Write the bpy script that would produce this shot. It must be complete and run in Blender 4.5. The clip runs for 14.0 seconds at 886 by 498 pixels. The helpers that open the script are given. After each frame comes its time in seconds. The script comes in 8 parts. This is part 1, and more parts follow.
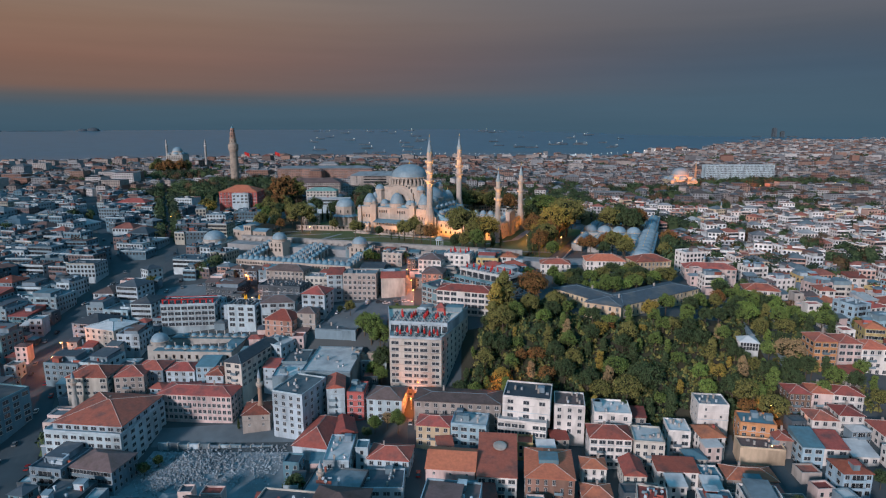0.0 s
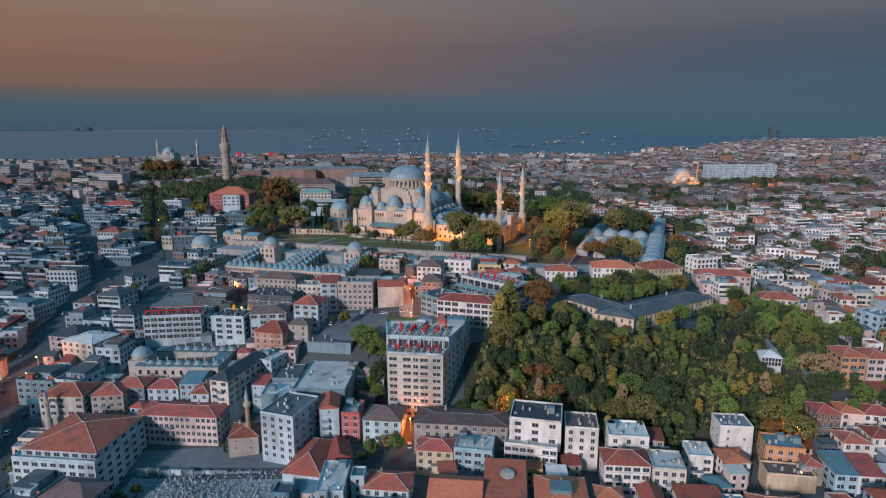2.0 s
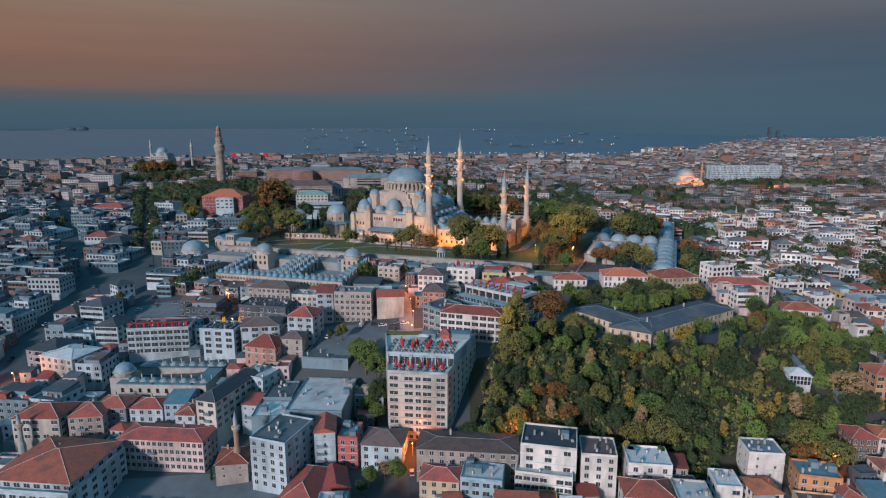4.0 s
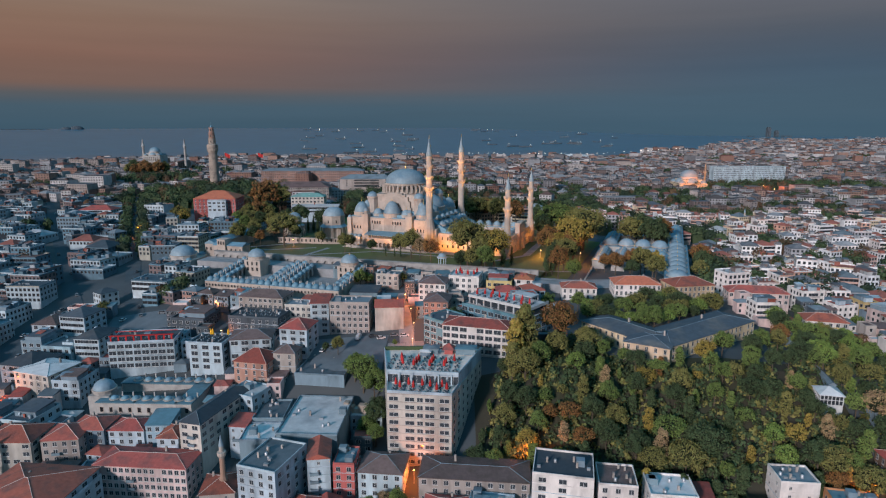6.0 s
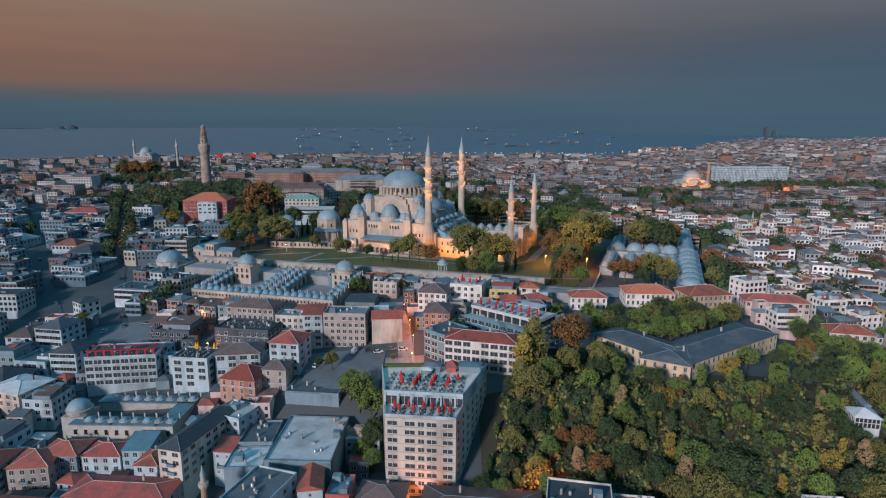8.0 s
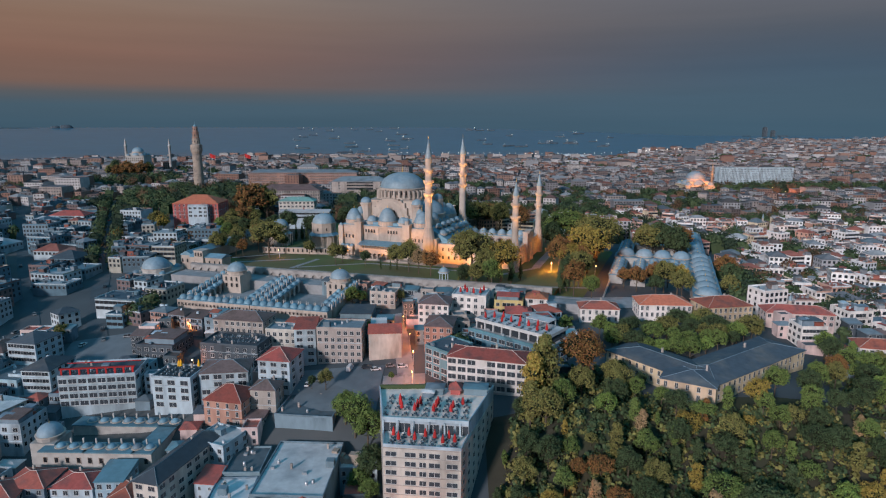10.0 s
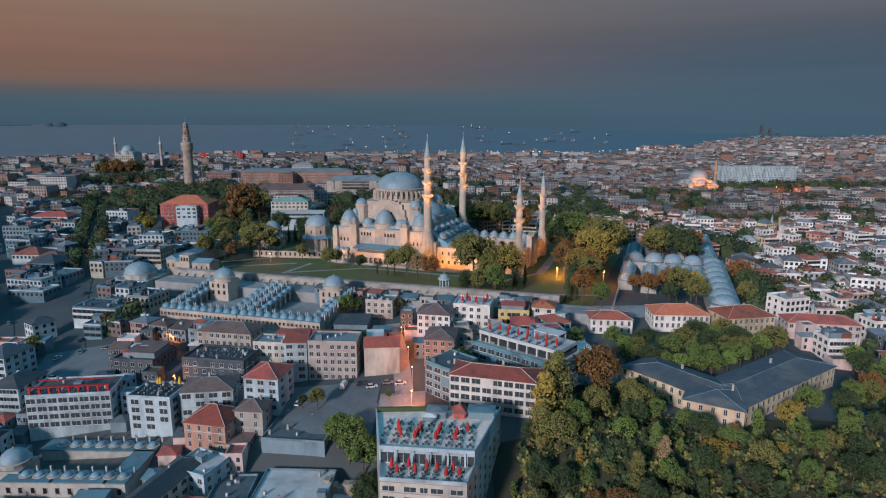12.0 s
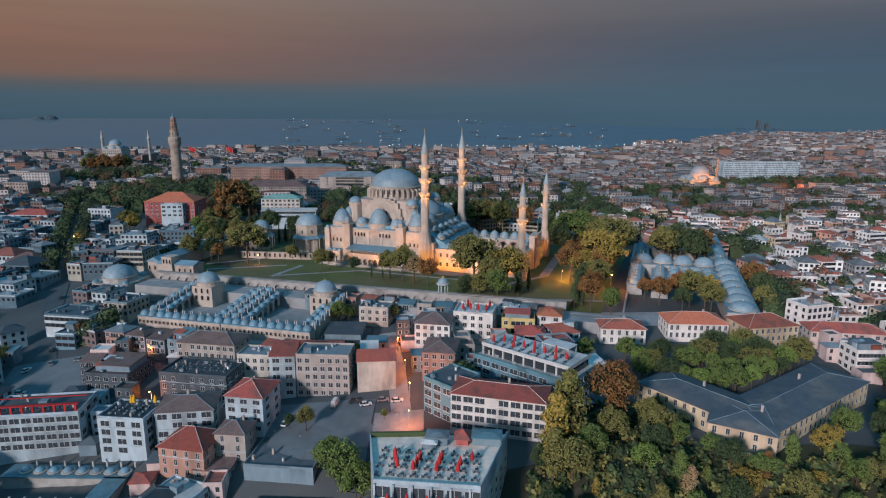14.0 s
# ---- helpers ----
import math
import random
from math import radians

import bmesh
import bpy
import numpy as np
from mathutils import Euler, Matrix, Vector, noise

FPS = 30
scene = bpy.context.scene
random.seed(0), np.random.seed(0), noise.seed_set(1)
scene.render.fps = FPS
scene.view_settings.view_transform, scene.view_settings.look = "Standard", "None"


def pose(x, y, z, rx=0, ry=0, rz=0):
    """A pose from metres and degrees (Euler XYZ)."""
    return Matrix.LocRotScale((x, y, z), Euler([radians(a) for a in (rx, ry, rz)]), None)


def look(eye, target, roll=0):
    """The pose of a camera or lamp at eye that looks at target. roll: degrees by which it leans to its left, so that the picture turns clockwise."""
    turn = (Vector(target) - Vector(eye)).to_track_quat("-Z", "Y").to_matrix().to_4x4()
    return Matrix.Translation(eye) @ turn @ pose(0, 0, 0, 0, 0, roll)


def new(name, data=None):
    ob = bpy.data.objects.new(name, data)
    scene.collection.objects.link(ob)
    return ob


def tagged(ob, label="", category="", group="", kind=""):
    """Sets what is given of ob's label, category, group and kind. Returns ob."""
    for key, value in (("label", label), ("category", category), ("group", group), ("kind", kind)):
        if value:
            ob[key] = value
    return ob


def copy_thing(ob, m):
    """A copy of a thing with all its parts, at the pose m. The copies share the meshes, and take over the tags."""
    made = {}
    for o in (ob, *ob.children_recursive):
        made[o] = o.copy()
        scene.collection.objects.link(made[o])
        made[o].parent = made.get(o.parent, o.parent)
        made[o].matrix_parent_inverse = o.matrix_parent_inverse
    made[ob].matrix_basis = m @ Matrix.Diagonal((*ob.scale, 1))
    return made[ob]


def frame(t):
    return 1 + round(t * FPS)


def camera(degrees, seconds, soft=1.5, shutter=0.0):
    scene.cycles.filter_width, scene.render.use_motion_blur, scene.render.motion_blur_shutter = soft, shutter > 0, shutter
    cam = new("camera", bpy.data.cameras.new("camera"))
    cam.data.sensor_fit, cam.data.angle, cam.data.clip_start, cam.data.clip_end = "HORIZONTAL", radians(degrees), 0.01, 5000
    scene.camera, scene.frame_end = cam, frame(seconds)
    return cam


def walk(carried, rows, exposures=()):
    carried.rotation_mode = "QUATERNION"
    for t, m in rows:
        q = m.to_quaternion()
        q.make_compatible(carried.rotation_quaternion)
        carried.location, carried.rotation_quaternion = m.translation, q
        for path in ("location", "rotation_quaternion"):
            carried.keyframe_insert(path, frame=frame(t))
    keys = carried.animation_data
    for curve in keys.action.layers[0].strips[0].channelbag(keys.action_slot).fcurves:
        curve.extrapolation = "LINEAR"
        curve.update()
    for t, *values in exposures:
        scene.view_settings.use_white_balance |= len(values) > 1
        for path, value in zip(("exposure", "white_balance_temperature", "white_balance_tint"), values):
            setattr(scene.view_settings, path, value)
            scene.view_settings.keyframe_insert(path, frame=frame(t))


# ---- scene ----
cam = camera(71.343, 14.0, soft=1.15)


def aim(x, y, z, yaw, pitch, roll):
    """A pose at (x, y, z), turned yaw degrees to the left of +y and pitch degrees up."""
    a, b = radians(yaw), radians(pitch)
    way = Vector((-math.sin(a) * math.cos(b), math.cos(a) * math.cos(b), math.sin(b)))
    return look((x, y, z), Vector((x, y, z)) + way * 100, roll)


PATH = [
    (0.0, aim(-0.00, -0.00, 81.56, 0.103, -11.296, -0.112)),
    (0.5, aim(-0.62, 5.06, 81.64, 0.000, -11.319, -0.100)),
    (1.0, aim(-1.23, 9.90, 81.68, -0.096, -11.348, -0.093)),
    (1.5, aim(-1.81, 14.88, 81.76, -0.203, -11.354, -0.099)),
    (2.0, aim(-2.38, 19.79, 81.92, -0.282, -11.372, -0.109)),
    (2.5, aim(-3.02, 24.80, 82.16, -0.309, -11.358, -0.101)),
    (3.0, aim(-3.69, 29.69, 82.39, -0.373, -11.386, -0.091)),
    (5.5, aim(-6.58, 53.80, 82.41, -0.653, -11.413, -0.041)),
    (6.0, aim(-7.18, 58.48, 82.33, -0.744, -11.414, -0.015)),
    (6.5, aim(-7.75, 63.29, 82.21, -0.846, -11.412, -0.002)),
    (7.0, aim(-8.26, 68.08, 82.12, -0.945, -11.428, 0.017)),
    (7.5, aim(-8.71, 72.97, 82.12, -1.019, -11.431, 0.029)),
    (8.0, aim(-9.12, 77.83, 82.20, -1.067, -11.457, 0.041)),
    (8.5, aim(-9.57, 82.81, 82.32, -1.117, -11.461, 0.042)),
    (11.0, aim(-11.33, 107.27, 82.28, -1.454, -11.506, 0.103)),
    (11.5, aim(-11.72, 112.18, 82.22, -1.551, -11.566, 0.112)),
    (12.0, aim(-12.08, 117.11, 82.12, -1.609, -11.671, 0.131)),
    (12.5, aim(-12.42, 122.13, 82.01, -1.692, -11.793, 0.167)),
    (13.0, aim(-12.73, 127.08, 81.96, -1.795, -11.919, 0.196)),
    (13.5, aim(-13.01, 132.09, 82.00, -1.940, -12.019, 0.229)),
    (14.0, aim(-13.27, 137.02, 82.06, -2.077, -12.189, 0.233)),
]
walk(cam, PATH)

# ---- world and light ----
world = bpy.data.worlds.new("dusk_sky")
scene.world = world
world.use_nodes = True


def build_sky():
    nt = world.node_tree
    nt.nodes.clear()
    out = nt.nodes.new("ShaderNodeOutputWorld")
    bg = nt.nodes.new("ShaderNodeBackground")
    co = nt.nodes.new("ShaderNodeTexCoord")
    sep = nt.nodes.new("ShaderNodeSeparateXYZ")
    nt.links.new(co.outputs["Generated"], sep.inputs[0])

    def ramp(stops):
        r = nt.nodes.new("ShaderNodeValToRGB")
        while len(r.color_ramp.elements) < len(stops):
            r.color_ramp.elements.new(0.5)
        for e, (p, c) in zip(r.color_ramp.elements, stops):
            e.position, e.color = p, (*c, 1)
        return r

    # elevation: sine from -0.1 .. 1 laid on 0 .. 1
    el = nt.nodes.new("ShaderNodeMapRange")
    el.inputs["From Min"].default_value, el.inputs["From Max"].default_value = -0.1, 1.0
    nt.links.new(sep.outputs["Z"], el.inputs["Value"])

    def at(deg):
        return (math.sin(radians(deg)) + 0.1) / 1.1

    warm = ramp([(0.0, (0.045, 0.090, 0.135)), (at(0.0), (0.042, 0.090, 0.135)), (at(1.5), (0.048, 0.094, 0.138)), (at(2.4), (0.085, 0.090, 0.105)), (at(3.2), (0.165, 0.095, 0.078)),
                 (at(5.5), (0.220, 0.112, 0.080)), (at(8.0), (0.235, 0.135, 0.092)), (at(11.5), (0.245, 0.185, 0.140)), (at(20), (0.08, 0.155, 0.215)), (1.0, (0.06, 0.35, 0.60))])
    cool = ramp([(0.0, (0.045, 0.090, 0.135)), (at(0.0), (0.042, 0.095, 0.148)), (at(2.0), (0.038, 0.088, 0.145)), (at(4.5), (0.038, 0.072, 0.122)), (at(6.5), (0.055, 0.074, 0.110)),
                 (at(8.5), (0.090, 0.094, 0.115)), (at(11.5), (0.120, 0.125, 0.150)), (at(20), (0.055, 0.15, 0.235)), (1.0, (0.06, 0.35, 0.60))])
    for r in (warm, cool):
        nt.links.new(el.outputs[0], r.inputs[0])
    side = nt.nodes.new("ShaderNodeMapRange")
    side.interpolation_type = "SMOOTHSTEP"
    side.inputs["From Min"].default_value, side.inputs["From Max"].default_value = -0.62, 0.55
    nt.links.new(sep.outputs["X"], side.inputs["Value"])
    # soft streaks of high cloud
    noise_n = nt.nodes.new("ShaderNodeTexNoise")
    mp = nt.nodes.new("ShaderNodeMapping")
    mp.inputs["Scale"].default_value = (1.5, 1.5, 26)
    nt.links.new(co.outputs["Generated"], mp.inputs[0])
    nt.links.new(mp.outputs[0], noise_n.inputs["Vector"])
    noise_n.inputs["Scale"].default_value, noise_n.inputs["Detail"].default_value = 1.6, 4
    mix = nt.nodes.new("ShaderNodeMix")
    mix.data_type = "RGBA"
    nt.links.new(side.outputs[0], mix.inputs["Factor"])
    nt.links.new(warm.outputs[0], mix.inputs[6])
    nt.links.new(cool.outputs[0], mix.inputs[7])
    cl = nt.nodes.new("ShaderNodeMapRange")
    cl.inputs["From Min"].default_value, cl.inputs["From Max"].default_value = 0.3, 0.7
    cl.inputs["To Min"].default_value, cl.inputs["To Max"].default_value = 0.95, 1.05
    nt.links.new(noise_n.outputs[0], cl.inputs["Value"])
    mul = nt.nodes.new("ShaderNodeVectorMath")
    mul.operation = "SCALE"
    nt.links.new(mix.outputs[2], mul.inputs[0])
    nt.links.new(cl.outputs[0], mul.inputs["Scale"])
    # a clear twilight sky over it
    sky = nt.nodes.new("ShaderNodeTexSky")
    sky.sky_type, sky.sun_disc = "NISHITA", False
    sky.sun_elevation, sky.sun_rotation = radians(18), radians(213)
    add = nt.nodes.new("ShaderNodeMix")
    add.data_type, add.blend_type = "RGBA", "ADD"
    add.inputs["Factor"].default_value = 0.004
    nt.links.new(mul.outputs[0], add.inputs[6])
    nt.links.new(sky.outputs[0], add.inputs[7])
    nt.links.new(add.outputs[2], bg.inputs[0])
    bg.inputs[1].default_value = 1.0
    nt.links.new(bg.outputs[0], out.inputs[0])


build_sky()

sun_data = bpy.data.lights.new("sun", "SUN")
sun_data.energy, sun_data.angle, sun_data.color = 2.95, radians(7), (1.02, 0.91, 0.925)
sun = new("sun", sun_data)
sun.matrix_basis = look((-190, -290, 112), (0, 0, 0))

# ---- materials ----


def material(name, colour, rough=0.8, metal=0.0, vary=0.12, grain=0.5, stain=None, stain_at=0.55, bump=0.15, hue=0.0, streak=0.0, island=False, spec=0.3):
    """A surface with variation at two scales (grain and stains), from object to object and, where asked, from island to island."""
    m = bpy.data.materials.new(name)
    m.use_nodes = True
    nt = m.node_tree
    b = nt.nodes["Principled BSDF"]
    b.inputs["Roughness"].default_value, b.inputs["Metallic"].default_value = rough, metal
    b.inputs["Specular IOR Level"].default_value = spec
    co = nt.nodes.new("ShaderNodeTexCoord")
    base = nt.nodes.new("ShaderNodeRGB")
    base.outputs[0].default_value = (*colour, 1)
    n1 = nt.nodes.new("ShaderNodeTexNoise")
    n1.inputs["Scale"].default_value, n1.inputs["Detail"].default_value = grain, 6
    mp = nt.nodes.new("ShaderNodeMapping")
    mp.inputs["Scale"].default_value = (1, 1, 1 - 0.85 * streak)
    nt.links.new(co.outputs["Object"], mp.inputs[0])
    nt.links.new(mp.outputs[0], n1.inputs["Vector"])
    info = nt.nodes.new("ShaderNodeObjectInfo")
    rnd = info.outputs["Random"]
    if island:
        geo = nt.nodes.new("ShaderNodeNewGeometry")
        rnd = geo.outputs["Random Per Island"]
    off = nt.nodes.new("ShaderNodeVectorMath")
    off.operation = "SCALE"
    off.inputs[0].default_value = (91, 57, 23)
    nt.links.new(info.outputs["Random"], off.inputs["Scale"])
    nt.links.new(off.outputs[0], mp.inputs["Location"])
    last = base.outputs[0]
    if stain:
        n2 = nt.nodes.new("ShaderNodeTexNoise")
        n2.inputs["Scale"].default_value, n2.inputs["Detail"].default_value = grain * 0.22, 8
        nt.links.new(mp.outputs[0], n2.inputs["Vector"])
        st = nt.nodes.new("ShaderNodeMapRange")
        st.inputs["From Min"].default_value, st.inputs["From Max"].default_value = stain_at - 0.08, stain_at + 0.14
        nt.links.new(n2.outputs[0], st.inputs["Value"])
        mx = nt.nodes.new("ShaderNodeMix")
        mx.data_type = "RGBA"
        mx.inputs[7].default_value = (*stain, 1)
        nt.links.new(st.outputs[0], mx.inputs["Factor"])
        nt.links.new(last, mx.inputs[6])
        last = mx.outputs[2]
    hsv = nt.nodes.new("ShaderNodeHueSaturation")
    val = nt.nodes.new("ShaderNodeMath")
    val.operation = "MULTIPLY_ADD"
    val.inputs[1].default_value, val.inputs[2].default_value = 2 * vary, 1 - vary
    nt.links.new(rnd, val.inputs[0])
    val2 = nt.nodes.new("ShaderNodeMath")
    val2.operation = "MULTIPLY_ADD"
    val2.inputs[1].default_value, val2.inputs[2].default_value = 0.6, 0.7
    nt.links.new(n1.outputs[0], val2.inputs[0])
    pr = nt.nodes.new("ShaderNodeMath")
    pr.operation = "MULTIPLY"
    nt.links.new(val.outputs[0], pr.inputs[0])
    nt.links.new(val2.outputs[0], pr.inputs[1])
    nt.links.new(pr.outputs[0], hsv.inputs["Value"])
    if hue:
        hm = nt.nodes.new("ShaderNodeMath")
        hm.operation = "MULTIPLY_ADD"
        hm.inputs[1].default_value, hm.inputs[2].default_value = 2 * hue, 0.5 - hue
        fr = nt.nodes.new("ShaderNodeMath")
        fr.operation = "FRACT"
        ten = nt.nodes.new("ShaderNodeMath")
        ten.operation = "MULTIPLY"
        ten.inputs[1].default_value = 7.3
        nt.links.new(rnd, ten.inputs[0])
        nt.links.new(ten.outputs[0], fr.inputs[0])
        nt.links.new(fr.outputs[0], hm.inputs[0])
        nt.links.new(hm.outputs[0], hsv.inputs["Hue"])
    nt.links.new(last, hsv.inputs["Color"])
    nt.links.new(hsv.outputs[0], b.inputs["Base Color"])
    if bump:
        bp = nt.nodes.new("ShaderNodeBump")
        bp.inputs["Strength"].default_value, bp.inputs["Distance"].default_value = bump, 0.3
        nt.links.new(n1.outputs[0], bp.inputs["Height"])
        nt.links.new(bp.outputs[0], b.inputs["Normal"])
    return m


def tiled(name, colour, moss, pitch=0.9, vary=0.22, hue=0.007):
    """Clay roof tiles: rows down the slope, weathered in patches."""
    m = material(name, colour, 0.85, vary=vary, grain=0.9, stain=moss, stain_at=0.56, bump=0.0, hue=hue, spec=0.2)
    nt = m.node_tree
    b = nt.nodes["Principled BSDF"]
    co = nt.nodes.new("ShaderNodeTexCoord")
    w1 = nt.nodes.new("ShaderNodeTexWave")
    w1.bands_direction = "X"
    w1.inputs["Scale"].default_value, w1.inputs["Distortion"].default_value = 1 / pitch, 0.6
    w2 = nt.nodes.new("ShaderNodeTexWave")
    w2.bands_direction = "Y"
    w2.inputs["Scale"].default_value, w2.inputs["Distortion"].default_value = 1 / pitch, 0.6
    ad = nt.nodes.new("ShaderNodeMath")
    for w in (w1, w2):
        nt.links.new(co.outputs["Object"], w.inputs["Vector"])
    nt.links.new(w1.outputs["Fac"], ad.inputs[0])
    nt.links.new(w2.outputs["Fac"], ad.inputs[1])
    bp = nt.nodes.new("ShaderNodeBump")
    bp.inputs["Strength"].default_value, bp.inputs["Distance"].default_value = 0.35, 0.12
    nt.links.new(ad.outputs[0], bp.inputs["Height"])
    nt.links.new(bp.outputs[0], b.inputs["Normal"])
    return m


def glowing(name, colour, strength):
    m = bpy.data.materials.new(name)
    m.use_nodes = True
    b = m.node_tree.nodes["Principled BSDF"]
    b.inputs["Base Color"].default_value = (*colour, 1)
    b.inputs["Emission Color"].default_value = (*colour, 1)
    b.inputs["Emission Strength"].default_value = strength
    return m


def plaster(name, colour):
    return material(name, colour, 0.85, vary=0.10, grain=0.6, stain=tuple(c * 0.55 for c in colour), stain_at=0.53, bump=0.08, streak=0.75, hue=0.01)


P = {
    # bluish white for left houses: their lack of sun is in the colour
    "white": plaster("white_plaster_shade_tint", (0.43, 0.53, 0.59)),
    "cream": plaster("cream_plaster", (0.54, 0.51, 0.46)),
    "grey": plaster("grey_render", (0.185, 0.262, 0.312)),
    "pale": plaster("pale_pink_plaster", (0.66, 0.52, 0.49)),
    "pink": plaster("salmon_plaster", (0.52, 0.29, 0.23)),
    "orange": plaster("orange_plaster", (0.55, 0.27, 0.13)),
    "yellow": plaster("ochre_plaster", (0.55, 0.42, 0.20)),
    "tan": plaster("tan_plaster", (0.40, 0.36, 0.33)),
    "blue": plaster("light_blue_plaster", (0.32, 0.46, 0.54)),
    # brighter copy of the white, stronger light on the right put into it
    "ivory": plaster("white_plaster_lit_tint", (0.74, 0.70, 0.67)),
    "sand": plaster("sand_yellow_plaster", (0.58, 0.46, 0.32)),
    "teal": plaster("teal_cladding", (0.12, 0.26, 0.32)),
    "brown": plaster("brown_timber_cladding", (0.20, 0.13, 0.10)),
    "red": plaster("red_plaster", (0.48, 0.15, 0.12)),
    "brick": plaster("weathered_brick", (0.36, 0.22, 0.17)),
    "dark": plaster("dark_grey_render", (0.085, 0.11, 0.13)),
}
R = {
    "red": tiled("red_clay_tiles", (0.37, 0.105, 0.080), (0.19, 0.088, 0.078), vary=0.30),
    "orange": tiled("orange_clay_tiles", (0.45, 0.15, 0.09), (0.23, 0.10, 0.08), vary=0.28),
    "brown": tiled("brown_weathered_tiles", (0.17, 0.12, 0.115), (0.12, 0.09, 0.08)),
    "grey": material("grey_sheet_roof", (0.15, 0.192, 0.218), 0.75, vary=0.35, grain=0.5, stain=(0.09, 0.115, 0.13), bump=0.1),
    "white": material("white_membrane_roof", (0.55, 0.55, 0.55), 0.7, vary=0.2, grain=0.4, stain=(0.36, 0.37, 0.385), bump=0.05),
    "dark": material("dark_felt_roof", (0.07, 0.09, 0.11), 0.8, vary=0.3, grain=0.5, stain=(0.13, 0.13, 0.13), bump=0.1),
    "teal": material("teal_sheet_roof", (0.11, 0.22, 0.27), 0.7, vary=0.2, grain=0.5, stain=(0.12, 0.17, 0.19), bump=0.05),
    "coral": tiled("bright_coral_tiles", (0.60, 0.185, 0.11), (0.50, 0.155, 0.10), vary=0.08),
    "green": material("green_copper_roof", (0.20, 0.42, 0.38), 0.6, vary=0.1, grain=0.4, stain=(0.24, 0.36, 0.33)),
}
STONE = material("pale_limestone", (0.47, 0.40, 0.345), 0.85, vary=0.05, grain=0.35, stain=(0.35, 0.295, 0.255), stain_at=0.54, bump=0.12, streak=0.4)
STONE2 = material("weathered_grey_stone", (0.42, 0.41, 0.39), 0.88, vary=0.1, grain=0.5, stain=(0.28, 0.27, 0.26), bump=0.2)
RUBBLESTONE = material("rough_masonry", (0.36, 0.30, 0.25), 0.9, vary=0.1, grain=1.2, stain=(0.22, 0.19, 0.17), bump=0.4)
LEAD = material("lead_sheet", (0.25, 0.335, 0.385), 0.6, 0.1, vary=0.08, grain=0.6, stain=(0.18, 0.28, 0.35), bump=0.06, spec=0.4)
LEAD2 = material("dark_lead_sheet", (0.165, 0.30, 0.375), 0.6, 0.1, vary=0.12, grain=0.6, stain=(0.15, 0.20, 0.24), bump=0.06, spec=0.4)
GOLD = material("gilded_finial", (0.75, 0.50, 0.18), 0.35, 0.9, bump=0)
GLASS = material("dark_window_glass", (0.034, 0.042, 0.05), 0.12, vary=0.6, grain=0.6, bump=0, spec=0.5, island=True)
SHADE = material("deep_window_glass", (0.02, 0.022, 0.025), 0.3, vary=0.3, grain=0.6, bump=0)
TERRAZZO = material("pale_terrace_tiles", (0.86, 0.67, 0.57), 0.8, vary=0.06, grain=0.5, stain=(0.64, 0.59, 0.55), bump=0.05)
MORTAR = material("pale_ridge_mortar", (0.52, 0.42, 0.38), 0.9, vary=0.15, grain=1.0, bump=0.1)
FRAME = material("white_window_frame", (0.50, 0.51, 0.51), 0.6, vary=0.1, bump=0)
METAL = material("galvanised_metal", (0.42, 0.44, 0.46), 0.45, 0.5, vary=0.2, bump=0)
BLACK = material("black_rubber", (0.025, 0.025, 0.028), 0.7, bump=0)
ASPHALT = material("asphalt", (0.055, 0.077, 0.092), 0.85, vary=0.05, grain=0.12, stain=(0.085, 0.09, 0.095), bump=0.1)
CONCRETE = material("worn_concrete", (0.135, 0.165, 0.185), 0.9, vary=0.05, grain=0.2, stain=(0.105, 0.125, 0.14), bump=0.1)
PAVING = material("pale_paving", (0.27, 0.28, 0.29), 0.85, vary=0.05, grain=0.3, stain=(0.19, 0.20, 0.205), bump=0.1)
CITYGROUND = material("city_ground", (0.070, 0.086, 0.096), 0.9, vary=0.0, grain=0.05, stain=(0.105, 0.105, 0.102), bump=0.1)
GRASS = material("lawn", (0.095, 0.125, 0.045), 0.95, vary=0.1, grain=0.09, stain=(0.14, 0.115, 0.07), stain_at=0.55, bump=0.3)
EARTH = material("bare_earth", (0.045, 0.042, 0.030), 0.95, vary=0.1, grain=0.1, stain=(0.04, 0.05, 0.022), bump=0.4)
DUST = material("concrete_dust", (0.23, 0.27, 0.30), 0.95, vary=0.05, grain=0.25, stain=(0.15, 0.175, 0.19), bump=0.3)
RUBBLE = material("broken_concrete", (0.27, 0.31, 0.34), 0.9, vary=0.3, grain=0.8, bump=0.3, island=True)
BARK = material("bark", (0.10, 0.08, 0.06), 0.9, grain=2, bump=0.4)
CANVAS = material("red_canvas", (0.45, 0.03, 0.03), 0.8, vary=0.15, bump=0.05)
YELLOW = material("yellow_canvas", (0.75, 0.42, 0.03), 0.8, bump=0.05)
LAMPLIGHT = glowing("warm_lamp", (1.0, 0.55, 0.18), 14.0)
SHIPLIGHT = glowing("ship_lamp", (1.0, 0.93, 0.8), 2.2)


def leaf(name, colour, hue=0.02, vary=0.35):
    m = material(name, colour, 0.75, vary=vary, grain=0.25, bump=0, hue=hue, island=True, spec=0.15)
    b = m.node_tree.nodes["Principled BSDF"]
    b.inputs["Subsurface Weight"].default_value = 0.0
    return m


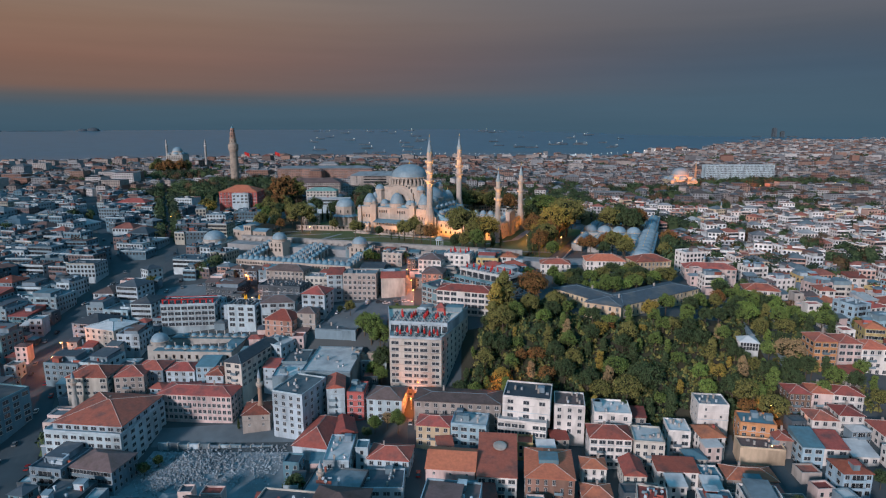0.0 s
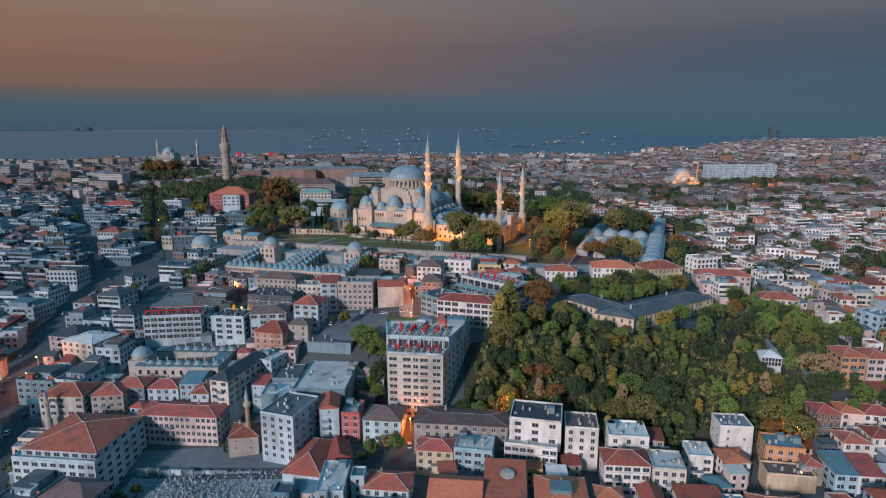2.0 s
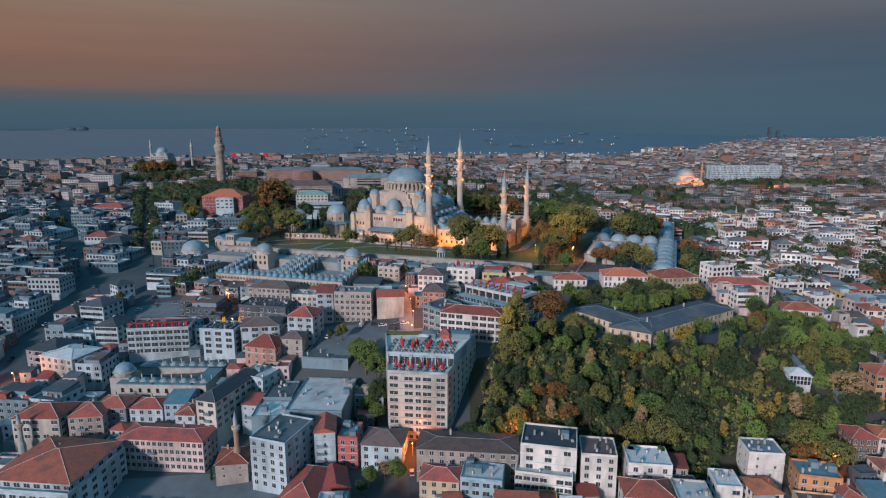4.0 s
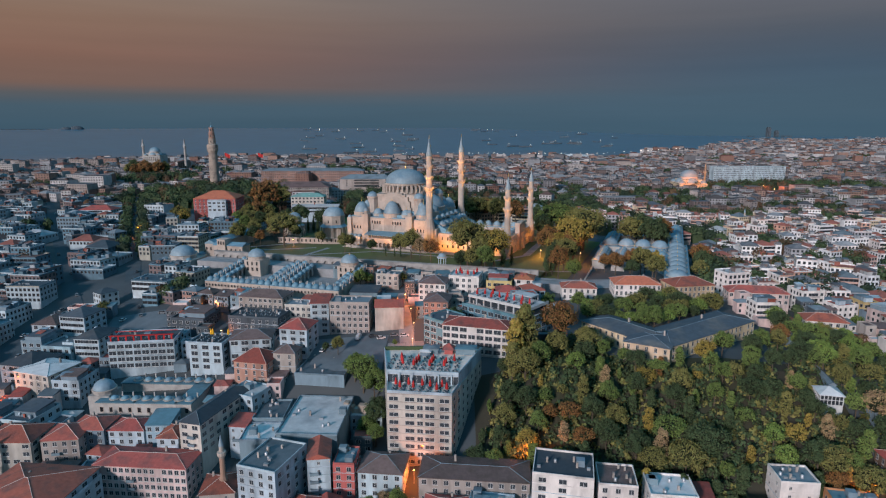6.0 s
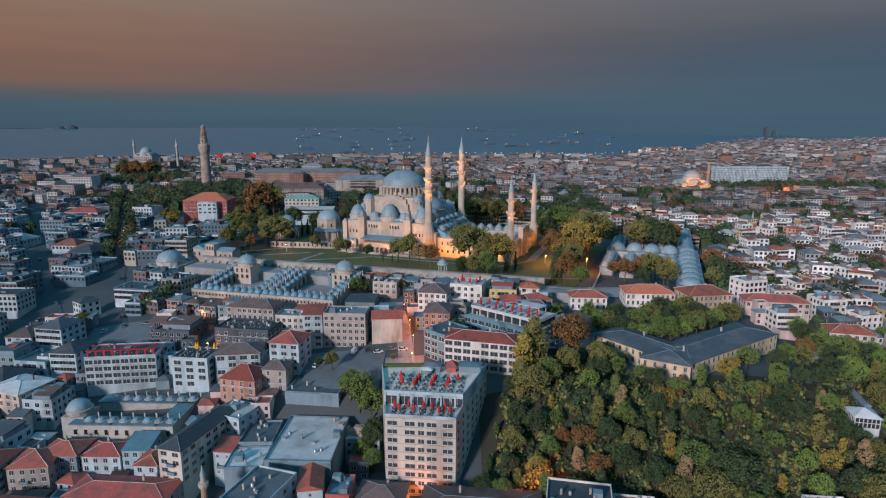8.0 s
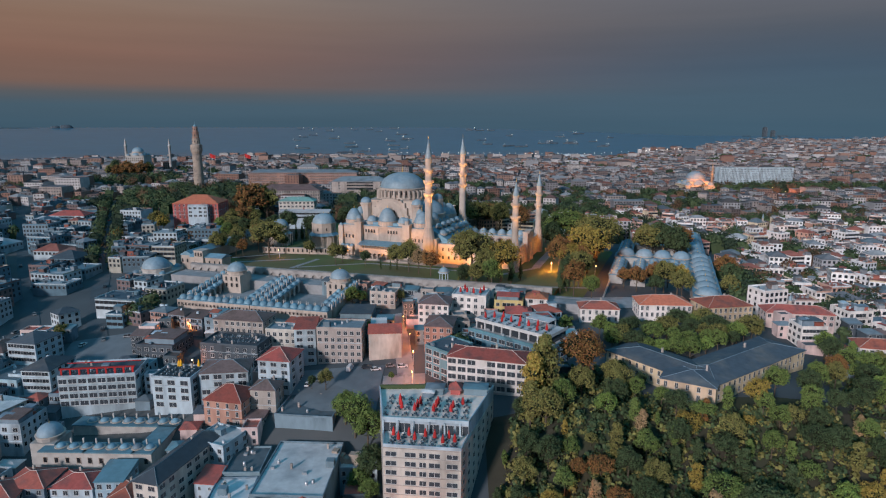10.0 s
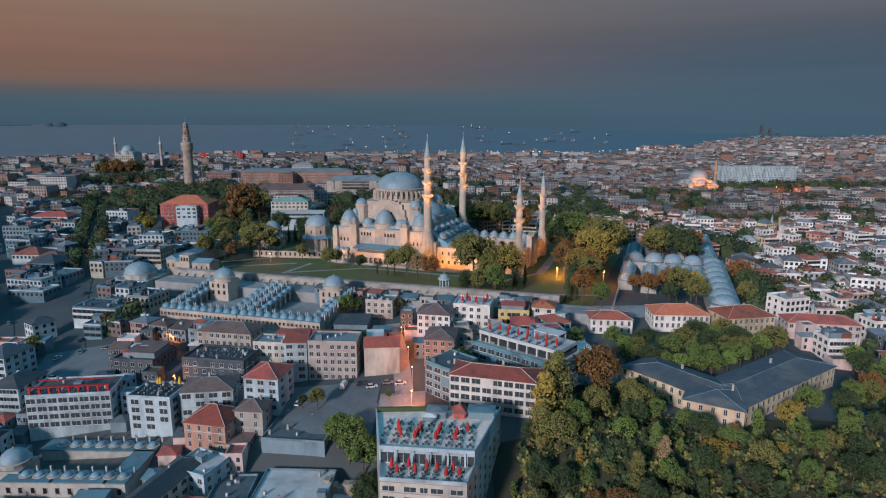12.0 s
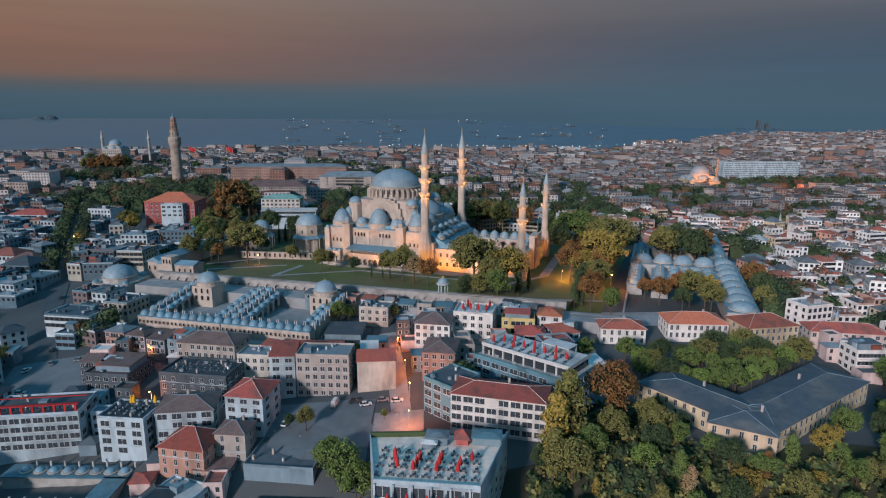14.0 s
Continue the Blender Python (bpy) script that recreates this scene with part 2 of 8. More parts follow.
LEAVES = {
    "green": leaf("green_leaves", (0.135, 0.190, 0.056)),
    "dark": leaf("dark_green_leaves", (0.063, 0.094, 0.044)),
    "olive": leaf("olive_leaves", (0.185, 0.178, 0.060)),
    "yellow": leaf("yellowing_and_lamp_gold_leaves", (0.32, 0.24, 0.06)),
    "rust": leaf("rust_leaves", (0.24, 0.125, 0.048)),
    "bright": leaf("bright_green_leaves", (0.17, 0.245, 0.063)),
    "pale": leaf("pale_dry_leaves", (0.33, 0.235, 0.13)),
    "deep": leaf("deep_green_leaves", (0.036, 0.056, 0.034)),
    "umber": leaf("brown_autumn_leaves", (0.125, 0.078, 0.045)),
    # near-black, for shade painted inside the crowns
    "core": leaf("crown_painted_shade", (0.018, 0.026, 0.013)),
}

# ---- terrain ----
TX = (-240, -120, -40, 40, 110, 180, 300)
TY = (0, 150, 240, 265, 290, 315, 350, 400, 450, 520, 650, 900, 1300)
TZ = np.array([
    (-60, -60, -60, -60, -60, -58, -54),
    (-60, -60, -58, -57, -57, -55, -50),
    (-57, -57, -50, -51, -51, -42, -40),
    (-52, -51, -48, -34, -33, -29, -36),
    (-48, -45, -46, -16, -14, -20, -35),
    (-43, -34, -22, -15, -12, -20, -34),
    (-36, -25, -17, -13, -10, -19, -32),
    (-26, -14, -10, -6, -6, -18, -30),
    (-18, -8, -8, -8, -8, -15, -28),
    (-10, -8, -8, -8, -8, -13, -24),
    (-2, -5, -7, -7, -8, -12, -20),
    (5, 5, 0, -5, -10, -15, -20),
    (0, 0, -5, -10, -20, -25, -25)], float)


def grid_height(x, y):
    x, y = np.clip(x, TX[0], TX[-1]), np.clip(y, TY[0], TY[-1])
    i = np.clip(np.searchsorted(TX, x, side="right") - 1, 0, len(TX) - 2)
    j = np.clip(np.searchsorted(TY, y, side="right") - 1, 0, len(TY) - 2)
    tx, ty = np.array(TX, float), np.array(TY, float)
    a, b = (x - tx[i]) / (tx[i + 1] - tx[i]), (y - ty[j]) / (ty[j + 1] - ty[j])
    return TZ[j, i] * (1 - a) * (1 - b) + TZ[j, i + 1] * a * (1 - b) + TZ[j + 1, i] * (1 - a) * b + TZ[j + 1, i + 1] * a * b


def coast(r):
    """The bearing, in degrees to the right of +y, beyond which there is land at distance r."""
    return np.where(r < 2700, -90.0, np.where(r < 2830, 3 + (r - 2700) / 130 * 18.0, 21.0 + (r - 2830) / 2020 * 3.6))


def height(x, y):
    """The ground's height: the hill, then the low city falling to the shore and rising again to the far suburbs."""
    x, y = np.asarray(x, float), np.asarray(y, float)
    r, az = np.hypot(x, y), np.degrees(np.arctan2(x, y))
    near = grid_height(x, y)
    low = np.where(az > 8, -30 + 8 * np.sin(x / 170) * np.sin(y / 230), -44 + 0 * x)
    shore = np.clip((r - 1700) / 900, 0, 1) * np.clip((21 - az) / 7, 0, 1)
    low = low * (1 - shore) - 47 * shore
    low = np.where(r > 2640, -47 + (low + 47) * np.clip((az - coast(r)) / 6, 0, 1), low)
    t = np.clip((r - 1100) / 1500, 0, 1)
    z = near * (1 - t * t * (3 - 2 * t)) + low * t * t * (3 - 2 * t)
    rise = np.clip((r - 2700) / 2150, 0, 1) * np.clip((az - 12) / 8, 0, 1)
    z = z + rise * 14
    inland = np.clip((az - coast(r)) / 0.8, 0, 1)
    return np.where(r > 2640, inland * z + (1 - inland) * np.minimum(z, -53), z)


def gz(x, y):
    return float(height(x, y))


def level(x, y):
    """The water's height: flat, and lifted towards the horizon, where the drawing distance ends."""
    r, az = np.hypot(x, y), np.degrees(np.arctan2(x, y))
    t = np.clip((r - 3100) / 1750, 0, 1)
    rim = np.radians(0.32 + 0.6 * np.clip((az - 2) / 20, 0, 1))
    dip = np.arctan2(131.6, np.maximum(r, 1)) * (1 - t) + rim * t
    return np.where(r < 3100, -50.0, 81.6 - r * np.tan(dip))


# ---- mesh helpers ----


class Shape:
    """Collects faces, each with a material slot and a smooth flag, and makes them into one mesh object."""

    def __init__(self):
        self.v, self.f, self.m, self.s = [], [], [], []
        self.slot = 0
        self.m4 = None

    def put(self, pts, faces, smooth=False):
        n = len(self.v)
        if self.m4 is not None:
            pts = [tuple(self.m4 @ Vector(p)) for p in pts]
        self.v += [tuple(p) for p in pts]
        self.f += [tuple(n + i for i in f) for f in faces]
        self.m += [self.slot] * len(faces)
        self.s += [smooth] * len(faces)
        return self

    def box(self, x0, y0, z0, x1, y1, z1):
        pts = [(x, y, z) for z in (z0, z1) for x, y in ((x0, y0), (x1, y0), (x1, y1), (x0, y1))]
        return self.put(pts, [(3, 2, 1, 0), (4, 5, 6, 7), (0, 1, 5, 4), (1, 2, 6, 5), (2, 3, 7, 6), (3, 0, 4, 7)])

    def cube(self, x, y, z, w, d, h):
        return self.box(x - w / 2, y - d / 2, z, x + w / 2, y + d / 2, z + h)

    def prism(self, pts, z0, z1):
        n = len(pts)
        vs = [(*p, z0) for p in pts] + [(*p, z1) for p in pts]
        return self.put(vs, [tuple(range(n - 1, -1, -1)), tuple(range(n, 2 * n))] + [(i, (i + 1) % n, n + (i + 1) % n, n + i) for i in range(n)])

    def lathe(self, prof, n=24, x=0.0, y=0.0, a0=0.0, a1=360.0, smooth=True):
        full = a1 - a0 >= 359.9
        k = n if full else n + 1
        vs = []
        for i in range(k):
            a = radians(a0 + (a1 - a0) * i / n)
            vs += [(x + r * math.cos(a), y + r * math.sin(a), z) for r, z in prof]
        p = len(prof)
        fs = []
        for i in range(n):
            j = (i + 1) % k
            for q in range(p - 1):
                fs.append((i * p + q, j * p + q, j * p + q + 1, i * p + q + 1))
        return self.put(vs, fs, smooth)

    def dome(self, x, y, z, r, rise, n=24, k=7, a0=0.0, a1=360.0):
        prof = [(max(r * math.cos(t * math.pi / 2 / k), 0.01), z + rise * math.sin(t * math.pi / 2 / k)) for t in range(k + 1)]
        return self.lathe(prof, n, x, y, a0, a1)

    def hip(self, x0, y0, x1, y1, z, h, over=0.4):
        x0, y0, x1, y1 = x0 - over, y0 - over, x1 + over, y1 + over
        w, d = x1 - x0, y1 - y0
        e = min(w, d) / 2
        if w >= d:
            a, b = (x0 + e, (y0 + y1) / 2, z + h), (x1 - e, (y0 + y1) / 2, z + h)
        else:
            a, b = ((x0 + x1) / 2, y0 + e, z + h), ((x0 + x1) / 2, y1 - e, z + h)
        t = 0.18
        c = [(x0, y0), (x1, y0), (x1, y1), (x0, y1)]
        vs = [(*p, z - t) for p in c] + [(*p, z) for p in c] + [a, b]
        fs = [(3, 2, 1, 0)] + [(i, (i + 1) % 4, 4 + (i + 1) % 4, 4 + i) for i in range(4)]
        if w >= d:
            fs += [(4, 5, 9, 8), (5, 6, 9), (6, 7, 8, 9), (7, 4, 8)]
        else:
            fs += [(4, 5, 8), (5, 6, 9, 8), (6, 7, 9), (7, 4, 8, 9)]
        return self.put(vs, fs)

    def ridges(self, x0, y0, x1, y1, z, h, over=0.4, w=0.16):
        """The mortared ridge and hip lines of a hipped roof."""
        x0, y0, x1, y1 = x0 - over, y0 - over, x1 + over, y1 + over
        e = min(x1 - x0, y1 - y0) / 2
        if x1 - x0 >= y1 - y0:
            a, b = Vector((x0 + e, (y0 + y1) / 2, z + h)), Vector((x1 - e, (y0 + y1) / 2, z + h))
            lines = [(a, b), (Vector((x0, y0, z)), a), (Vector((x0, y1, z)), a), (Vector((x1, y0, z)), b), (Vector((x1, y1, z)), b)]
        else:
            a, b = Vector(((x0 + x1) / 2, y0 + e, z + h)), Vector(((x0 + x1) / 2, y1 - e, z + h))
            lines = [(a, b), (Vector((x0, y0, z)), a), (Vector((x1, y0, z)), a), (Vector((x0, y1, z)), b), (Vector((x1, y1, z)), b)]
        up = Vector((0, 0, w * 0.8))
        for p, q in lines:
            d = q - p
            if d.length < 0.3:
                continue
            side = d.cross(Vector((0, 0, 1))).normalized() * w
            self.put([p - side - up, p + side - up, p + up, q - side - up, q + side - up, q + up], [(0, 3, 5, 2), (1, 2, 5, 4), (0, 2, 1), (3, 4, 5)])
        return self

    def gable(self, x0, y0, x1, y1, z, h, over=0.4, along="x"):
        x0, y0, x1, y1 = x0 - over, y0 - over, x1 + over, y1 + over
        t = 0.18
        c = [(x0, y0), (x1, y0), (x1, y1), (x0, y1)]
        if along == "x":
            a, b = (x0, (y0 + y1) / 2, z + h), (x1, (y0 + y1) / 2, z + h)
            top = [(4, 5, 9, 8), (6, 7, 8, 9), (5, 6, 9), (7, 4, 8)]
        else:
            a, b = ((x0 + x1) / 2, y0, z + h), ((x0 + x1) / 2, y1, z + h)
            top = [(4, 5, 8), (5, 6, 9, 8), (6, 7, 9), (7, 4, 8, 9)]
        vs = [(*p, z - t) for p in c] + [(*p, z) for p in c] + [a, b]
        return self.put(vs, [(3, 2, 1, 0)] + [(i, (i + 1) % 4, 4 + (i + 1) % 4, 4 + i) for i in range(4)] + top)

    def shed(self, x0, y0, x1, y1, z, h, over=0.3):
        """One slope, high at the back."""
        x0, y0, x1, y1 = x0 - over, y0 - over, x1 + over, y1 + over
        vs = [(x0, y0, z - 0.18), (x1, y0, z - 0.18), (x1, y1, z - 0.18), (x0, y1, z - 0.18), (x0, y0, z), (x1, y0, z), (x1, y1, z + h), (x0, y1, z + h)]
        return self.put(vs, [(3, 2, 1, 0), (4, 5, 6, 7), (0, 1, 5, 4), (1, 2, 6, 5), (2, 3, 7, 6), (3, 0, 4, 7)])

    def arch(self, x0, x1, z0, z1, r, spring, y, depth=1.0, n=8):
        """A wall bay from x0 to x1 that faces -y, with a pointed-round opening of half width r and that springing height."""
        c = (x0 + x1) / 2
        top = [(c - r * math.cos(math.pi * i / n), spring + 1.12 * r * math.sin(math.pi * i / n)) for i in range(n + 1)]
        loop = [(c - r, z0)] + top + [(c + r, z0)]
        vs, fs = [], []

        def q(a, b, c2, d):
            k = len(vs)
            vs.extend([a, b, c2, d])
            fs.append((k, k + 1, k + 2, k + 3))
        q((x0, y, z0), (c - r, y, z0), (c - r, y, z1), (x0, y, z1))
        q((c + r, y, z0), (x1, y, z0), (x1, y, z1), (c + r, y, z1))
        for (ax, az), (bx, bz) in zip(top, top[1:]):
            q((ax, y, az), (bx, y, bz), (bx, y, z1), (ax, y, z1))
        for (ax, az), (bx, bz) in zip(loop, loop[1:]):
            q((ax, y + depth, az), (bx, y + depth, bz), (bx, y, bz), (ax, y, az))
        return self.put(vs, fs)

    def make(self, name, mats, parent=None, label="", m=None):
        me = bpy.data.meshes.new(name)
        me.from_pydata(self.v, [], self.f)
        mats = mats if isinstance(mats, (list, tuple)) else [mats]
        for x in mats:
            me.materials.append(x)
        me.polygons.foreach_set("material_index", self.m)
        me.polygons.foreach_set("use_smooth", self.s)
        me.update()
        ob = new(name, me)
        if parent is not None:
            ob.parent = parent
        if m is not None:
            ob.matrix_basis = m
        if label:
            ob["label"] = label
        return ob


def empty(name, m, label, category, group="", kind=""):
    ob = new(name)
    ob.empty_display_size = 0.5
    ob.matrix_basis = m
    return tagged(ob, label, category, group, kind)


def share(name, me, parent, m, label=""):
    ob = new(name, me)
    ob.parent = parent
    ob.matrix_basis = m
    if label:
        ob["label"] = label
    return ob


def lamp(x, y, z, power, colour=(1.0, 0.55, 0.2), radius=0.4):
    d = bpy.data.lights.new("lamp_light", "POINT")
    d.energy, d.color, d.shadow_soft_size = power, colour, radius
    o = new("lamp_light", d)
    o.location = (x, y, z)
    return o


def flood(eye, target, power, angle=80, colour=(1.0, 0.58, 0.22)):
    d = bpy.data.lights.new("floodlight", "SPOT")
    d.energy, d.color, d.spot_size, d.spot_blend, d.shadow_soft_size = power, colour, radians(angle), 0.6, 0.3
    o = new("floodlight", d)
    o.matrix_basis = look(eye, target)
    return o

# ---- ground, water, far land ----


def sheet(name, radii, angles, fn, mat, lift=0.0):
    s = Shape()
    n = len(angles)
    pts = []
    for r in radii:
        a = np.radians(angles)
        x, y = r * np.sin(a), r * np.cos(a)
        pts += list(zip(x.tolist(), y.tolist(), (fn(x, y) + lift).tolist()))
    fs = [(i * n + j, i * n + j + 1, (i + 1) * n + j + 1, (i + 1) * n + j) for i in range(len(radii) - 1) for j in range(n - 1)]
    s.put(pts, [f[::-1] for f in fs], True)
    return s.make(name, mat)


ANGLES = np.concatenate([np.arange(-180, -60, 4.0), np.arange(-60, 60, 0.75), np.arange(60, 180.1, 4.0)])
RADII = np.concatenate([[0.5, 60, 120], np.arange(160, 720, 7.0), np.arange(720, 1300, 25.0), np.arange(1300, 4900, 100.0), [4900]])
tagged(sheet("ground", RADII, ANGLES, height, CITYGROUND), "grey-brown city ground sloping over the hill to the shore", "ground", kind="structure")

WATER = material("sea_water", (0.034, 0.135, 0.205), 0.3, vary=0.0, grain=0.012, stain=(0.044, 0.145, 0.21), bump=0.25, spec=0.45)
tagged(sheet("water", np.concatenate([np.arange(2560, 3100, 90.0), np.arange(3100, 4860, 110.0), [4890]]), np.arange(-75, 40, 1.0), level, WATER),
       "calm dark blue-grey sea at dusk", "sea", kind="structure")


def drape(name, mat, line, width, lift=0.25, step=6.0, label="", category="road"):
    """A strip of that width laid on the ground along a line of points."""
    s = Shape()
    pts = []
    for (ax, ay), (bx, by) in zip(line, line[1:]):
        n = max(1, int(math.hypot(bx - ax, by - ay) / step))
        pts += [(ax + (bx - ax) * i / n, ay + (by - ay) * i / n) for i in range(n)]
    pts.append(line[-1])
    k = max(3, int(width / 4) + 1)
    vs = []
    for i, (x, y) in enumerate(pts):
        (ax, ay), (bx, by) = pts[max(i - 1, 0)], pts[min(i + 1, len(pts) - 1)]
        d = math.hypot(bx - ax, by - ay)
        nx, ny = (by - ay) / d, -(bx - ax) / d
        for j in range(k):
            o = (j / (k - 1) - 0.5) * width
            vs.append((x + nx * o, y + ny * o, gz(x + nx * o, y + ny * o) + lift))
    s.put(vs, [(i * k + j, i * k + j + 1, (i + 1) * k + j + 1, (i + 1) * k + j) for i in range(len(pts) - 1) for j in range(k - 1)])
    return tagged(s.make(name, mat), label, category, kind="structure")


AVENUE = [(-150, 120), (-166, 190), (-180, 235), (-202, 288), (-222, 340), (-226, 375), (-216, 405)]
STREET_A = [(-216, 405), (-330, 582), (-420, 720)]
STREET_B = [(-150, 345), (-190, 420), (-262, 580), (-330, 730)]
STREET_C = [(-12, 180), (-12, 236), (-14, 262)]
STREET_D = [(51, 180), (53, 225), (58, 258)]
STREET_E = [(-120, 300), (-110, 330), (-118, 372), (-128, 398)]
STREET_F = [(128, 180), (131, 228), (140, 250)]
STREET_G = [(-88, 262), (-88, 300), (-90, 340)]
drape("road_avenue", ASPHALT, AVENUE, 17, label="wide asphalt avenue with traffic between houses")
for line, w in ((STREET_A, 9), (STREET_B, 9), (STREET_C, 6), (STREET_D, 5), (STREET_E, 5), (STREET_F, 5), (STREET_G, 4)):
    drape("road_street", ASPHALT, line, w, label="narrow asphalt street between houses")
drape("road_lane", CONCRETE, [(-128, 252), (-100, 253), (-60, 249)], 12, label="asphalt lane below a long pink building")
LANE = [(-20, 306), (-20, 330), (-23, 362), (-28, 392)]
drape("pavement_square", PAVING, [(-21, 306), (-21, 334)], 17, label="small paved square below a lamp-lit lane", category="square")
drape("pavement_lane", PAVING, LANE, 7, label="small paved square with warm street lamps", category="square")
drape("pavement_yard", CONCRETE, [(-66, 336), (-30, 334)], 17, label="paved parking yard in front of apartment blocks", category="yard")
drape("pavement_parking", CONCRETE, [(-184, 375), (-149, 379)], 28, lift=0.32, label="grey parking ground between flat-roofed houses", category="parking ground")
drape("pavement_yard", CONCRETE, [(-64, 324), (-30, 320)], 16, label="grey concrete yard above a stone retaining wall", category="yard")
drape("pavement_court", PAVING, [(58, 397), (146, 397)], 16, label="pale paved forecourt between old buildings", category="court")
drape("ground_verge", GRASS, [(60, 402), (76, 442), (116, 536)], 15, lift=0.4, label="strip of grass under trees beside the hospice street", category="grass")
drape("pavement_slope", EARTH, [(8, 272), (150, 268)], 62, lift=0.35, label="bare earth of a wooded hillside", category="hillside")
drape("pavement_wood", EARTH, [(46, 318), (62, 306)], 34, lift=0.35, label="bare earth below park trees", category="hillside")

# raised terrace round the great mosque
TERRACE = [(-152, 461), (52, 401), (112, 548), (92, 640), (-110, 640), (-178, 560)]
s = Shape()
LAWN = -4.0                         # height of the lawn behind its parapet
s.prism(TERRACE, -24, LAWN)
tagged(s.make("ground_terrace", [GRASS]), "lawn of the raised outer court round the mosque", "lawn", kind="structure")
WALL_DIR = math.degrees(math.atan2(401 - 461, 52 + 152))
WALL_M = pose(-152, 461, 0, 0, 0, WALL_DIR)
WALL_L = math.hypot(204, 60)
s = Shape()
s.box(-1, -1.4, -24, WALL_L, 0.3, 0.5)
s.box(-1, -1.7, 0.5, WALL_L, 0.6, 0.8)
TERRACE_STONE = material("grey_terrace_stone", (0.33, 0.315, 0.30), 0.9, vary=0.1, grain=0.5, stain=(0.20, 0.19, 0.185), bump=0.25)
tagged(s.make("wall_terrace", TERRACE_STONE, m=WALL_M), "grey stone retaining wall with a coping", "retaining wall", kind="structure")
s = Shape()
k = int(WALL_L / 5.2)
for i in range(k):
    s.arch(i * 5.2, i * 5.2 + 5.2, -7, 0.2, 1.7, -3.2, -2.3, 0.9, 6)
    s.box(i * 5.2, -2.3, 0.2, i * 5.2 + 5.2, -1.4, 0.4)
tagged(s.make("wall_arcade", TERRACE_STONE, m=WALL_M), "row of blind stone arches under the terrace wall", "arcade", kind="structure")
# the street that runs along the foot of the wall
s = Shape()
s.box(-4, -15, -26, WALL_L + 26, -2.0, -3.2)
tagged(s.make("road_terrace", PAVING, m=WALL_M), "asphalt street along the foot of the terrace wall", "road", kind="structure")
s = Shape()
s.box(-4, -5.2, -3.2, WALL_L + 26, -2.3, -3.05)
tagged(s.make("pavement_terrace", PAVING, m=WALL_M), "pale footway beside the terrace wall", "pavement", kind="structure")


def path_strip(a, b, width):
    s = Shape()
    dx, dy = b[0] - a[0], b[1] - a[1]
    d = math.hypot(dx, dy)
    nx, ny = -dy / d * width / 2, dx / d * width / 2
    s.put([(a[0] - nx, a[1] - ny, LAWN + 0.06), (b[0] - nx, b[1] - ny, LAWN + 0.06), (b[0] + nx, b[1] + ny, LAWN + 0.06), (a[0] + nx, a[1] + ny, LAWN + 0.06)], [(0, 1, 2, 3)])
    tagged(s.make("pavement_path", PAVING), "pale paved path across a lawn", "path", kind="structure")


path_strip((-135, 483), (-92, 492), 2.5)
path_strip((-95, 466), (-83, 491), 3.0)
path_strip((-92, 468), (-48, 478), 2.4)
path_strip((-48, 478), (20, 452), 2.4)
path_strip((54, 463), (73, 513), 5.0)
path_strip((40, 420), (74, 416), 2.2)
path_strip((-140, 496), (-104, 512), 2.4)
path_strip((30, 446), (54, 463), 3.0)
for nm, mt, pts, up, lb, ct in (("pavement_earth", EARTH, [(-150, 500), (-126, 490), (-114, 512), (-126, 538), (-150, 530)], 0.04, "bare brown earth worn into the lawn", "earth"),
                                ("pavement_plaza", PAVING, [(-66, 492), (28, 456), (40, 480), (-54, 514)], 0.05, "pale paving along the foot of the mosque", "paving"),
                                ("pavement_graveyard", EARTH, [(-176, 530), (-126, 520), (-104, 565), (-112, 636), (-172, 570)], 0.05, "earth of an old walled garden under trees", "earth")):
    s = Shape()
    s.prism(pts, LAWN - 0.05, LAWN + up)
    tagged(s.make(nm, mt), lb, ct, kind="structure")

# ---- the great mosque ----
MQ = pose(-28.8, 519.5, 0, 0, 0, -22.5)


def small_window(w, h, arched=True):
    """A stone-framed window with dark glass, origin at the bottom middle, facing -y."""
    s = Shape()
    s.slot = 0
    s.box(-w / 2 - 0.15, -0.12, -0.15, -w / 2, 0.1, h)
    s.box(w / 2, -0.12, -0.15, w / 2 + 0.15, 0.1, h)
    s.box(-w / 2 - 0.2, -0.2, -0.3, w / 2 + 0.2, 0.1, -0.1)
    s.slot = 1
    s.put([(-w / 2, -0.02, 0), (w / 2, -0.02, 0), (w / 2, -0.02, h), (-w / 2, -0.02, h)], [(0, 1, 2, 3)])
    if arched:
        pts = [(w / 2 * math.cos(math.pi * i / 6), -0.03, h + w * 0.55 * math.sin(math.pi * i / 6)) for i in range(7)]
        s.put(pts, [tuple(range(7))])
    else:
        s.slot = 0
        s.box(-w / 2 - 0.15, -0.12, h, w / 2 + 0.15, 0.1, h + 0.15)
    ob = s.make("window", [STONE, SHADE])
    me = ob.data
    bpy.data.objects.remove(ob)
    return me


WIN_ARCH = small_window(1.0, 1.7)
WIN_SLIT = small_window(0.8, 2.4)
WIN_RECT = small_window(1.3, 2.0, False)


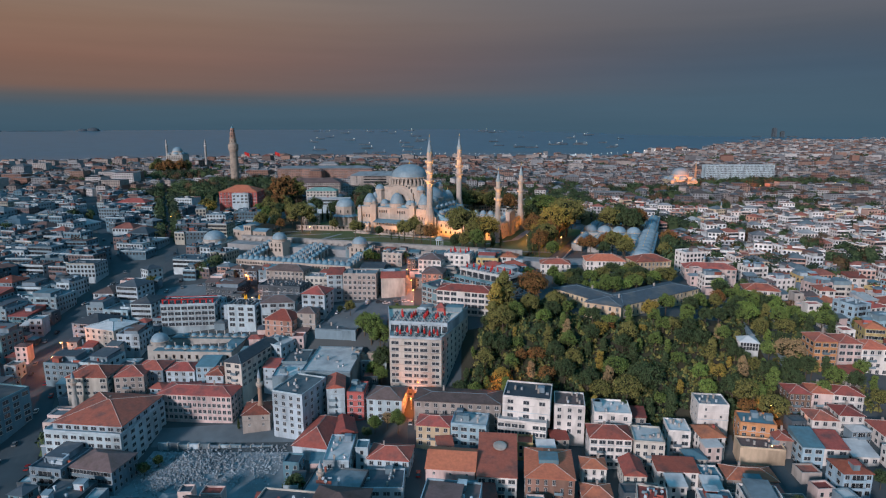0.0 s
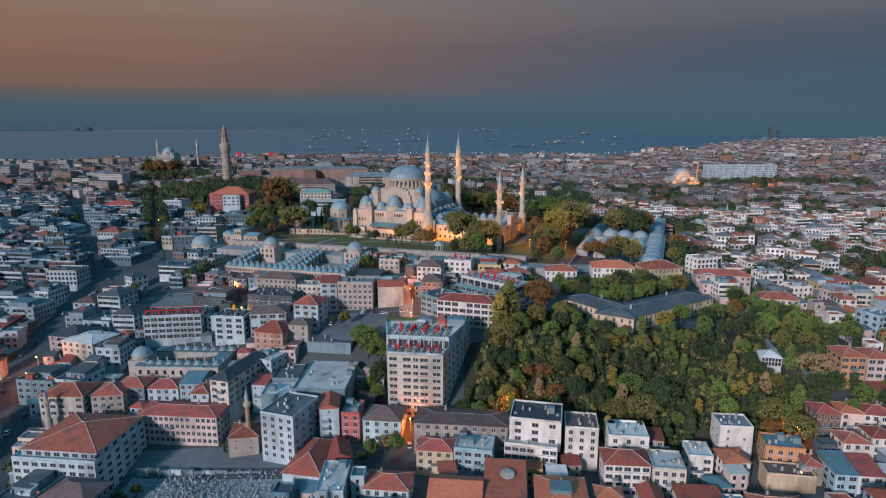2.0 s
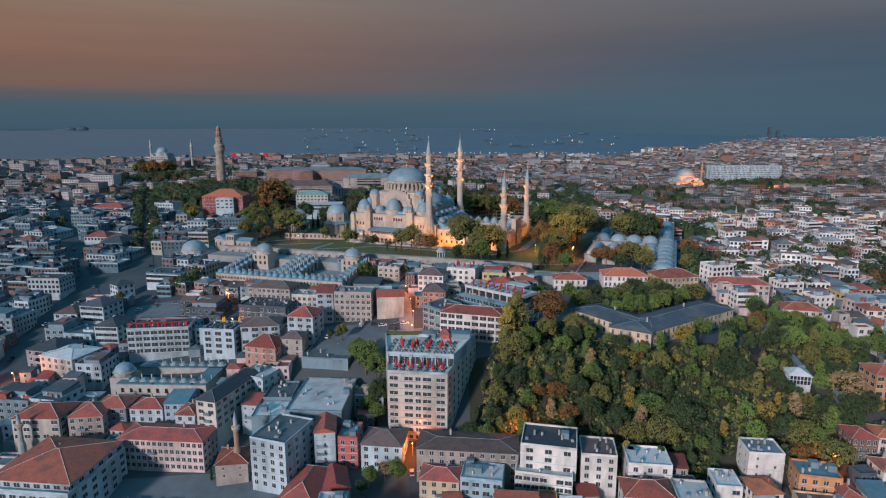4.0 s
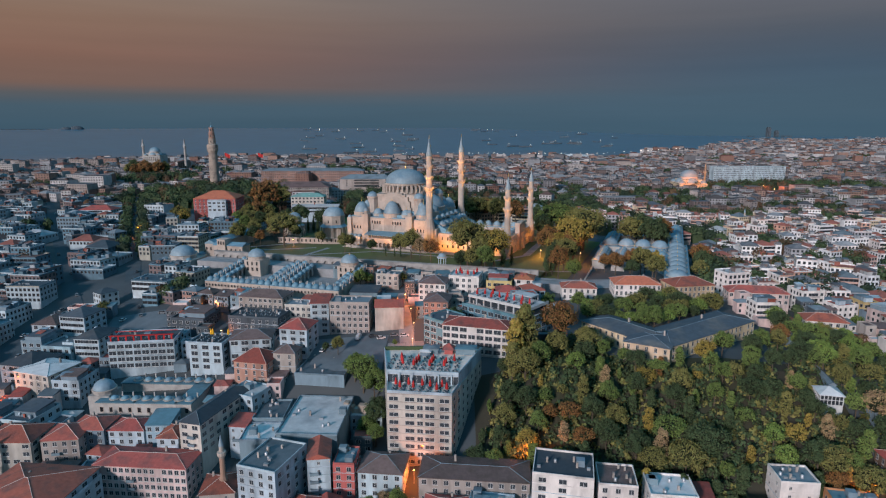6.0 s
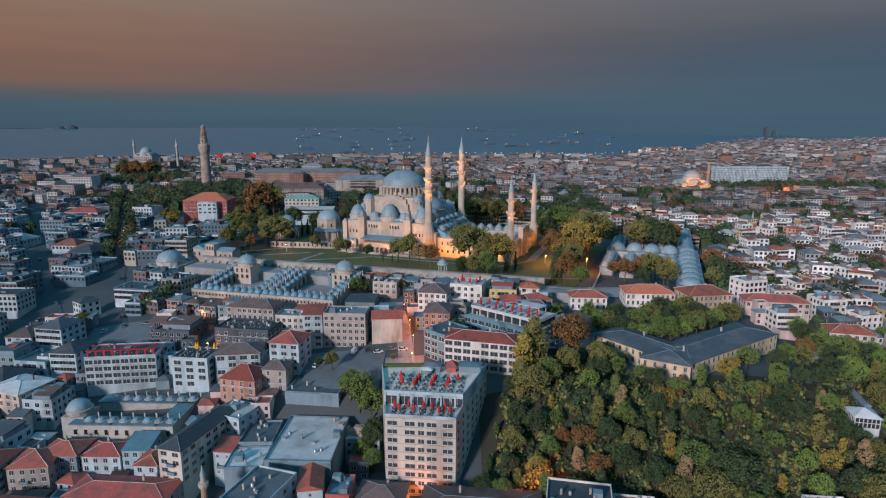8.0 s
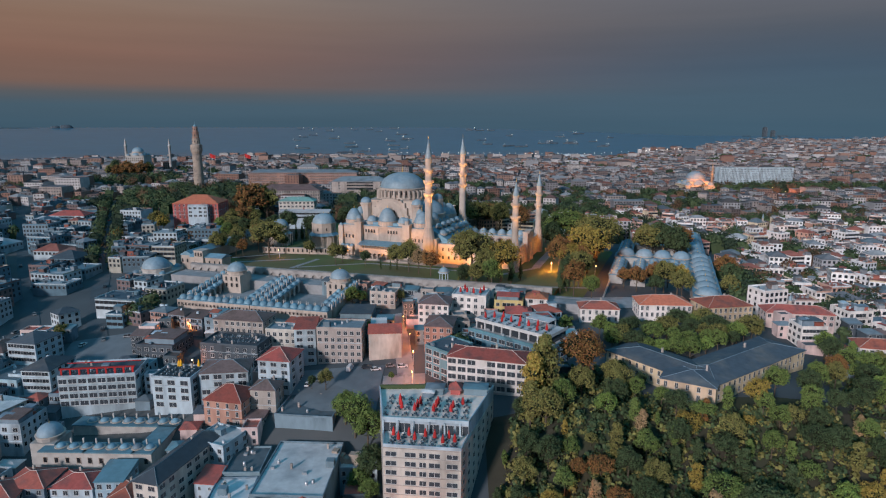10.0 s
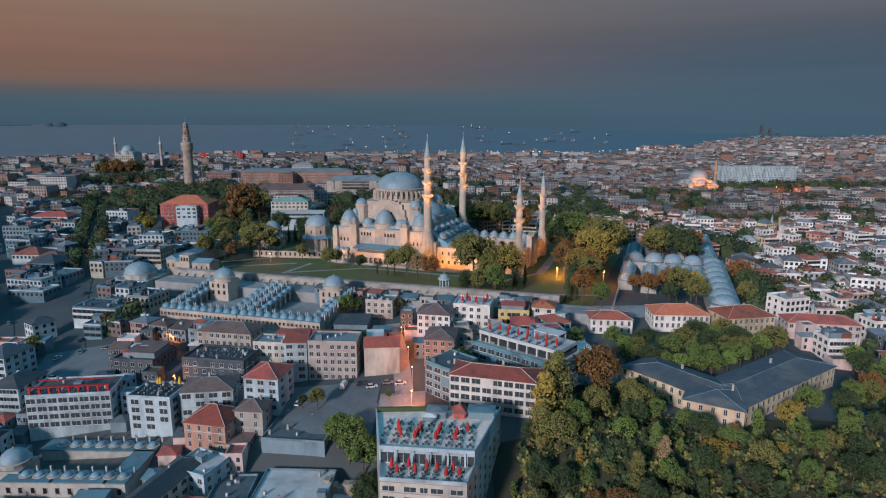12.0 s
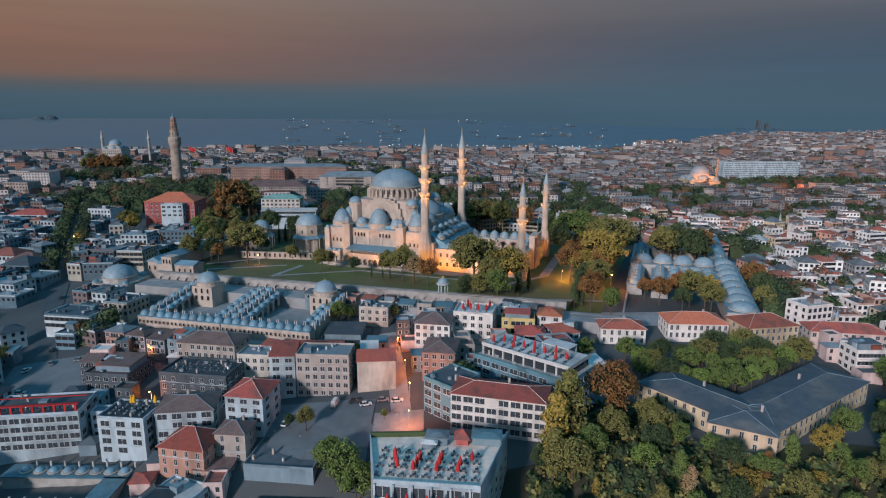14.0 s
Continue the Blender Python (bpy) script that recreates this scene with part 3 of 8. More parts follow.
def lead_dome(name, parent, x, y, z, r, rise, drum=1.6, n=20, mat=None, finial=True):
    """A lead dome on a low stone drum, with a finial."""
    s = Shape()
    s.slot = 0
    s.lathe([(r + 0.35, z - drum), (r + 0.35, z - 0.25), (r + 0.6, z - 0.2), (r + 0.6, z + 0.05), (r, z + 0.1)], n, x, y, smooth=False)
    s.slot = 1
    s.dome(x, y, z, r, rise, n, 7)
    ob = s.make(name, [STONE, mat or LEAD], parent)
    if finial:
        s = Shape()
        s.lathe([(0.12, z + rise - 0.1), (0.3, z + rise + 0.3), (0.06, z + rise + 0.6), (0.02, z + rise + 1.3 + r * 0.06)], 6, x, y)
        s.make("finial", GOLD, ob, "small gilded finial")
    return ob


mosque = empty("mosque", MQ, "great stone mosque with a lead-covered central dome, lit warm from below", "mosque")


def build_hall():
    # walls, with the plinth
    s = Shape()
    s.box(-31, -30, -1, 31.5, 30, 20.4)
    s.box(-31.4, -30.4, 20.4, 31.9, 30.4, 21.0)
    s.box(-33, -39, -1, 33, -30, 1.1)
    s.box(-31, -37.5, 1.1, 31, -30, 1.9)
    for i in range(4):
        s.box(-27 + i * 0.4, -41 + i * 0.5, -1, -20 - i * 0.4, -38, 0.3 + i * 0.35)
    s.make("wall", STONE, mosque)
    s = Shape()
    s.box(-30.6, -29.6, 21.0, 31.1, 29.6, 21.35)
    s.box(-27, -20, 21.2, 27, 20, 24.2)
    s.box(-18.5, -27, 21.2, 18.5, 27, 22.6)
    s.make("roof", LEAD2, mosque, "grey lead roof terraces")
    s = Shape()
    s.box(-17.5, -17.5, 20, 17.5, 17.5, 31.0)
    s.prism([(17.8 * math.cos(radians(22.5 + 45 * i)), 17.8 * math.sin(radians(22.5 + 45 * i))) for i in range(8)], 31.0, 33.0)
    s.make("dome_base", STONE, mosque)
    # drum with buttresses
    s = Shape()
    s.lathe([(15.6, 32), (15.6, 38.2), (16.2, 38.3), (16.2, 38.8), (15.0, 39.0)], 64, smooth=False)
    s.make("drum", STONE, mosque)
    piece = Shape()
    piece.box(15.2, -0.55, 32.0, 17.6, 0.55, 36.6)
    piece.put([(15.2, -0.55, 36.6), (17.6, -0.55, 36.6), (17.6, 0.55, 36.6), (15.2, 0.55, 36.6), (15.2, -0.55, 38.0), (15.2, 0.55, 38.0)], [(0, 1, 4), (1, 2, 5, 4), (2, 3, 5), (3, 0, 4, 5)])
    b = piece.make("buttress", STONE, mosque)
    for i in range(32):
        m = pose(0, 0, 0, 0, 0, i * 11.25 + 5.6)
        if i == 0:
            b.matrix_basis = m
        else:
            share("buttress", b.data, mosque, m)
        share("window", WIN_SLIT, mosque, pose(0, 0, 0, 0, 0, i * 11.25) @ pose(0, -15.62, 34.6))
    s = Shape()
    s.dome(0, 0, 38.9, 15.0, 12.2, 64, 14)
    s.make("dome", LEAD, mosque, "great ribbed dome covered in lead")
    s = Shape()
    s.lathe([(0.35, 50.9), (0.8, 51.6), (0.3, 52.2), (0.6, 52.8), (0.15, 53.3), (0.05, 55.2)], 8)
    s.make("finial", GOLD, mosque, "gilded finial")
    # the great arches on both sides, stepped
    for sy in (-1, 1):
        s = Shape()
        n = 14
        y0, y1 = (-19.6, -16.5) if sy < 0 else (16.5, 19.6)
        pts = [(13.2 * math.cos(math.pi * i / n), 20.6 + 11.6 * math.sin(math.pi * i / n)) for i in range(n + 1)]
        face = [(13.25, 19.0)]
        for (ax, az), (bx, bz) in zip(pts, pts[1:]):
            face += [(ax, max(az, bz) + 0.3), (bx, max(az, bz) + 0.3)]
        face.append((-13.25, 19.0))
        k = len(face)
        s.put([(x, y0, z) for x, z in face] + [(x, y1, z) for x, z in face], [tuple(range(k - 1, -1, -1)), tuple(range(k, 2 * k))] + [(i, (i + 1) % k, k + (i + 1) % k, k + i) for i in range(k)])
        s.make("great_arch", STONE, mosque)
        s = Shape()
        yy = (y0 - 0.15) if sy < 0 else (y1 + 0.15)
        ins = [(10.4 * math.cos(math.pi * i / n), 20.9 + 9.0 * math.sin(math.pi * i / n)) for i in range(n + 1)]
        out = [(11.6 * math.cos(math.pi * i / n), 20.9 + 10.1 * math.sin(math.pi * i / n)) for i in range(n + 1)]
        for i in range(n):
            (ax, az), (bx, bz), (cx, cz), (dx, dz) = ins[i], ins[i + 1], out[i + 1], out[i]
            s.put([(ax, yy, az), (bx, yy, bz), (cx, yy, cz), (dx, yy, dz), (ax, yy * 0.97, az), (bx, yy * 0.97, bz)], [(0, 1, 2, 3), (0, 4, 5, 1)])
        s.make("arch_moulding", STONE, mosque)
        for r0, zz, k in ((0, 23.2, 5), (0, 26.4, 3)):
            for i in range(k):
                share("window", WIN_ARCH, mosque, pose((i - (k - 1) / 2) * 2.9, y0 - 0.05 if sy < 0 else y1 + 0.05, zz, 0, 0, 0 if sy < 0 else 180))
    # half domes on the axis, with their small flanking domes
    for sx in (-1, 1):
        s = Shape()
        a = -90 if sx > 0 else 90
        s.slot = 0
        s.lathe([(13.6, 21), (13.6, 24.6), (14.1, 24.7), (14.1, 25.1), (13.2, 25.2)], 28, sx * 16.5, 0, a, a + 180, False)
        s.slot = 1
        s.dome(sx * 16.5, 0, 25.1, 13.2, 8.6, 28, 8, a, a + 180)
        s.make("half_dome", [STONE, LEAD], mosque)
        for sy in (-1, 1):
            lead_dome("side_dome", mosque, sx * 25.5, sy * 12, 23.6, 5.2, 3.8, 2.4, finial=False)
    # stepped lead roofs and small domes at both ends
    for sx in (-1, 1):
        s = Shape()
        s.box(min(sx * 22, sx * 30.5), -14, 21.2, max(sx * 22, sx * 30.5), 14, 22.4)
        s.make("roof", LEAD, mosque, "stepped blue-grey lead roof")
        for y in (-6.5, 0, 6.5):
            lead_dome("end_dome", mosque, sx * 29.4, y, 22.4, 2.0, 1.7, 1.0, 16, LEAD, False)
    # corner turrets
    for sx in (-1, 1):
        for sy in (-1, 1):
            s = Shape()
            s.slot = 0
            s.lathe([(3.7, 20), (3.7, 28.6), (4.1, 28.8), (4.1, 29.3), (3.6, 29.4)], 8, sx * 18.6, sy * 18.2, smooth=False)
            s.lathe([(2.6, 20), (2.6, 26)], 8, sx * 21.6, sy * 20.5, smooth=False)
            s.box(sx * 20 - 4.5, sy * 18 - 1.5, 20, sx * 20 + 4.5, sy * 18 + 1.5, 25)
            s.slot = 1
            s.dome(sx * 18.6, sy * 18.2, 29.4, 3.6, 3.4, 16, 6)
            s.dome(sx * 21.6, sy * 20.5, 26, 2.7, 2.2, 14, 5)
            s.make("turret", [STONE, LEAD], mosque)
    # aisle domes
    for sy in (-1, 1):
        for x, r in ((-24.6, 5.3), (-11.2, 3.4), (0, 6.0), (11.2, 3.4), (24.6, 5.3)):
            lead_dome("aisle_dome", mosque, x, sy * 23.9, 22.8 + (0.6 if r > 4 else 0), r, r * 0.82, 2.4)
    # buttress towers on the long sides
    for sx in (-1, 1):
        for sy in (-1, 1):
            s = Shape()
            s.slot = 0
            y = sy * 31.0
            s.box(sx * 17.2 - 2.4, y - 2.2, 0, sx * 17.2 + 2.4, y + 2.2, 22.6)
            s.box(sx * 17.2 - 2.7, y - 2.5, 22.6, sx * 17.2 + 2.7, y + 2.5, 23.1)
            s.lathe([(1.6, 23.1), (1.6, 24.6), (1.8, 24.7)], 8, sx * 17.2, y, smooth=False)
            s.slot = 1
            s.dome(sx * 17.2, y, 24.7, 1.7, 1.5, 12, 5)
            s.make("buttress_tower", [STONE, LEAD], mosque)
            s = Shape()
            s.slot = 0
            s.box(sx * 30.6 - 1.6, y - 1.2, 0, sx * 30.6 + 1.6, y + 1.2, 20.6)
            s.slot = 1
            s.dome(sx * 30.6, y, 20.6, 1.4, 1.3, 12, 5)
            s.make("corner_pier", [STONE, LEAD], mosque)
    # long side towards the lawn: two-storey gallery between the towers
    for sy in (-1, 1):
        m = Matrix.Identity(4) if sy < 0 else pose(0, 0, 0, 0, 0, 180)
        s = Shape()
        for i in range(9):
            x = -14.6 + i * 29.2 / 9
            s.arch(x, x + 29.2 / 9, 1.9, 7.0, 1.15, 4.0, -36.6, 0.8)
        s.box(-14.6, -36.6, 7.0, 14.6, -30, 7.4)
        for i in range(17):
            s.cube(-14.3 + i * 28.6 / 16, -36.2, 7.4, 0.36, 0.36, 2.9)
        s.box(-14.6, -36.5, 7.4, 14.6, -36.2, 8.2)
        s.box(-14.6, -36.6, 10.3, 14.6, -35.9, 10.8)
        s.make("gallery", STONE, mosque, m=m)
        s = Shape()
        s.put([(-15.2, -38.2, 10.5), (15.2, -38.2, 10.5), (15.2, -29.9, 13.6), (-15.2, -29.9, 13.6), (-15.2, -38.2, 10.2), (15.2, -38.2, 10.2), (15.2, -29.9, 13.0), (-15.2, -29.9, 13.0)],
              [(0, 1, 2, 3), (7, 6, 5, 4), (4, 5, 1, 0), (5, 6, 2, 1), (7, 4, 0, 3)])
        s.make("gallery_roof", LEAD2, mosque, "sloping lead roof of the gallery", m=m)
        for sx in (-1, 1):
            s = Shape()
            s.slot = 0
            for i in range(3):
                x = sx * 25.2 - 5.0 + i * 10 / 3
                s.arch(x, x + 10 / 3, 1.9, 7.6, 1.25, 4.6, -35.4, 0.8)
            s.box(sx * 25.2 - 5.0, -35.4, 7.6, sx * 25.2 + 5.0, -30, 8.4)
            s.slot = 1
            for i in range(3):
                s.dome(sx * 25.2 - 3.33 + i * 10 / 3, -32.8, 8.4, 1.55, 1.3, 14, 5)
            s.make("side_porch", [STONE, LEAD], mosque, m=m)
            s = Shape()
            s.arch(sx * 25.0 - 5.2, sx * 25.0 + 5.2, 9.2, 20.3, 4.2, 13.0, -30.5, 0.5, 12)
            s.make("blind_arch", STONE, mosque, m=m)
        for c in (-8.5, 8.5):
            s = Shape()
            s.arch(c - 5, c + 5, 13.8, 20.3, 3.6, 15.0, -30.35, 0.35, 10)
            s.make("blind_arch", STONE, mosque, m=m)
        for x in (-12.5, -10.5, -8.5, -6.5, 3.6, 5.6, 7.6, 9.6):
            share("window", WIN_ARCH, mosque, m @ pose(x, -30.4, 17.6))
        for x in (-27.5, -25, -22.5, 22.5, 25, 27.5):
            share("window", WIN_ARCH, mosque, m @ pose(x, -30.05, 14.2))
        for i in range(9):
            share("window", WIN_RECT, mosque, m @ pose(-13 + i * 3.25, -30.04, 3.0))
            share("window", WIN_RECT, mosque, m @ pose(-13 + i * 3.25, -30.04, 8.2))
    # the end towards the tombs
    for zz in (4.0, 10.0, 15.5):
        for i in range(10):
            share("window", WIN_RECT if zz < 5 else WIN_ARCH, mosque, pose(-31.05, -24 + i * 5.33, zz, 0, 0, -90))


def build_court():
    x0, x1, y = 33.0, 88.0, 28.5
    s = Shape()
    for a in (-1, 1):
        s.box(x0, a * y - 0.6, -1, x1, a * y + 0.6, 11.2)
        s.box(x0, a * y - 0.8, 11.2, x1, a * y + 0.8, 11.7)
    s.box(x1 - 1.2, -y, -1, x1, y, 11.2)
    s.box(x0 - 1.6, -31.5, -1, x0 + 4.5, -26, 14.0)
    s.box(x0 - 1.6, 26, -1, x0 + 4.5, 31.5, 14.0)
    s.make("court_wall", STONE, mosque)
    s = Shape()
    s.box(x0, -y, 0, x1 - 1, y, 0.35)
    s.make("court_floor", PAVING, mosque)
    # lead roofs that step down from the hall to the court
    s = Shape()
    s.put([(31.3, -26, 20.2), (31.3, 26, 20.2), (42.5, 26, 13.2), (42.5, -26, 13.2), (31.3, -26, 11), (31.3, 26, 11), (42.5, 26, 11), (42.5, -26, 11)],
          [(0, 3, 2, 1), (3, 7, 6, 2), (0, 4, 7, 3), (1, 2, 6, 5)])
    s.make("porch_roof", LEAD2, mosque, "sloping blue-grey lead roof of the porch")
    for i in range(7):
        lead_dome("porch_dome", mosque, 37.6, -21 + i * 7, 16.6 + (1.4 if i == 3 else 0), 2.9, 2.5, 1.4, 18, LEAD)
    for i in range(5):
        lead_dome("step_dome", mosque, 33.0, -16 + i * 8, 20.6, 2.2, 1.9, 1.2, 16, LEAD, False)
    # portal
    s = Shape()
    s.slot = 0
    s.arch(-6.2, 6.2, 0, 17.5, 2.4, 9.0, 0, 2.0, 10)
    s.box(-6.2, 1.0, 0, 6.2, 4.2, 17.5)
    s.box(-6.6, -0.3, 17.5, 6.6, 4.5, 18.3)
    for i in range(9):
        s.cube(-6 + i * 1.5, 0, 18.3, 0.9, 0.6, 1.0)
    s.make("portal", STONE, mosque, "tall carved stone portal", pose(x1 + 2.4, 0, 0, 0, 0, 90))
    # portico roofs and inner arcades on four sides
    for m, length in ((pose(60.5, -27.9, 0), 53.0), (pose(60.5, 27.9, 0, 0, 0, 180), 53.0), (pose(87, 0, 0, 0, 0, 90), 41.0), (pose(33.4, 0, 0, 0, 0, -90), 41.0)):
        s = Shape()
        s.slot = 1
        s.box(-length / 2, 0, 9.9, length / 2, 7.4, 10.4)
        s.slot = 0
        n = int(length / 6.6)
        w = length / n
        for i in range(n):
            xx = -length / 2 + i * w
            s.m4 = pose(0, 7.4, 0, 0, 0, 180)
            s.arch(xx, xx + w, 0.35, 9.9, w * 0.40, 5.2, 0, 0.7, 10)
            s.m4 = None
        s.make("portico", [STONE, LEAD2], mosque, m=m)
        s = Shape()
        for i in range(n):
            xx = -length / 2 + i * w + w / 2
            s.m4 = pose(0, 7.42, 0, 0, 0, 180)
            for q in range(10):
                a, b = math.pi * q / 10, math.pi * (q + 0.55) / 10
                r0, r1 = w * 0.40, w * 0.47
                s.put([(xx - r * math.cos(t), -0.06, 5.2 + 1.12 * r * math.sin(t)) for r, t in ((r0, a), (r0, b), (r1, b), (r1, a))], [(0, 1, 2, 3)])
            s.m4 = None
        s.make("arch_stones", P["red"], mosque, "dark red arch stones", m)
        for i in range(n):
            d = lead_dome("portico_dome", mosque, 0, 0, 11.0, 2.75, 2.4, 0.8, 18)
            d.matrix_basis = m @ pose(-length / 2 + i * w + w / 2, 3.7, 0)
    for i in range(13):
        for zz, me in ((2.4, WIN_RECT), (7.2, WIN_ARCH)):
            share("window", me, mosque, pose(37 + i * 3.9, -29.12, zz))
            share("window", me, mosque, pose(37 + i * 3.9, 29.12, zz, 0, 0, 180))
    for i in range(12):
        yy = -25 + i * 4.55
        if abs(yy) > 7.5:
            for zz, me in ((2.4, WIN_RECT), (7.2, WIN_ARCH)):
                share("window", me, mosque, pose(88.05, yy, zz, 0, 0, 90))


HALL_LEVELS = ((-1, 1.9, 10.5, 13.6, 21.0, 26.0, 29.4, 32.8, 38.9, 51.1, 55.2), (-6.0, -3.0, 5.9, 7.7, 17.1, 23.6, 31.0, 34.4, 40.2, 50.2, 54.2))
HALF_LEVELS = ((-1, 21.0, 23.6, 25.1, 33.7), (-6.0, 17.1, 21.5, 23.6, 32.6))
COURT_LEVELS = ((-1, 0.35, 9.9, 11.7, 13.4, 17.0, 20.6, 24.0), (-6.0, -3.2, 6.9, 8.7, 11.2, 14.3, 17.4, 21.0))


def set_levels(parts, levels):
    """Brings storeys, cornices and domes to their heights above the lawn."""
    seen = set()
    for ob in parts:
        if ob.name.startswith("window"):
            ob.matrix_basis.translation.z = float(np.interp(ob.matrix_basis.translation.z, *levels))
        elif ob.data.name not in seen:
            seen.add(ob.data.name)
            for v in ob.data.vertices:
                v.co.z = float(np.interp(v.co.z, *levels))


build_hall()
hall_parts = list(mosque.children_recursive)
set_levels([ob for ob in hall_parts if "half_dome" not in ob.name and "side_dome" not in ob.name], HALL_LEVELS)
set_levels([ob for ob in hall_parts if "half_dome" in ob.name or "side_dome" in ob.name], HALF_LEVELS)
build_court()
known = {ob.name for ob in hall_parts}
set_levels([ob for ob in mosque.children_recursive if ob.name not in known], COURT_LEVELS)


def minaret(x, y, tall):
    m = MQ @ pose(x, y, 0)
    t = empty("minaret", m, "tall fluted stone minaret with three balconies and a lead cone" if tall else "shorter stone minaret with two balconies and a lead cone", "minaret", "minarets of the mosque")
    r = 2.35 if tall else 2.0
    levels = (39.6, 47.2, 54.4) if tall else (28.0, 35.6)
    cone = 61.5 if tall else 41.0
    tip = 75.2 if tall else 51.5
    s = Shape()
    base = 19.0 if tall else 13.0
    s.lathe([(r + 1.5, -7), (r + 1.5, base - 7), (r + 0.25, base)], 12, smooth=False)
    s.make("base", STONE, t)
    zs = [base, *levels, cone]
    for i, (a, b) in enumerate(zip(zs, zs[1:])):
        s = Shape()
        ra = r - 0.14 * i
        prof = [(ra + 0.12, a), (ra, a + 1.0), (ra - 0.05, b)]
        s.lathe(prof, 16, smooth=False)
        s.make("shaft", STONE, t)
    for i, z in enumerate(levels):
        ra = r - 0.14 * (i + 1)
        s = Shape()
        s.lathe([(ra, z - 2.0), (ra + 0.35, z - 1.5), (ra + 0.45, z - 1.1), (ra + 0.9, z - 0.6), (ra + 1.2, z - 0.1), (ra + 1.25, z), (ra + 1.25, z + 1.15), (ra + 1.1, z + 1.15), (ra + 1.1, z + 0.05), (ra, z + 0.05)], 16, smooth=False)
        s.make("balcony", STONE, t, "carved stone balcony")
    s = Shape()
    s.lathe([(r - 0.25, cone), (r - 0.05, cone + 0.1), (r - 0.05, cone + 0.5), (r * 0.72, cone + (tip - cone) * 0.22), (0.12, tip - 2.2)], 16)
    s.make("cap", LEAD, t, "slender lead cone")
    s = Shape()
    s.lathe([(0.12, tip - 2.3), (0.4, tip - 1.7), (0.1, tip - 1.2), (0.25, tip - 0.8), (0.03, tip)], 8)
    s.make("finial", GOLD, t)


minaret(32.3, -31.6, True)
minaret(32.3, 31.6, True)
minaret(87.6, -31.2, False)
minaret(87.6, 31.2, False)


# floodlights of the mosque, warm
for lx, ly, tx, ty, tz, pw, an in (
        (25, -45, 26, -31, 12, 14000, 80), (38, -40, 38, -29, 7, 9000, 95), (50, -39, 50, -29, 7, 8500, 95), (62, -39, 62, -29, 7, 8500, 95), (76, -39, 76, -29, 7, 8000, 95), (4, -50, 4, -31, 15, 7000, 70), (-10, -50, -10, -31, 15, 4500, 70), (-25, -46, -25, -31, 14, 4000, 70),
        (98, -22, 88, -26, 9, 4500, 80), (98, 20, 88, 22, 9, 4500, 80)):
    flood(MQ @ Vector((lx, ly, LAWN + 0.8)), MQ @ Vector((tx, ty, tz + LAWN)), pw * (1.5 if lx > 20 else 1.7), an, (1.0, 0.36, 0.06))
for lx, ly, tx, ty, z0, tz, pw in ((8, -52, 32.3, -31.6, 6, 55, 150000), (54, -48, 32.3, -31.6, 6, 55, 170000), (14, 10, 32.3, 31.6, 34, 56, 60000), (56, 14, 32.3, 31.6, 10, 56, 150000),
                                   (70, -48, 87.6, -31.2, 4, 37, 60000), (104, -40, 87.6, -31.2, 3, 38, 50000), (70, 14, 87.6, 31.2, 8, 38, 70000)):
    flood(MQ @ Vector((lx, ly, z0)), MQ @ Vector((tx, ty, tz)), pw, 30, (1.0, 0.42, 0.09))


# ---- tombs behind the qibla wall ----
def tomb(x, y, r, z, rise, label):
    t = empty("tomb", pose(x, y, 0), label, "tomb")
    s = Shape()
    s.lathe([(r, -5), (r, z), (r + 0.4, z + 0.1), (r + 0.4, z + 0.6)], 8, smooth=False)
    s.make("wall", STONE, t)
    s = Shape()
    s.lathe([(r + 2.4, 4.6), (r - 0.2, 6.6)], 8, smooth=False)
    s.make("porch_roof", LEAD2, t)
    s = Shape()
    for i in range(16):
        a = radians(i * 22.5)
        s.cube((r + 2.0) * math.cos(a), (r + 2.0) * math.sin(a), -4.5, 0.4, 0.4, 9.2)
    s.make("colonnade", STONE, t)
    lead_dome("dome", t, 0, 0, z + 0.8, r * 0.93, rise, 0.6, 28)
    for i in range(8):
        share("window", WIN_ARCH, t, pose(0, 0, 0, 0, 0, i * 45 + 22.5) @ pose(0, -r * 0.93, 8.0))


tomb(-86, 535, 8.6, 12.5, 6.6, "large octagonal stone tomb with a lead dome")
tomb(-118, 540, 6.0, 9.0, 5.2, "smaller octagonal stone tomb with a lead dome")

# low graveyard wall with windows
s = Shape()
s.box(0, -0.5, -0.5, 66, 0.5, 3.4)
s.box(-0.2, -0.7, 3.4, 66.2, 0.7, 3.8)
gw = tagged(s.make("garden_wall", STONE, m=pose(-124, 512, -3.6, 0, 0, -8)), "low pale garden wall pierced by small windows", "wall")
for i in range(20):
    share("window", WIN_ARCH, gw, pose(2.5 + i * 3.2, -0.55, 0.9))


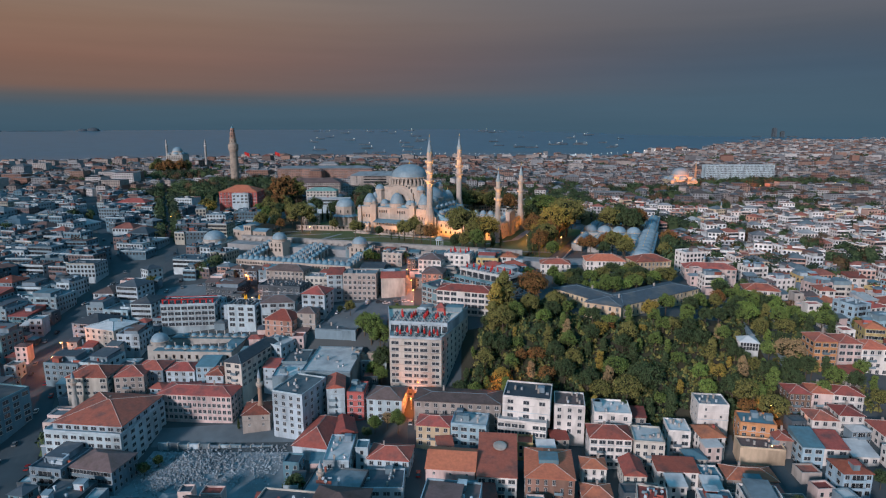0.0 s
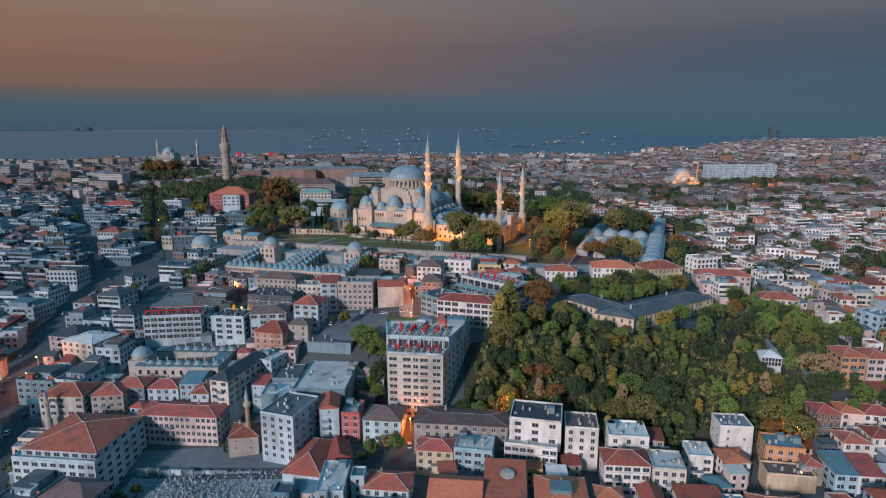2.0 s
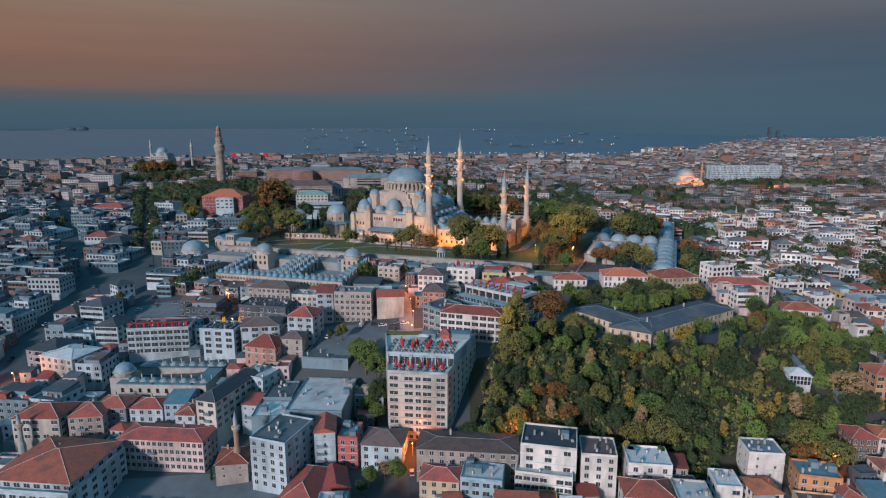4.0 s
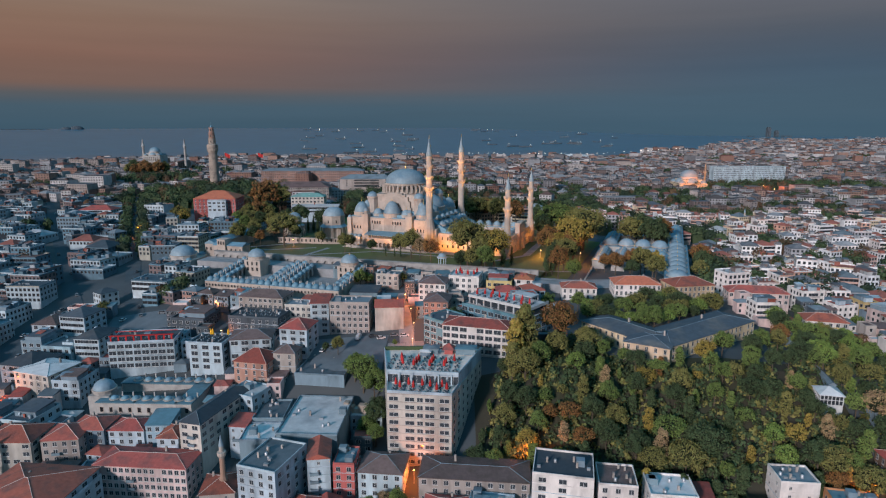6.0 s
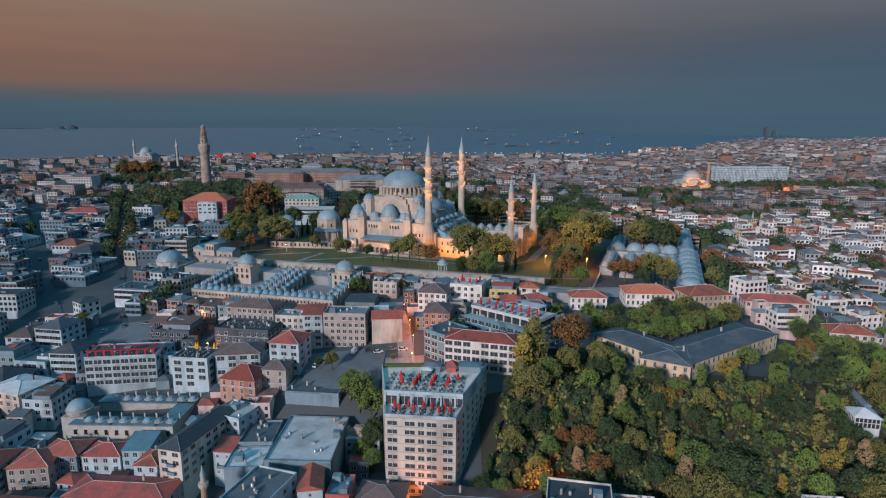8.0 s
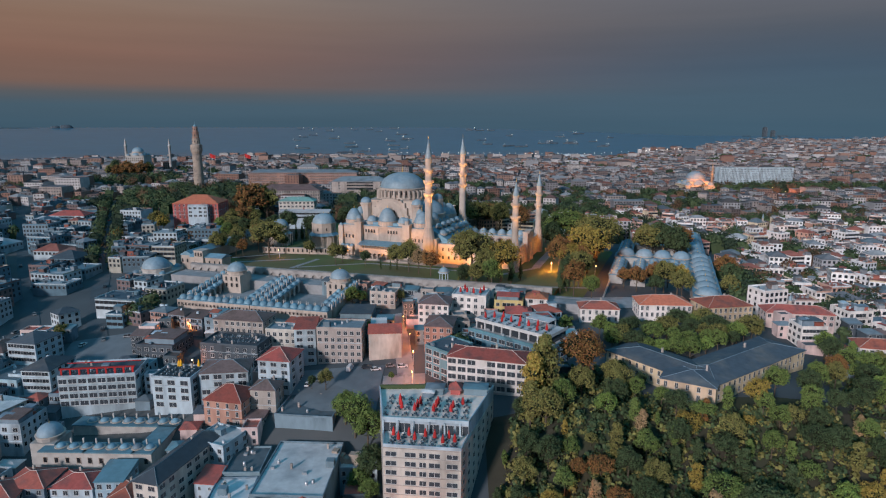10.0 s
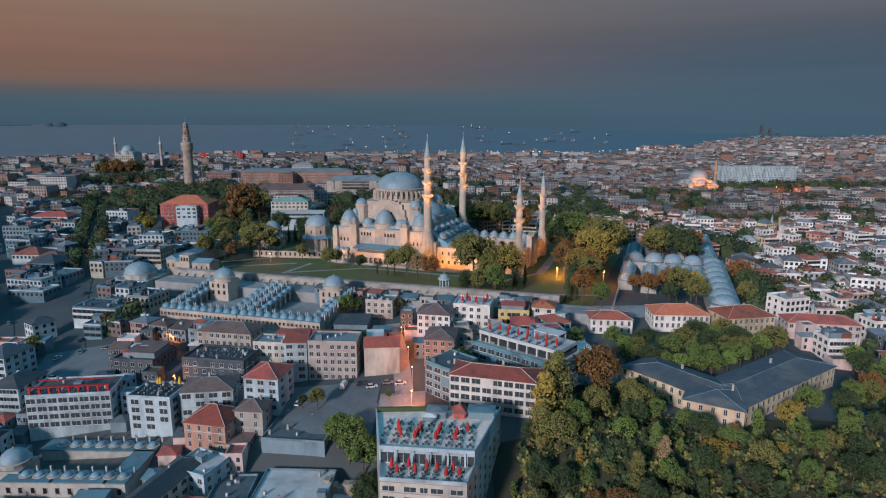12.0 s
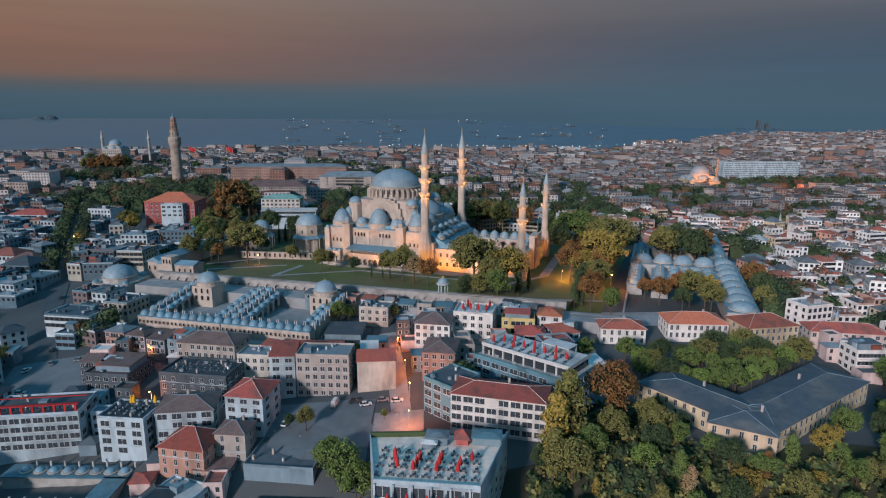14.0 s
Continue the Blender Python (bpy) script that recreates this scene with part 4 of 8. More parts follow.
# ---- old stone school with a long lead roof, beside the lawn ----
def stone_school():
    t = empty("stone_school", pose(-157, 470, 0, 0, 0, -16), "old stone school with a long blue-grey lead roof", "school")
    for x0, y0, x1, y1, z, rise, al in ((-8, 2, 0, 56, 3.0, 2.6, "y"), (0, 0, 22, 9, 2.6, 1.8, "x")):
        s = Shape()
        s.box(x0, y0, -16, x1, y1, z)
        s.make("wing", STONE, t)
        s = Shape()
        s.gable(x0, y0, x1, y1, z, rise, 0.5, al)
        s.make("roof", LEAD2, t, "blue-grey lead roof")
    s = Shape()
    s.box(4, -1.6, -14, 10, 5, 6.4)
    s.box(3.7, -1.9, 6.4, 10.3, 5.3, 6.9)
    s.make("tower_block", STONE, t)
    for i in range(9):
        share("window", WIN_ARCH, t, pose(-7 + i * 3.4, -0.02 if i > 2 else 1.98, -1.6))
    for i in range(3):
        share("window", WIN_ARCH, t, pose(5.2 + i * 1.9, -1.65, 3.4))


stone_school()


def fountain_house():
    t = empty("fountain_house", pose(-3, 418.5, 0), "small white domed fountain house on the terrace wall", "fountain house")
    for i in range(8):
        a = radians(i * 45 + 22.5)
        s = Shape()
        s.cube(2.3 * math.cos(a), 2.3 * math.sin(a), 0, 0.4, 0.4, 4.2)
        s.make("column", P["white"], t)
    s = Shape()
    s.lathe([(2.9, 4.2), (3.1, 4.4), (3.1, 4.8), (2.6, 5.0)], 16, smooth=False)
    s.make("ring", P["white"], t)
    lead_dome("dome", t, 0, 0, 5.0, 2.5, 2.2, 0.2, 18)


fountain_house()

# ---- stepped college with rows of domed cells ----
def college(x, y, z, rz, n_front, n_side, hall_x):
    t = empty("college", pose(x, y, z, 0, 0, rz), "low stone college with rows of small lead domes round a court", "college", "domed colleges")
    c = 4.15
    w = n_front * c

    def row(x0, y0, dx, dy, n, zz, dz=0.0):
        for i in range(n):
            px, py, pz = x0 + dx * i, y0 + dy * i, zz + dz * i
            s = Shape()
            s.slot = 0
            s.box(px - c / 2, py - c / 2 - 0.4, -9, px + c / 2, py + c / 2 + 0.4, pz)
            s.slot = 1
            s.box(px - c / 2, py - c / 2 - 0.7, pz, px + c / 2, py + c / 2 + 0.7, pz + 0.3)
            s.dome(px, py, pz + 0.3, 2.05, 2.05, 16, 6)
            s.make("cell", [STONE, LEAD2], t)
            s = Shape()
            for o in (-0.5, 0.5):
                s.cube(px + c / 2 + o * 0.9, py + (1.7 if dx else o), pz, 0.42, 0.42, 2.6)
                s.lathe([(0.3, pz + 2.6), (0.02, pz + 3.3)], 6, px + c / 2 + o * 0.9, py + (1.7 if dx else o))
            s.make("chimney", STONE2, t)

    row(c / 2, 2.4, c, 0, n_front, 0)
    row(c / 2, 2.4 + c * 1.4, 0, c * 1.15, n_side, 0.4, 0.62)
    row(w - c / 2, 2.4 + c * 1.4, 0, c * 1.15, n_side, 0.4, 0.62)
    # porch domes inside the court
    for i in range(n_side):
        for xx in (c * 1.55, w - c * 1.55):
            s = Shape()
            s.dome(xx, 2.4 + c * (1.4 + 1.15 * i), 0.2 + 0.62 * i, 1.5, 1.2, 14, 5)
            s.box(xx - 1.7, 2.4 + c * (1.4 + 1.15 * i) - 2.4, -0.3 + 0.62 * i, xx + 1.7, 2.4 + c * (1.4 + 1.15 * i) + 2.4, 0.22 + 0.62 * i)
            s.make("porch_dome", LEAD2, t)
    s = Shape()
    for i in range(n_side):
        yy = 2.4 + c * (1.4 + 1.15 * i)
        for sx, xx in ((1, c * 1.95), (-1, w - c * 1.95)):
            s.m4 = pose(xx, yy, 0, 0, 0, 90 * sx)
            s.arch(-2.38, 2.38, -5 + 0.6 * i, 0.0 + 0.62 * i, 1.7, -2.4 + 0.62 * i, 0, 0.5)
            s.m4 = None
    s.make("arcade", STONE2, t)
    s = Shape()
    s.box(c, c, -6, w - c, c * (2 + 1.15 * n_side), -3.2)
    s.make("court_floor", PAVING, t)
    # teaching hall with a larger dome
    s = Shape()
    s.box(hall_x - 5.4, 28, -8, hall_x + 5.4, 38.8, 6.6)
    s.lathe([(5.3, 6.6), (5.3, 8.0), (5.6, 8.1), (5.6, 8.5)], 16, hall_x, 33.4, smooth=False)
    s.make("hall", STONE, t)
    lead_dome("hall_dome", t, hall_x, 33.4, 8.5, 5.1, 4.4, 0.6, 26)
    for i in range(3):
        share("window", WIN_ARCH, t, pose(hall_x - 3.2 + i * 3.2, 27.95, 3.6))
        share("window", WIN_RECT, t, pose(hall_x - 3.2 + i * 3.2, 27.95, 0.2))
    for i in range(n_front):
        for o in (-1.0, 1.0):
            share("window", WIN_RECT, t, pose(c / 2 + i * c + o, -0.42, -2.6) @ Matrix.Diagonal((0.6, 1, 0.6, 1)))


COL = pose(-139, 403, -5.2, 0, 0, -16.8)
for off, hx in ((0.0, 13.0), (42.0, 33.0)):
    p = COL @ Vector((off, 0, 0))
    college(p.x, p.y, p.z, -16.8, 10, 7, hx)


# the street along the front of the colleges
s = Shape()
s.box(-6, -5.5, -30, 90, -0.6, -5.0)
tagged(s.make("road_college", PAVING, m=COL), "narrow asphalt street along the front of the colleges", "road", kind="structure")


# ---- hospice courts with rows of large domes ----
def hospice():
    m = pose(79, 405, -4, 0, 0, -21)
    t = empty("hospice", m, "old stone hospice with rows of large lead domes round two courts", "hospice")
    for x0, y0, x1, y1, z, nm in ((0, 0, 54, 0.9, -2.6, "court_wall"), (0, 0.9, 0.9, 38, -2.0, "court_wall"), (0, 38, 7.6, 80, 1.4, "wing"), (12, 34, 20, 80, 1.4, "wing"), (20, 62, 44, 78, 2.0, "wing"), (0, 80, 44, 94, 3.4, "wing"),
                                  (44, 0.9, 57, 104, 2.6, "wing"), (45, 104, 55, 200, 1.0, "wing"), (0, 94, 9, 150, 1.0, "wing"), (9, 140, 45, 150, 1.0, "wing")):
        s = Shape()
        s.slot = 0
        s.box(x0, y0, -14, x1, y1, z)
        if nm == "wing":
            s.slot = 1
            s.box(x0 - 0.4, y0 - 0.4, z, x1 + 0.4, y1 + 0.4, z + 0.35)
        s.make(nm, [STONE2, LEAD2], t)
    for i in range(4):
        s = Shape()
        s.arch(20.5 + i * 5.9, 26.4 + i * 5.9, -6, 1.8, 2.4, -1.6, 61.4, 0.6, 8)
        s.make("arch", STONE, t)
        lead_dome("large_dome", t, 6.5 + i * 11, 87, 4.2, 5.2, 4.2, 0.8, 22, LEAD)
        lead_dome("porch_dome", t, 23.5 + i * 5.9, 66, 2.8, 2.6, 2.2, 0.6, 16, LEAD2)
        lead_dome("porch_dome", t, 23.5 + i * 5.9, 73.5, 3.0, 2.9, 2.4, 0.8, 16, LEAD)
    for i in range(8):
        lead_dome("large_dome", t, 50.5, 7 + i * 12.4, 3.2, 5.4, 3.4, 0.8, 22, LEAD)
    for i in range(6):
        for x in (4, 16):
            lead_dome("small_dome", t, x, 42 + i * 6.8, 2.0, 2.9, 2.4, 0.5, 16, LEAD)
        lead_dome("small_dome", t, 4.5, 99 + i * 8.6, 1.6, 3.4, 2.6, 0.5, 14, LEAD2)
    for i in range(9):
        lead_dome("small_dome", t, 50, 110 + i * 10, 1.6, 4.0, 2.8, 0.5, 14, LEAD2)
    s = Shape()
    s.box(1, 1, -12, 44, 62, -6.5)
    s.make("court_floor", PAVING, t)
    for x, y, h, k in ((16, 20, 11, "rust"), (30, 26, 14, "olive"), (37, 30, 13, "yellow"), (24, 30, 12, "rust"), (39, 20, 12, "olive"), (9, 28, 9, "rust"), (32, 44, 11, "olive"), (26, 12, 9, "dark"), (18, 116, 20, "olive"), (28, 120, 22, "dark"), (36, 114, 21, "dark"), (22, 130, 20, "olive"), (38, 128, 20, "rust"), (66, 60, 14, "dark"), (66, 84, 14, "rust"), (64, 38, 12, "olive")):
        p = m @ Vector((x, y, 0))
        HOSPICE_TREES.append((p.x, p.y, h, k))
    # the long street beside it
    s = Shape()
    s.box(-12.5, -2, -16, -0.6, 150, -4.4)
    tagged(s.make("road_hospice", ASPHALT, m=m), "straight asphalt street beside the hospice wall", "road", kind="structure")


HOSPICE_TREES = []
hospice()

# ---- houses ----
TAKEN = []          # footprints: x, y, half width, half depth, heading in degrees
STREETS = [(AVENUE, 10), (STREET_A, 6), (STREET_B, 6), (STREET_C, 4.5), (STREET_D, 4), (STREET_E, 4), (STREET_F, 4), (STREET_G, 3.5), (LANE, 3.6)]


def take(x, y, w, d, rz):
    TAKEN.append((x, y, w / 2, d / 2, math.cos(radians(rz)), math.sin(radians(rz))))


def free(x, y, r):
    for cx, cy, hw, hd, c, s in TAKEN:
        dx, dy = x - cx, y - cy
        if abs(dx) > 120 or abs(dy) > 120:
            continue
        u, v = dx * c + dy * s, -dx * s + dy * c
        if abs(u) < hw + r and abs(v) < hd + r:
            return False
    for line, w in STREETS:
        for (ax, ay), (bx, by) in zip(line, line[1:]):
            dx, dy = bx - ax, by - ay
            t = min(1, max(0, ((x - ax) * dx + (y - ay) * dy) / (dx * dx + dy * dy)))
            if math.hypot(x - ax - t * dx, y - ay - t * dy) < w + r * 0.7:
                return False
    return True


def window_mesh(w, h):
    """A window facing -y, origin at its middle: frame, two panes and a sill."""
    s = Shape()
    a, b = w / 2, h / 2
    s.slot = 0
    s.put([(-a, 0, -b), (a, 0, -b), (a, 0, b), (-a, 0, b), (-a, -0.08, -b), (a, -0.08, -b), (a, -0.08, b), (-a, -0.08, b),
           (-a + 0.065, -0.08, -b + 0.065), (a - 0.065, -0.08, -b + 0.065), (a - 0.065, -0.08, b - 0.065), (-a + 0.065, -0.08, b - 0.065)],
          [(4, 5, 9, 8), (5, 6, 10, 9), (6, 7, 11, 10), (7, 4, 8, 11), (0, 1, 5, 4), (1, 2, 6, 5), (2, 3, 7, 6), (3, 0, 4, 7)])
    s.put([(-0.05, -0.09, -b + 0.1), (0.05, -0.09, -b + 0.1), (0.05, -0.09, b - 0.1), (-0.05, -0.09, b - 0.1)], [(0, 1, 2, 3)])
    s.box(-a - 0.1, -0.2, -b - 0.12, a + 0.1, 0, -b)
    s.slot = 1
    s.put([(-a + 0.065, -0.03, -b + 0.065), (a - 0.065, -0.03, -b + 0.065), (a - 0.065, -0.03, b - 0.065), (-a + 0.065, -0.03, b - 0.065)], [(0, 1, 2, 3)])
    ob = s.make("window", [FRAME, GLASS])
    me = ob.data
    bpy.data.objects.remove(ob)
    return me


WINDOWS = {"std": window_mesh(1.6, 1.75), "wide": window_mesh(2.5, 1.65), "tall": window_mesh(1.15, 2.0), "small": window_mesh(0.9, 1.1), "band": window_mesh(3.15, 1.95)}


def balcony_mesh():
    s = Shape()
    s.box(-1.5, -1.1, -0.15, 1.5, 0, 0.05)
    s.box(-1.5, -1.1, 0.05, 1.5, -1.02, 0.95)
    s.box(-1.5, -1.02, 0.05, -1.42, 0, 0.95)
    s.box(1.42, -1.02, 0.05, 1.5, 0, 0.95)
    ob = s.make("balcony", P["grey"])
    me = ob.data
    bpy.data.objects.remove(ob)
    return me


BALCONY = balcony_mesh()
WORDS = {"white": "white", "ivory": "lit-toned white", "cream": "cream", "grey": "grey", "pale": "pale pink", "pink": "salmon-pink", "orange": "orange", "yellow": "ochre", "sand": "sand-yellow", "tan": "tan", "blue": "light blue", "teal": "teal-clad",
         "brown": "brown timber", "red": "red", "brick": "brick", "dark": "dark grey"}
ROOFWORDS = {"red": "red tiled", "orange": "orange tiled", "brown": "brown tiled", "grey": "grey", "white": "pale flat", "dark": "dark flat", "teal": "teal sheet", "coral": "bright orange tiled", "green": "green copper"}
NUMBER = {1: "one", 2: "two", 3: "three", 4: "four", 5: "five", 6: "six", 7: "seven", 8: "eight", 9: "nine"}


def facade_spots(length, storeys, z, sh, gap, w):
    """Window middles along a wall of that length, storey by storey from the eaves down."""
    n = max(1, int((length - 1.0) / gap))
    step = length / n
    return [(-length / 2 + (i + 0.5) * step, z - 1.75 - k * sh) for k in range(storeys) for i in range(n)]


def clutter(s, w, d, z, rnd, amount=1.0, slots=(0, 0, 0)):
    """Chimneys, tanks, dishes, cooling units and hatches of a roof; slots: dull, pale and clay surfaces."""
    for _ in range(int(rnd.uniform(1, 4) * amount + 0.5)):
        x, y = rnd.uniform(-w / 2 + 1, w / 2 - 1), rnd.uniform(-d / 2 + 1, d / 2 - 1)
        k = rnd.random()
        if k < 0.26:
            s.slot = rnd.choice((slots[0], slots[2], slots[1]))
            q = rnd.uniform(1.2, 2.2)
            s.cube(x, y, z, 0.7, 0.7, q)
            s.cube(x, y, z + q, 0.9, 0.9, 0.15)
        elif k < 0.46:
            s.slot = rnd.choice(slots[:2])
            s.cube(x, y, z + 0.15, rnd.uniform(0.9, 1.6), rnd.uniform(0.8, 1.2), rnd.uniform(0.6, 1.1))
        elif k < 0.60:
            s.slot = slots[1]
            s.lathe([(0.55, z), (0.55, z + 1.2), (0.1, z + 1.35)], 8, x, y)
        elif k < 0.72:
            s.slot = slots[1]
            s.cube(x, y, z, 0.12, 0.12, 1.3)
            m = s.m4
            s.m4 = (m if m is not None else Matrix.Identity(4)) @ pose(x, y - 0.15, z + 1.4, 55, 0, rnd.uniform(-30, 30))
            s.lathe([(0.05, -0.14), (0.4, -0.05), (0.6, 0.08), (0.62, 0.1), (0.4, -0.02), (0.04, -0.1)], 8)
            s.m4 = m
        elif k < 0.88:
            s.slot = rnd.choice(slots)
            u, v, h = rnd.uniform(2.2, 4.2), rnd.uniform(2, 3.4), rnd.uniform(2.0, 2.6)
            s.cube(x, y, z, u, v, h)
            s.slot = rnd.choice(slots)
            s.shed(x - u / 2, y - v / 2, x + u / 2, y + v / 2, z + h + 0.18, rnd.uniform(0.1, 0.7), 0.3)
        else:
            s.slot = rnd.choice(slots)
            u = rnd.uniform(0.25, 0.45) * w
            s.box(x - u / 2, y - 0.12, z, x + u / 2, y + 0.12, z + rnd.uniform(0.7, 1.6))


def front_detail(wall, v, length, rows, H, sh, style, rnd):
    """Windows, ledges and balconies of one face that looks to -y: walls into one shape, frames and panes into another."""
    def pane(x0, z0, x1, z1, bars):
        v.slot = 0
        v.put([(x0 - 0.06, -0.03, z0 - 0.12), (x1 + 0.06, -0.03, z0 - 0.12), (x1 + 0.06, -0.03, z1 + 0.06), (x0 - 0.06, -0.03, z1 + 0.06)], [(0, 1, 2, 3)])
        n = bars + 1
        v.slot = 1
        for i in range(n):
            a, b = x0 + (x1 - x0) * i / n + 0.05, x0 + (x1 - x0) * (i + 1) / n - 0.05
            v.put([(a, -0.06, z0), (b, -0.06, z0), (b, -0.06, z1), (a, -0.06, z1)], [(0, 1, 2, 3)])

    a = length / 2
    for k in range(rows):
        top = H - k * sh
        z0, z1 = top - 2.35, top - 0.75
        if style == "ribbon":
            pane(-a + 0.5, z0 + 0.1, a - 0.5, z1, max(2, int(length / 1.7)))
        elif style == "pairs":
            n = max(1, int((length - 0.6) / 3.3))
            for i in range(n):
                x = -a + (i + 0.5) * length / n
                pane(x - 0.95, z0, x + 0.95, z1, 1)
        elif style == "balcony" and length > 6:
            e = length * 0.24
            wall.box(-e, -1.2, top - sh + 0.02, e, 0.05, top - sh + 0.2)
            if k < rows - 1:
                wall.box(-e, -1.2, top - sh + 0.2, e, -1.08, top - sh + 1.05)
                wall.box(-e, -1.08, top - sh + 0.2, -e + 0.12, 0.05, top - sh + 1.05)
                wall.box(e - 0.12, -1.08, top - sh + 0.2, e, 0.05, top - sh + 1.05)
            pane(-e + 0.4, z0 - 0.5, e - 0.4, z1, 2)
            for sx in (-1, 1):
                c = sx * (a + e) / 2
                h = max(0.45, min(0.8, (a - e) / 2 - 0.3))
                pane(c - h, z0, c + h, z1, 1)
        else:
            n = max(1, int((length - 0.6) / 2.35))
            for i in range(n):
                if rnd.random() < 0.94:
                    x = -a + (i + 0.5) * length / n
                    pane(x - 0.62, z0, x + 0.62, z1, 0)
        if style != "plain" and k:
            wall.box(-a - 0.02, -0.16, top - 0.1, a + 0.02, 0.02, top + 0.1)


def house(ax, ay, bx, by, depth, z, storeys, roof, rmat, wall, win="std", gap=2.6, sides=True, blank=False, near=True, rise=None, base=None, label="", name="house", sh=3.1,
          inset=0.0, category="house", group=""):
    """A house with its front from (ax, ay) to (bx, by) and its eaves at height z. inset: how far a top storey stands back."""
    rnd = random.Random(round(ax * 71 + ay * 13 + z))
    w, rz = math.hypot(bx - ax, by - ay), math.degrees(math.atan2(by - ay, bx - ax))
    nx, ny = -(by - ay) / w, (bx - ax) / w
    cx, cy = (ax + bx) / 2 + nx * depth / 2, (ay + by) / 2 + ny * depth / 2
    take(cx, cy, w, depth, rz)
    # white right of x = -15 takes the brighter copy, light put in colour
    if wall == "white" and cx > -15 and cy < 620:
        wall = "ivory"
    # lesser houses on the left swap to cooler walls, shade put in colour
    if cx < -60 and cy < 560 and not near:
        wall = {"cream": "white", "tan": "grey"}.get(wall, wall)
    if base is None:
        base = min(gz(ax, ay), gz(bx, by), gz(cx, cy), gz(bx + nx * depth, by + ny * depth), gz(ax + nx * depth, ay + ny * depth)) - 0.6
    base = min(base, z - storeys * sh - 0.2)
    m = pose(cx, cy, base, 0, 0, rz)
    H = z - base
    a, d = w / 2, depth / 2
    s = Shape()
    top = H - (2.9 if inset else 0.0)
    s.box(-a, -d, 0, a, d, top)
    if roof == "gable":
        hh = rise or min(w, depth) * 0.24
        s.put([(-a, -d, H), (-a, d, H), (-a, 0, H + hh), (a, -d, H), (a, d, H), (a, 0, H + hh)], [(0, 2, 1), (3, 4, 5)])
    if roof == "flat" and not near:
        for q in ((-a, -d, a, -d + 0.3), (-a, d - 0.3, a, d), (-a, -d + 0.3, -a + 0.3, d - 0.3), (a - 0.3, -d + 0.3, a, d - 0.3)):
            s.box(q[0], q[1], H - 0.02, q[2], q[3], H + 0.75)
    v, trim = Shape(), Shape()
    if not near and not blank:
        rows = min(storeys, int((H - 0.4) / sh))
        style = rnd.choice(("ribbon", "pairs", "pairs", "balcony", "balcony", "plain")) if w > 7 else "plain"
        faces = [(pose(0, -d, 0), w, style)]
        if sides:
            quiet = "plain" if rnd.random() < 0.6 else "pairs"
            faces += [(pose(-a, 0, 0, 0, 0, -90), depth, quiet)] if cx > -20 else [(pose(a, 0, 0, 0, 0, 90), depth, quiet)]
        for f, length, st in faces:
            trim.m4 = v.m4 = f
            front_detail(trim, v, length, rows, H, sh, st, rnd)
        trim.m4 = v.m4 = None
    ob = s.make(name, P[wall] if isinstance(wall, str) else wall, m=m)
    if v.v:
        v.make("glazing", [FRAME, GLASS], ob)["kind"] = "stuff"
    if trim.v:
        trim.make("facade_trim", P[wall] if isinstance(wall, str) else wall, ob)["kind"] = "stuff"
    tagged(ob, label or f"{WORDS.get(wall, 'stone')} {NUMBER.get(storeys, 'tall')}-storey house with a {ROOFWORDS[rmat]} roof", category, group)
    if inset:
        g = Shape()
        g.box(-a + inset, -d + inset, top, a - inset * 0.3, d, H)
        g.make("upper_floor", P[wall], ob, "set-back top floor")
        for q in ((-a, -d, a, -d + 0.25), (-a, -d + 0.25, -a + 0.25, d), (a - 0.25, -d + 0.25, a, d)):
            g = Shape()
            g.box(q[0], q[1], top, q[2], q[3], top + 0.8)
            g.make("parapet", P[wall], ob)
    if near and not blank and storeys > 2 and cy < 300 and rnd.random() < 0.6:
        bx0 = rnd.uniform(-a * 0.5, a * 0.5)
        for k in range(1, storeys - 1):
            share("balcony", BALCONY, ob, pose(bx0, -d, H - k * sh - sh + 0.3))
    if near and not blank:
        for k in range(1, storeys):
            zz = H - k * sh - 0.15
            if zz > 0.5:
                g = Shape()
                e = -0.1 if inset and zz > top else 0.07
                g.box(-a - e, -d - e, zz, a + e, d + e, zz + 0.2)
                if e > 0 and rnd.random() < 0.4:
                    g.make("ledge", P["white"] if rnd.random() < 0.4 else P[wall] if isinstance(wall, str) else wall, ob)
    r = Shape()
    i = inset
    x0, y0, x1, y1 = -a + i, -d + i, a - i * 0.3, d
    if roof == "hip":
        r.hip(x0, y0, x1, y1, H, rise or min(w, depth) * 0.22, 0.45)
        if near and cy < 400:
            g = Shape()
            g.ridges(x0, y0, x1, y1, H, rise or min(w, depth) * 0.22, 0.45)
            g.make("ridge", MORTAR if rmat in ("red", "orange", "coral") else P["grey"], ob)
            g = Shape()
            g.cube(rnd.uniform(-a / 2, a / 2), d * 0.4, H, 0.7, 0.7, 3.2)
            g.make("chimney", P["tan"], ob)
    elif roof == "gable":
        r.gable(x0, y0, x1, y1, H, rise or min(w, depth) * 0.24, 0.35)
    elif roof == "gabley":
        r.gable(x0, y0, x1, y1, H, rise or min(w, depth) * 0.3, 0.35, "y")
    elif roof == "shed":
        r.shed(x0, y0, x1, y1, H, rise or depth * 0.16, 0.3)
    else:
        r.box(x0 + 0.3, y0 + 0.3, H - 0.3, x1 - 0.3, y1 - 0.3, H + 0.06)
    roof_ob = r.make("roof", R[rmat], ob, f"{ROOFWORDS[rmat]} roof")
    for g in list(ob.children):
        if g.name.startswith(("chimney", "ridge")):
            g.parent = roof_ob
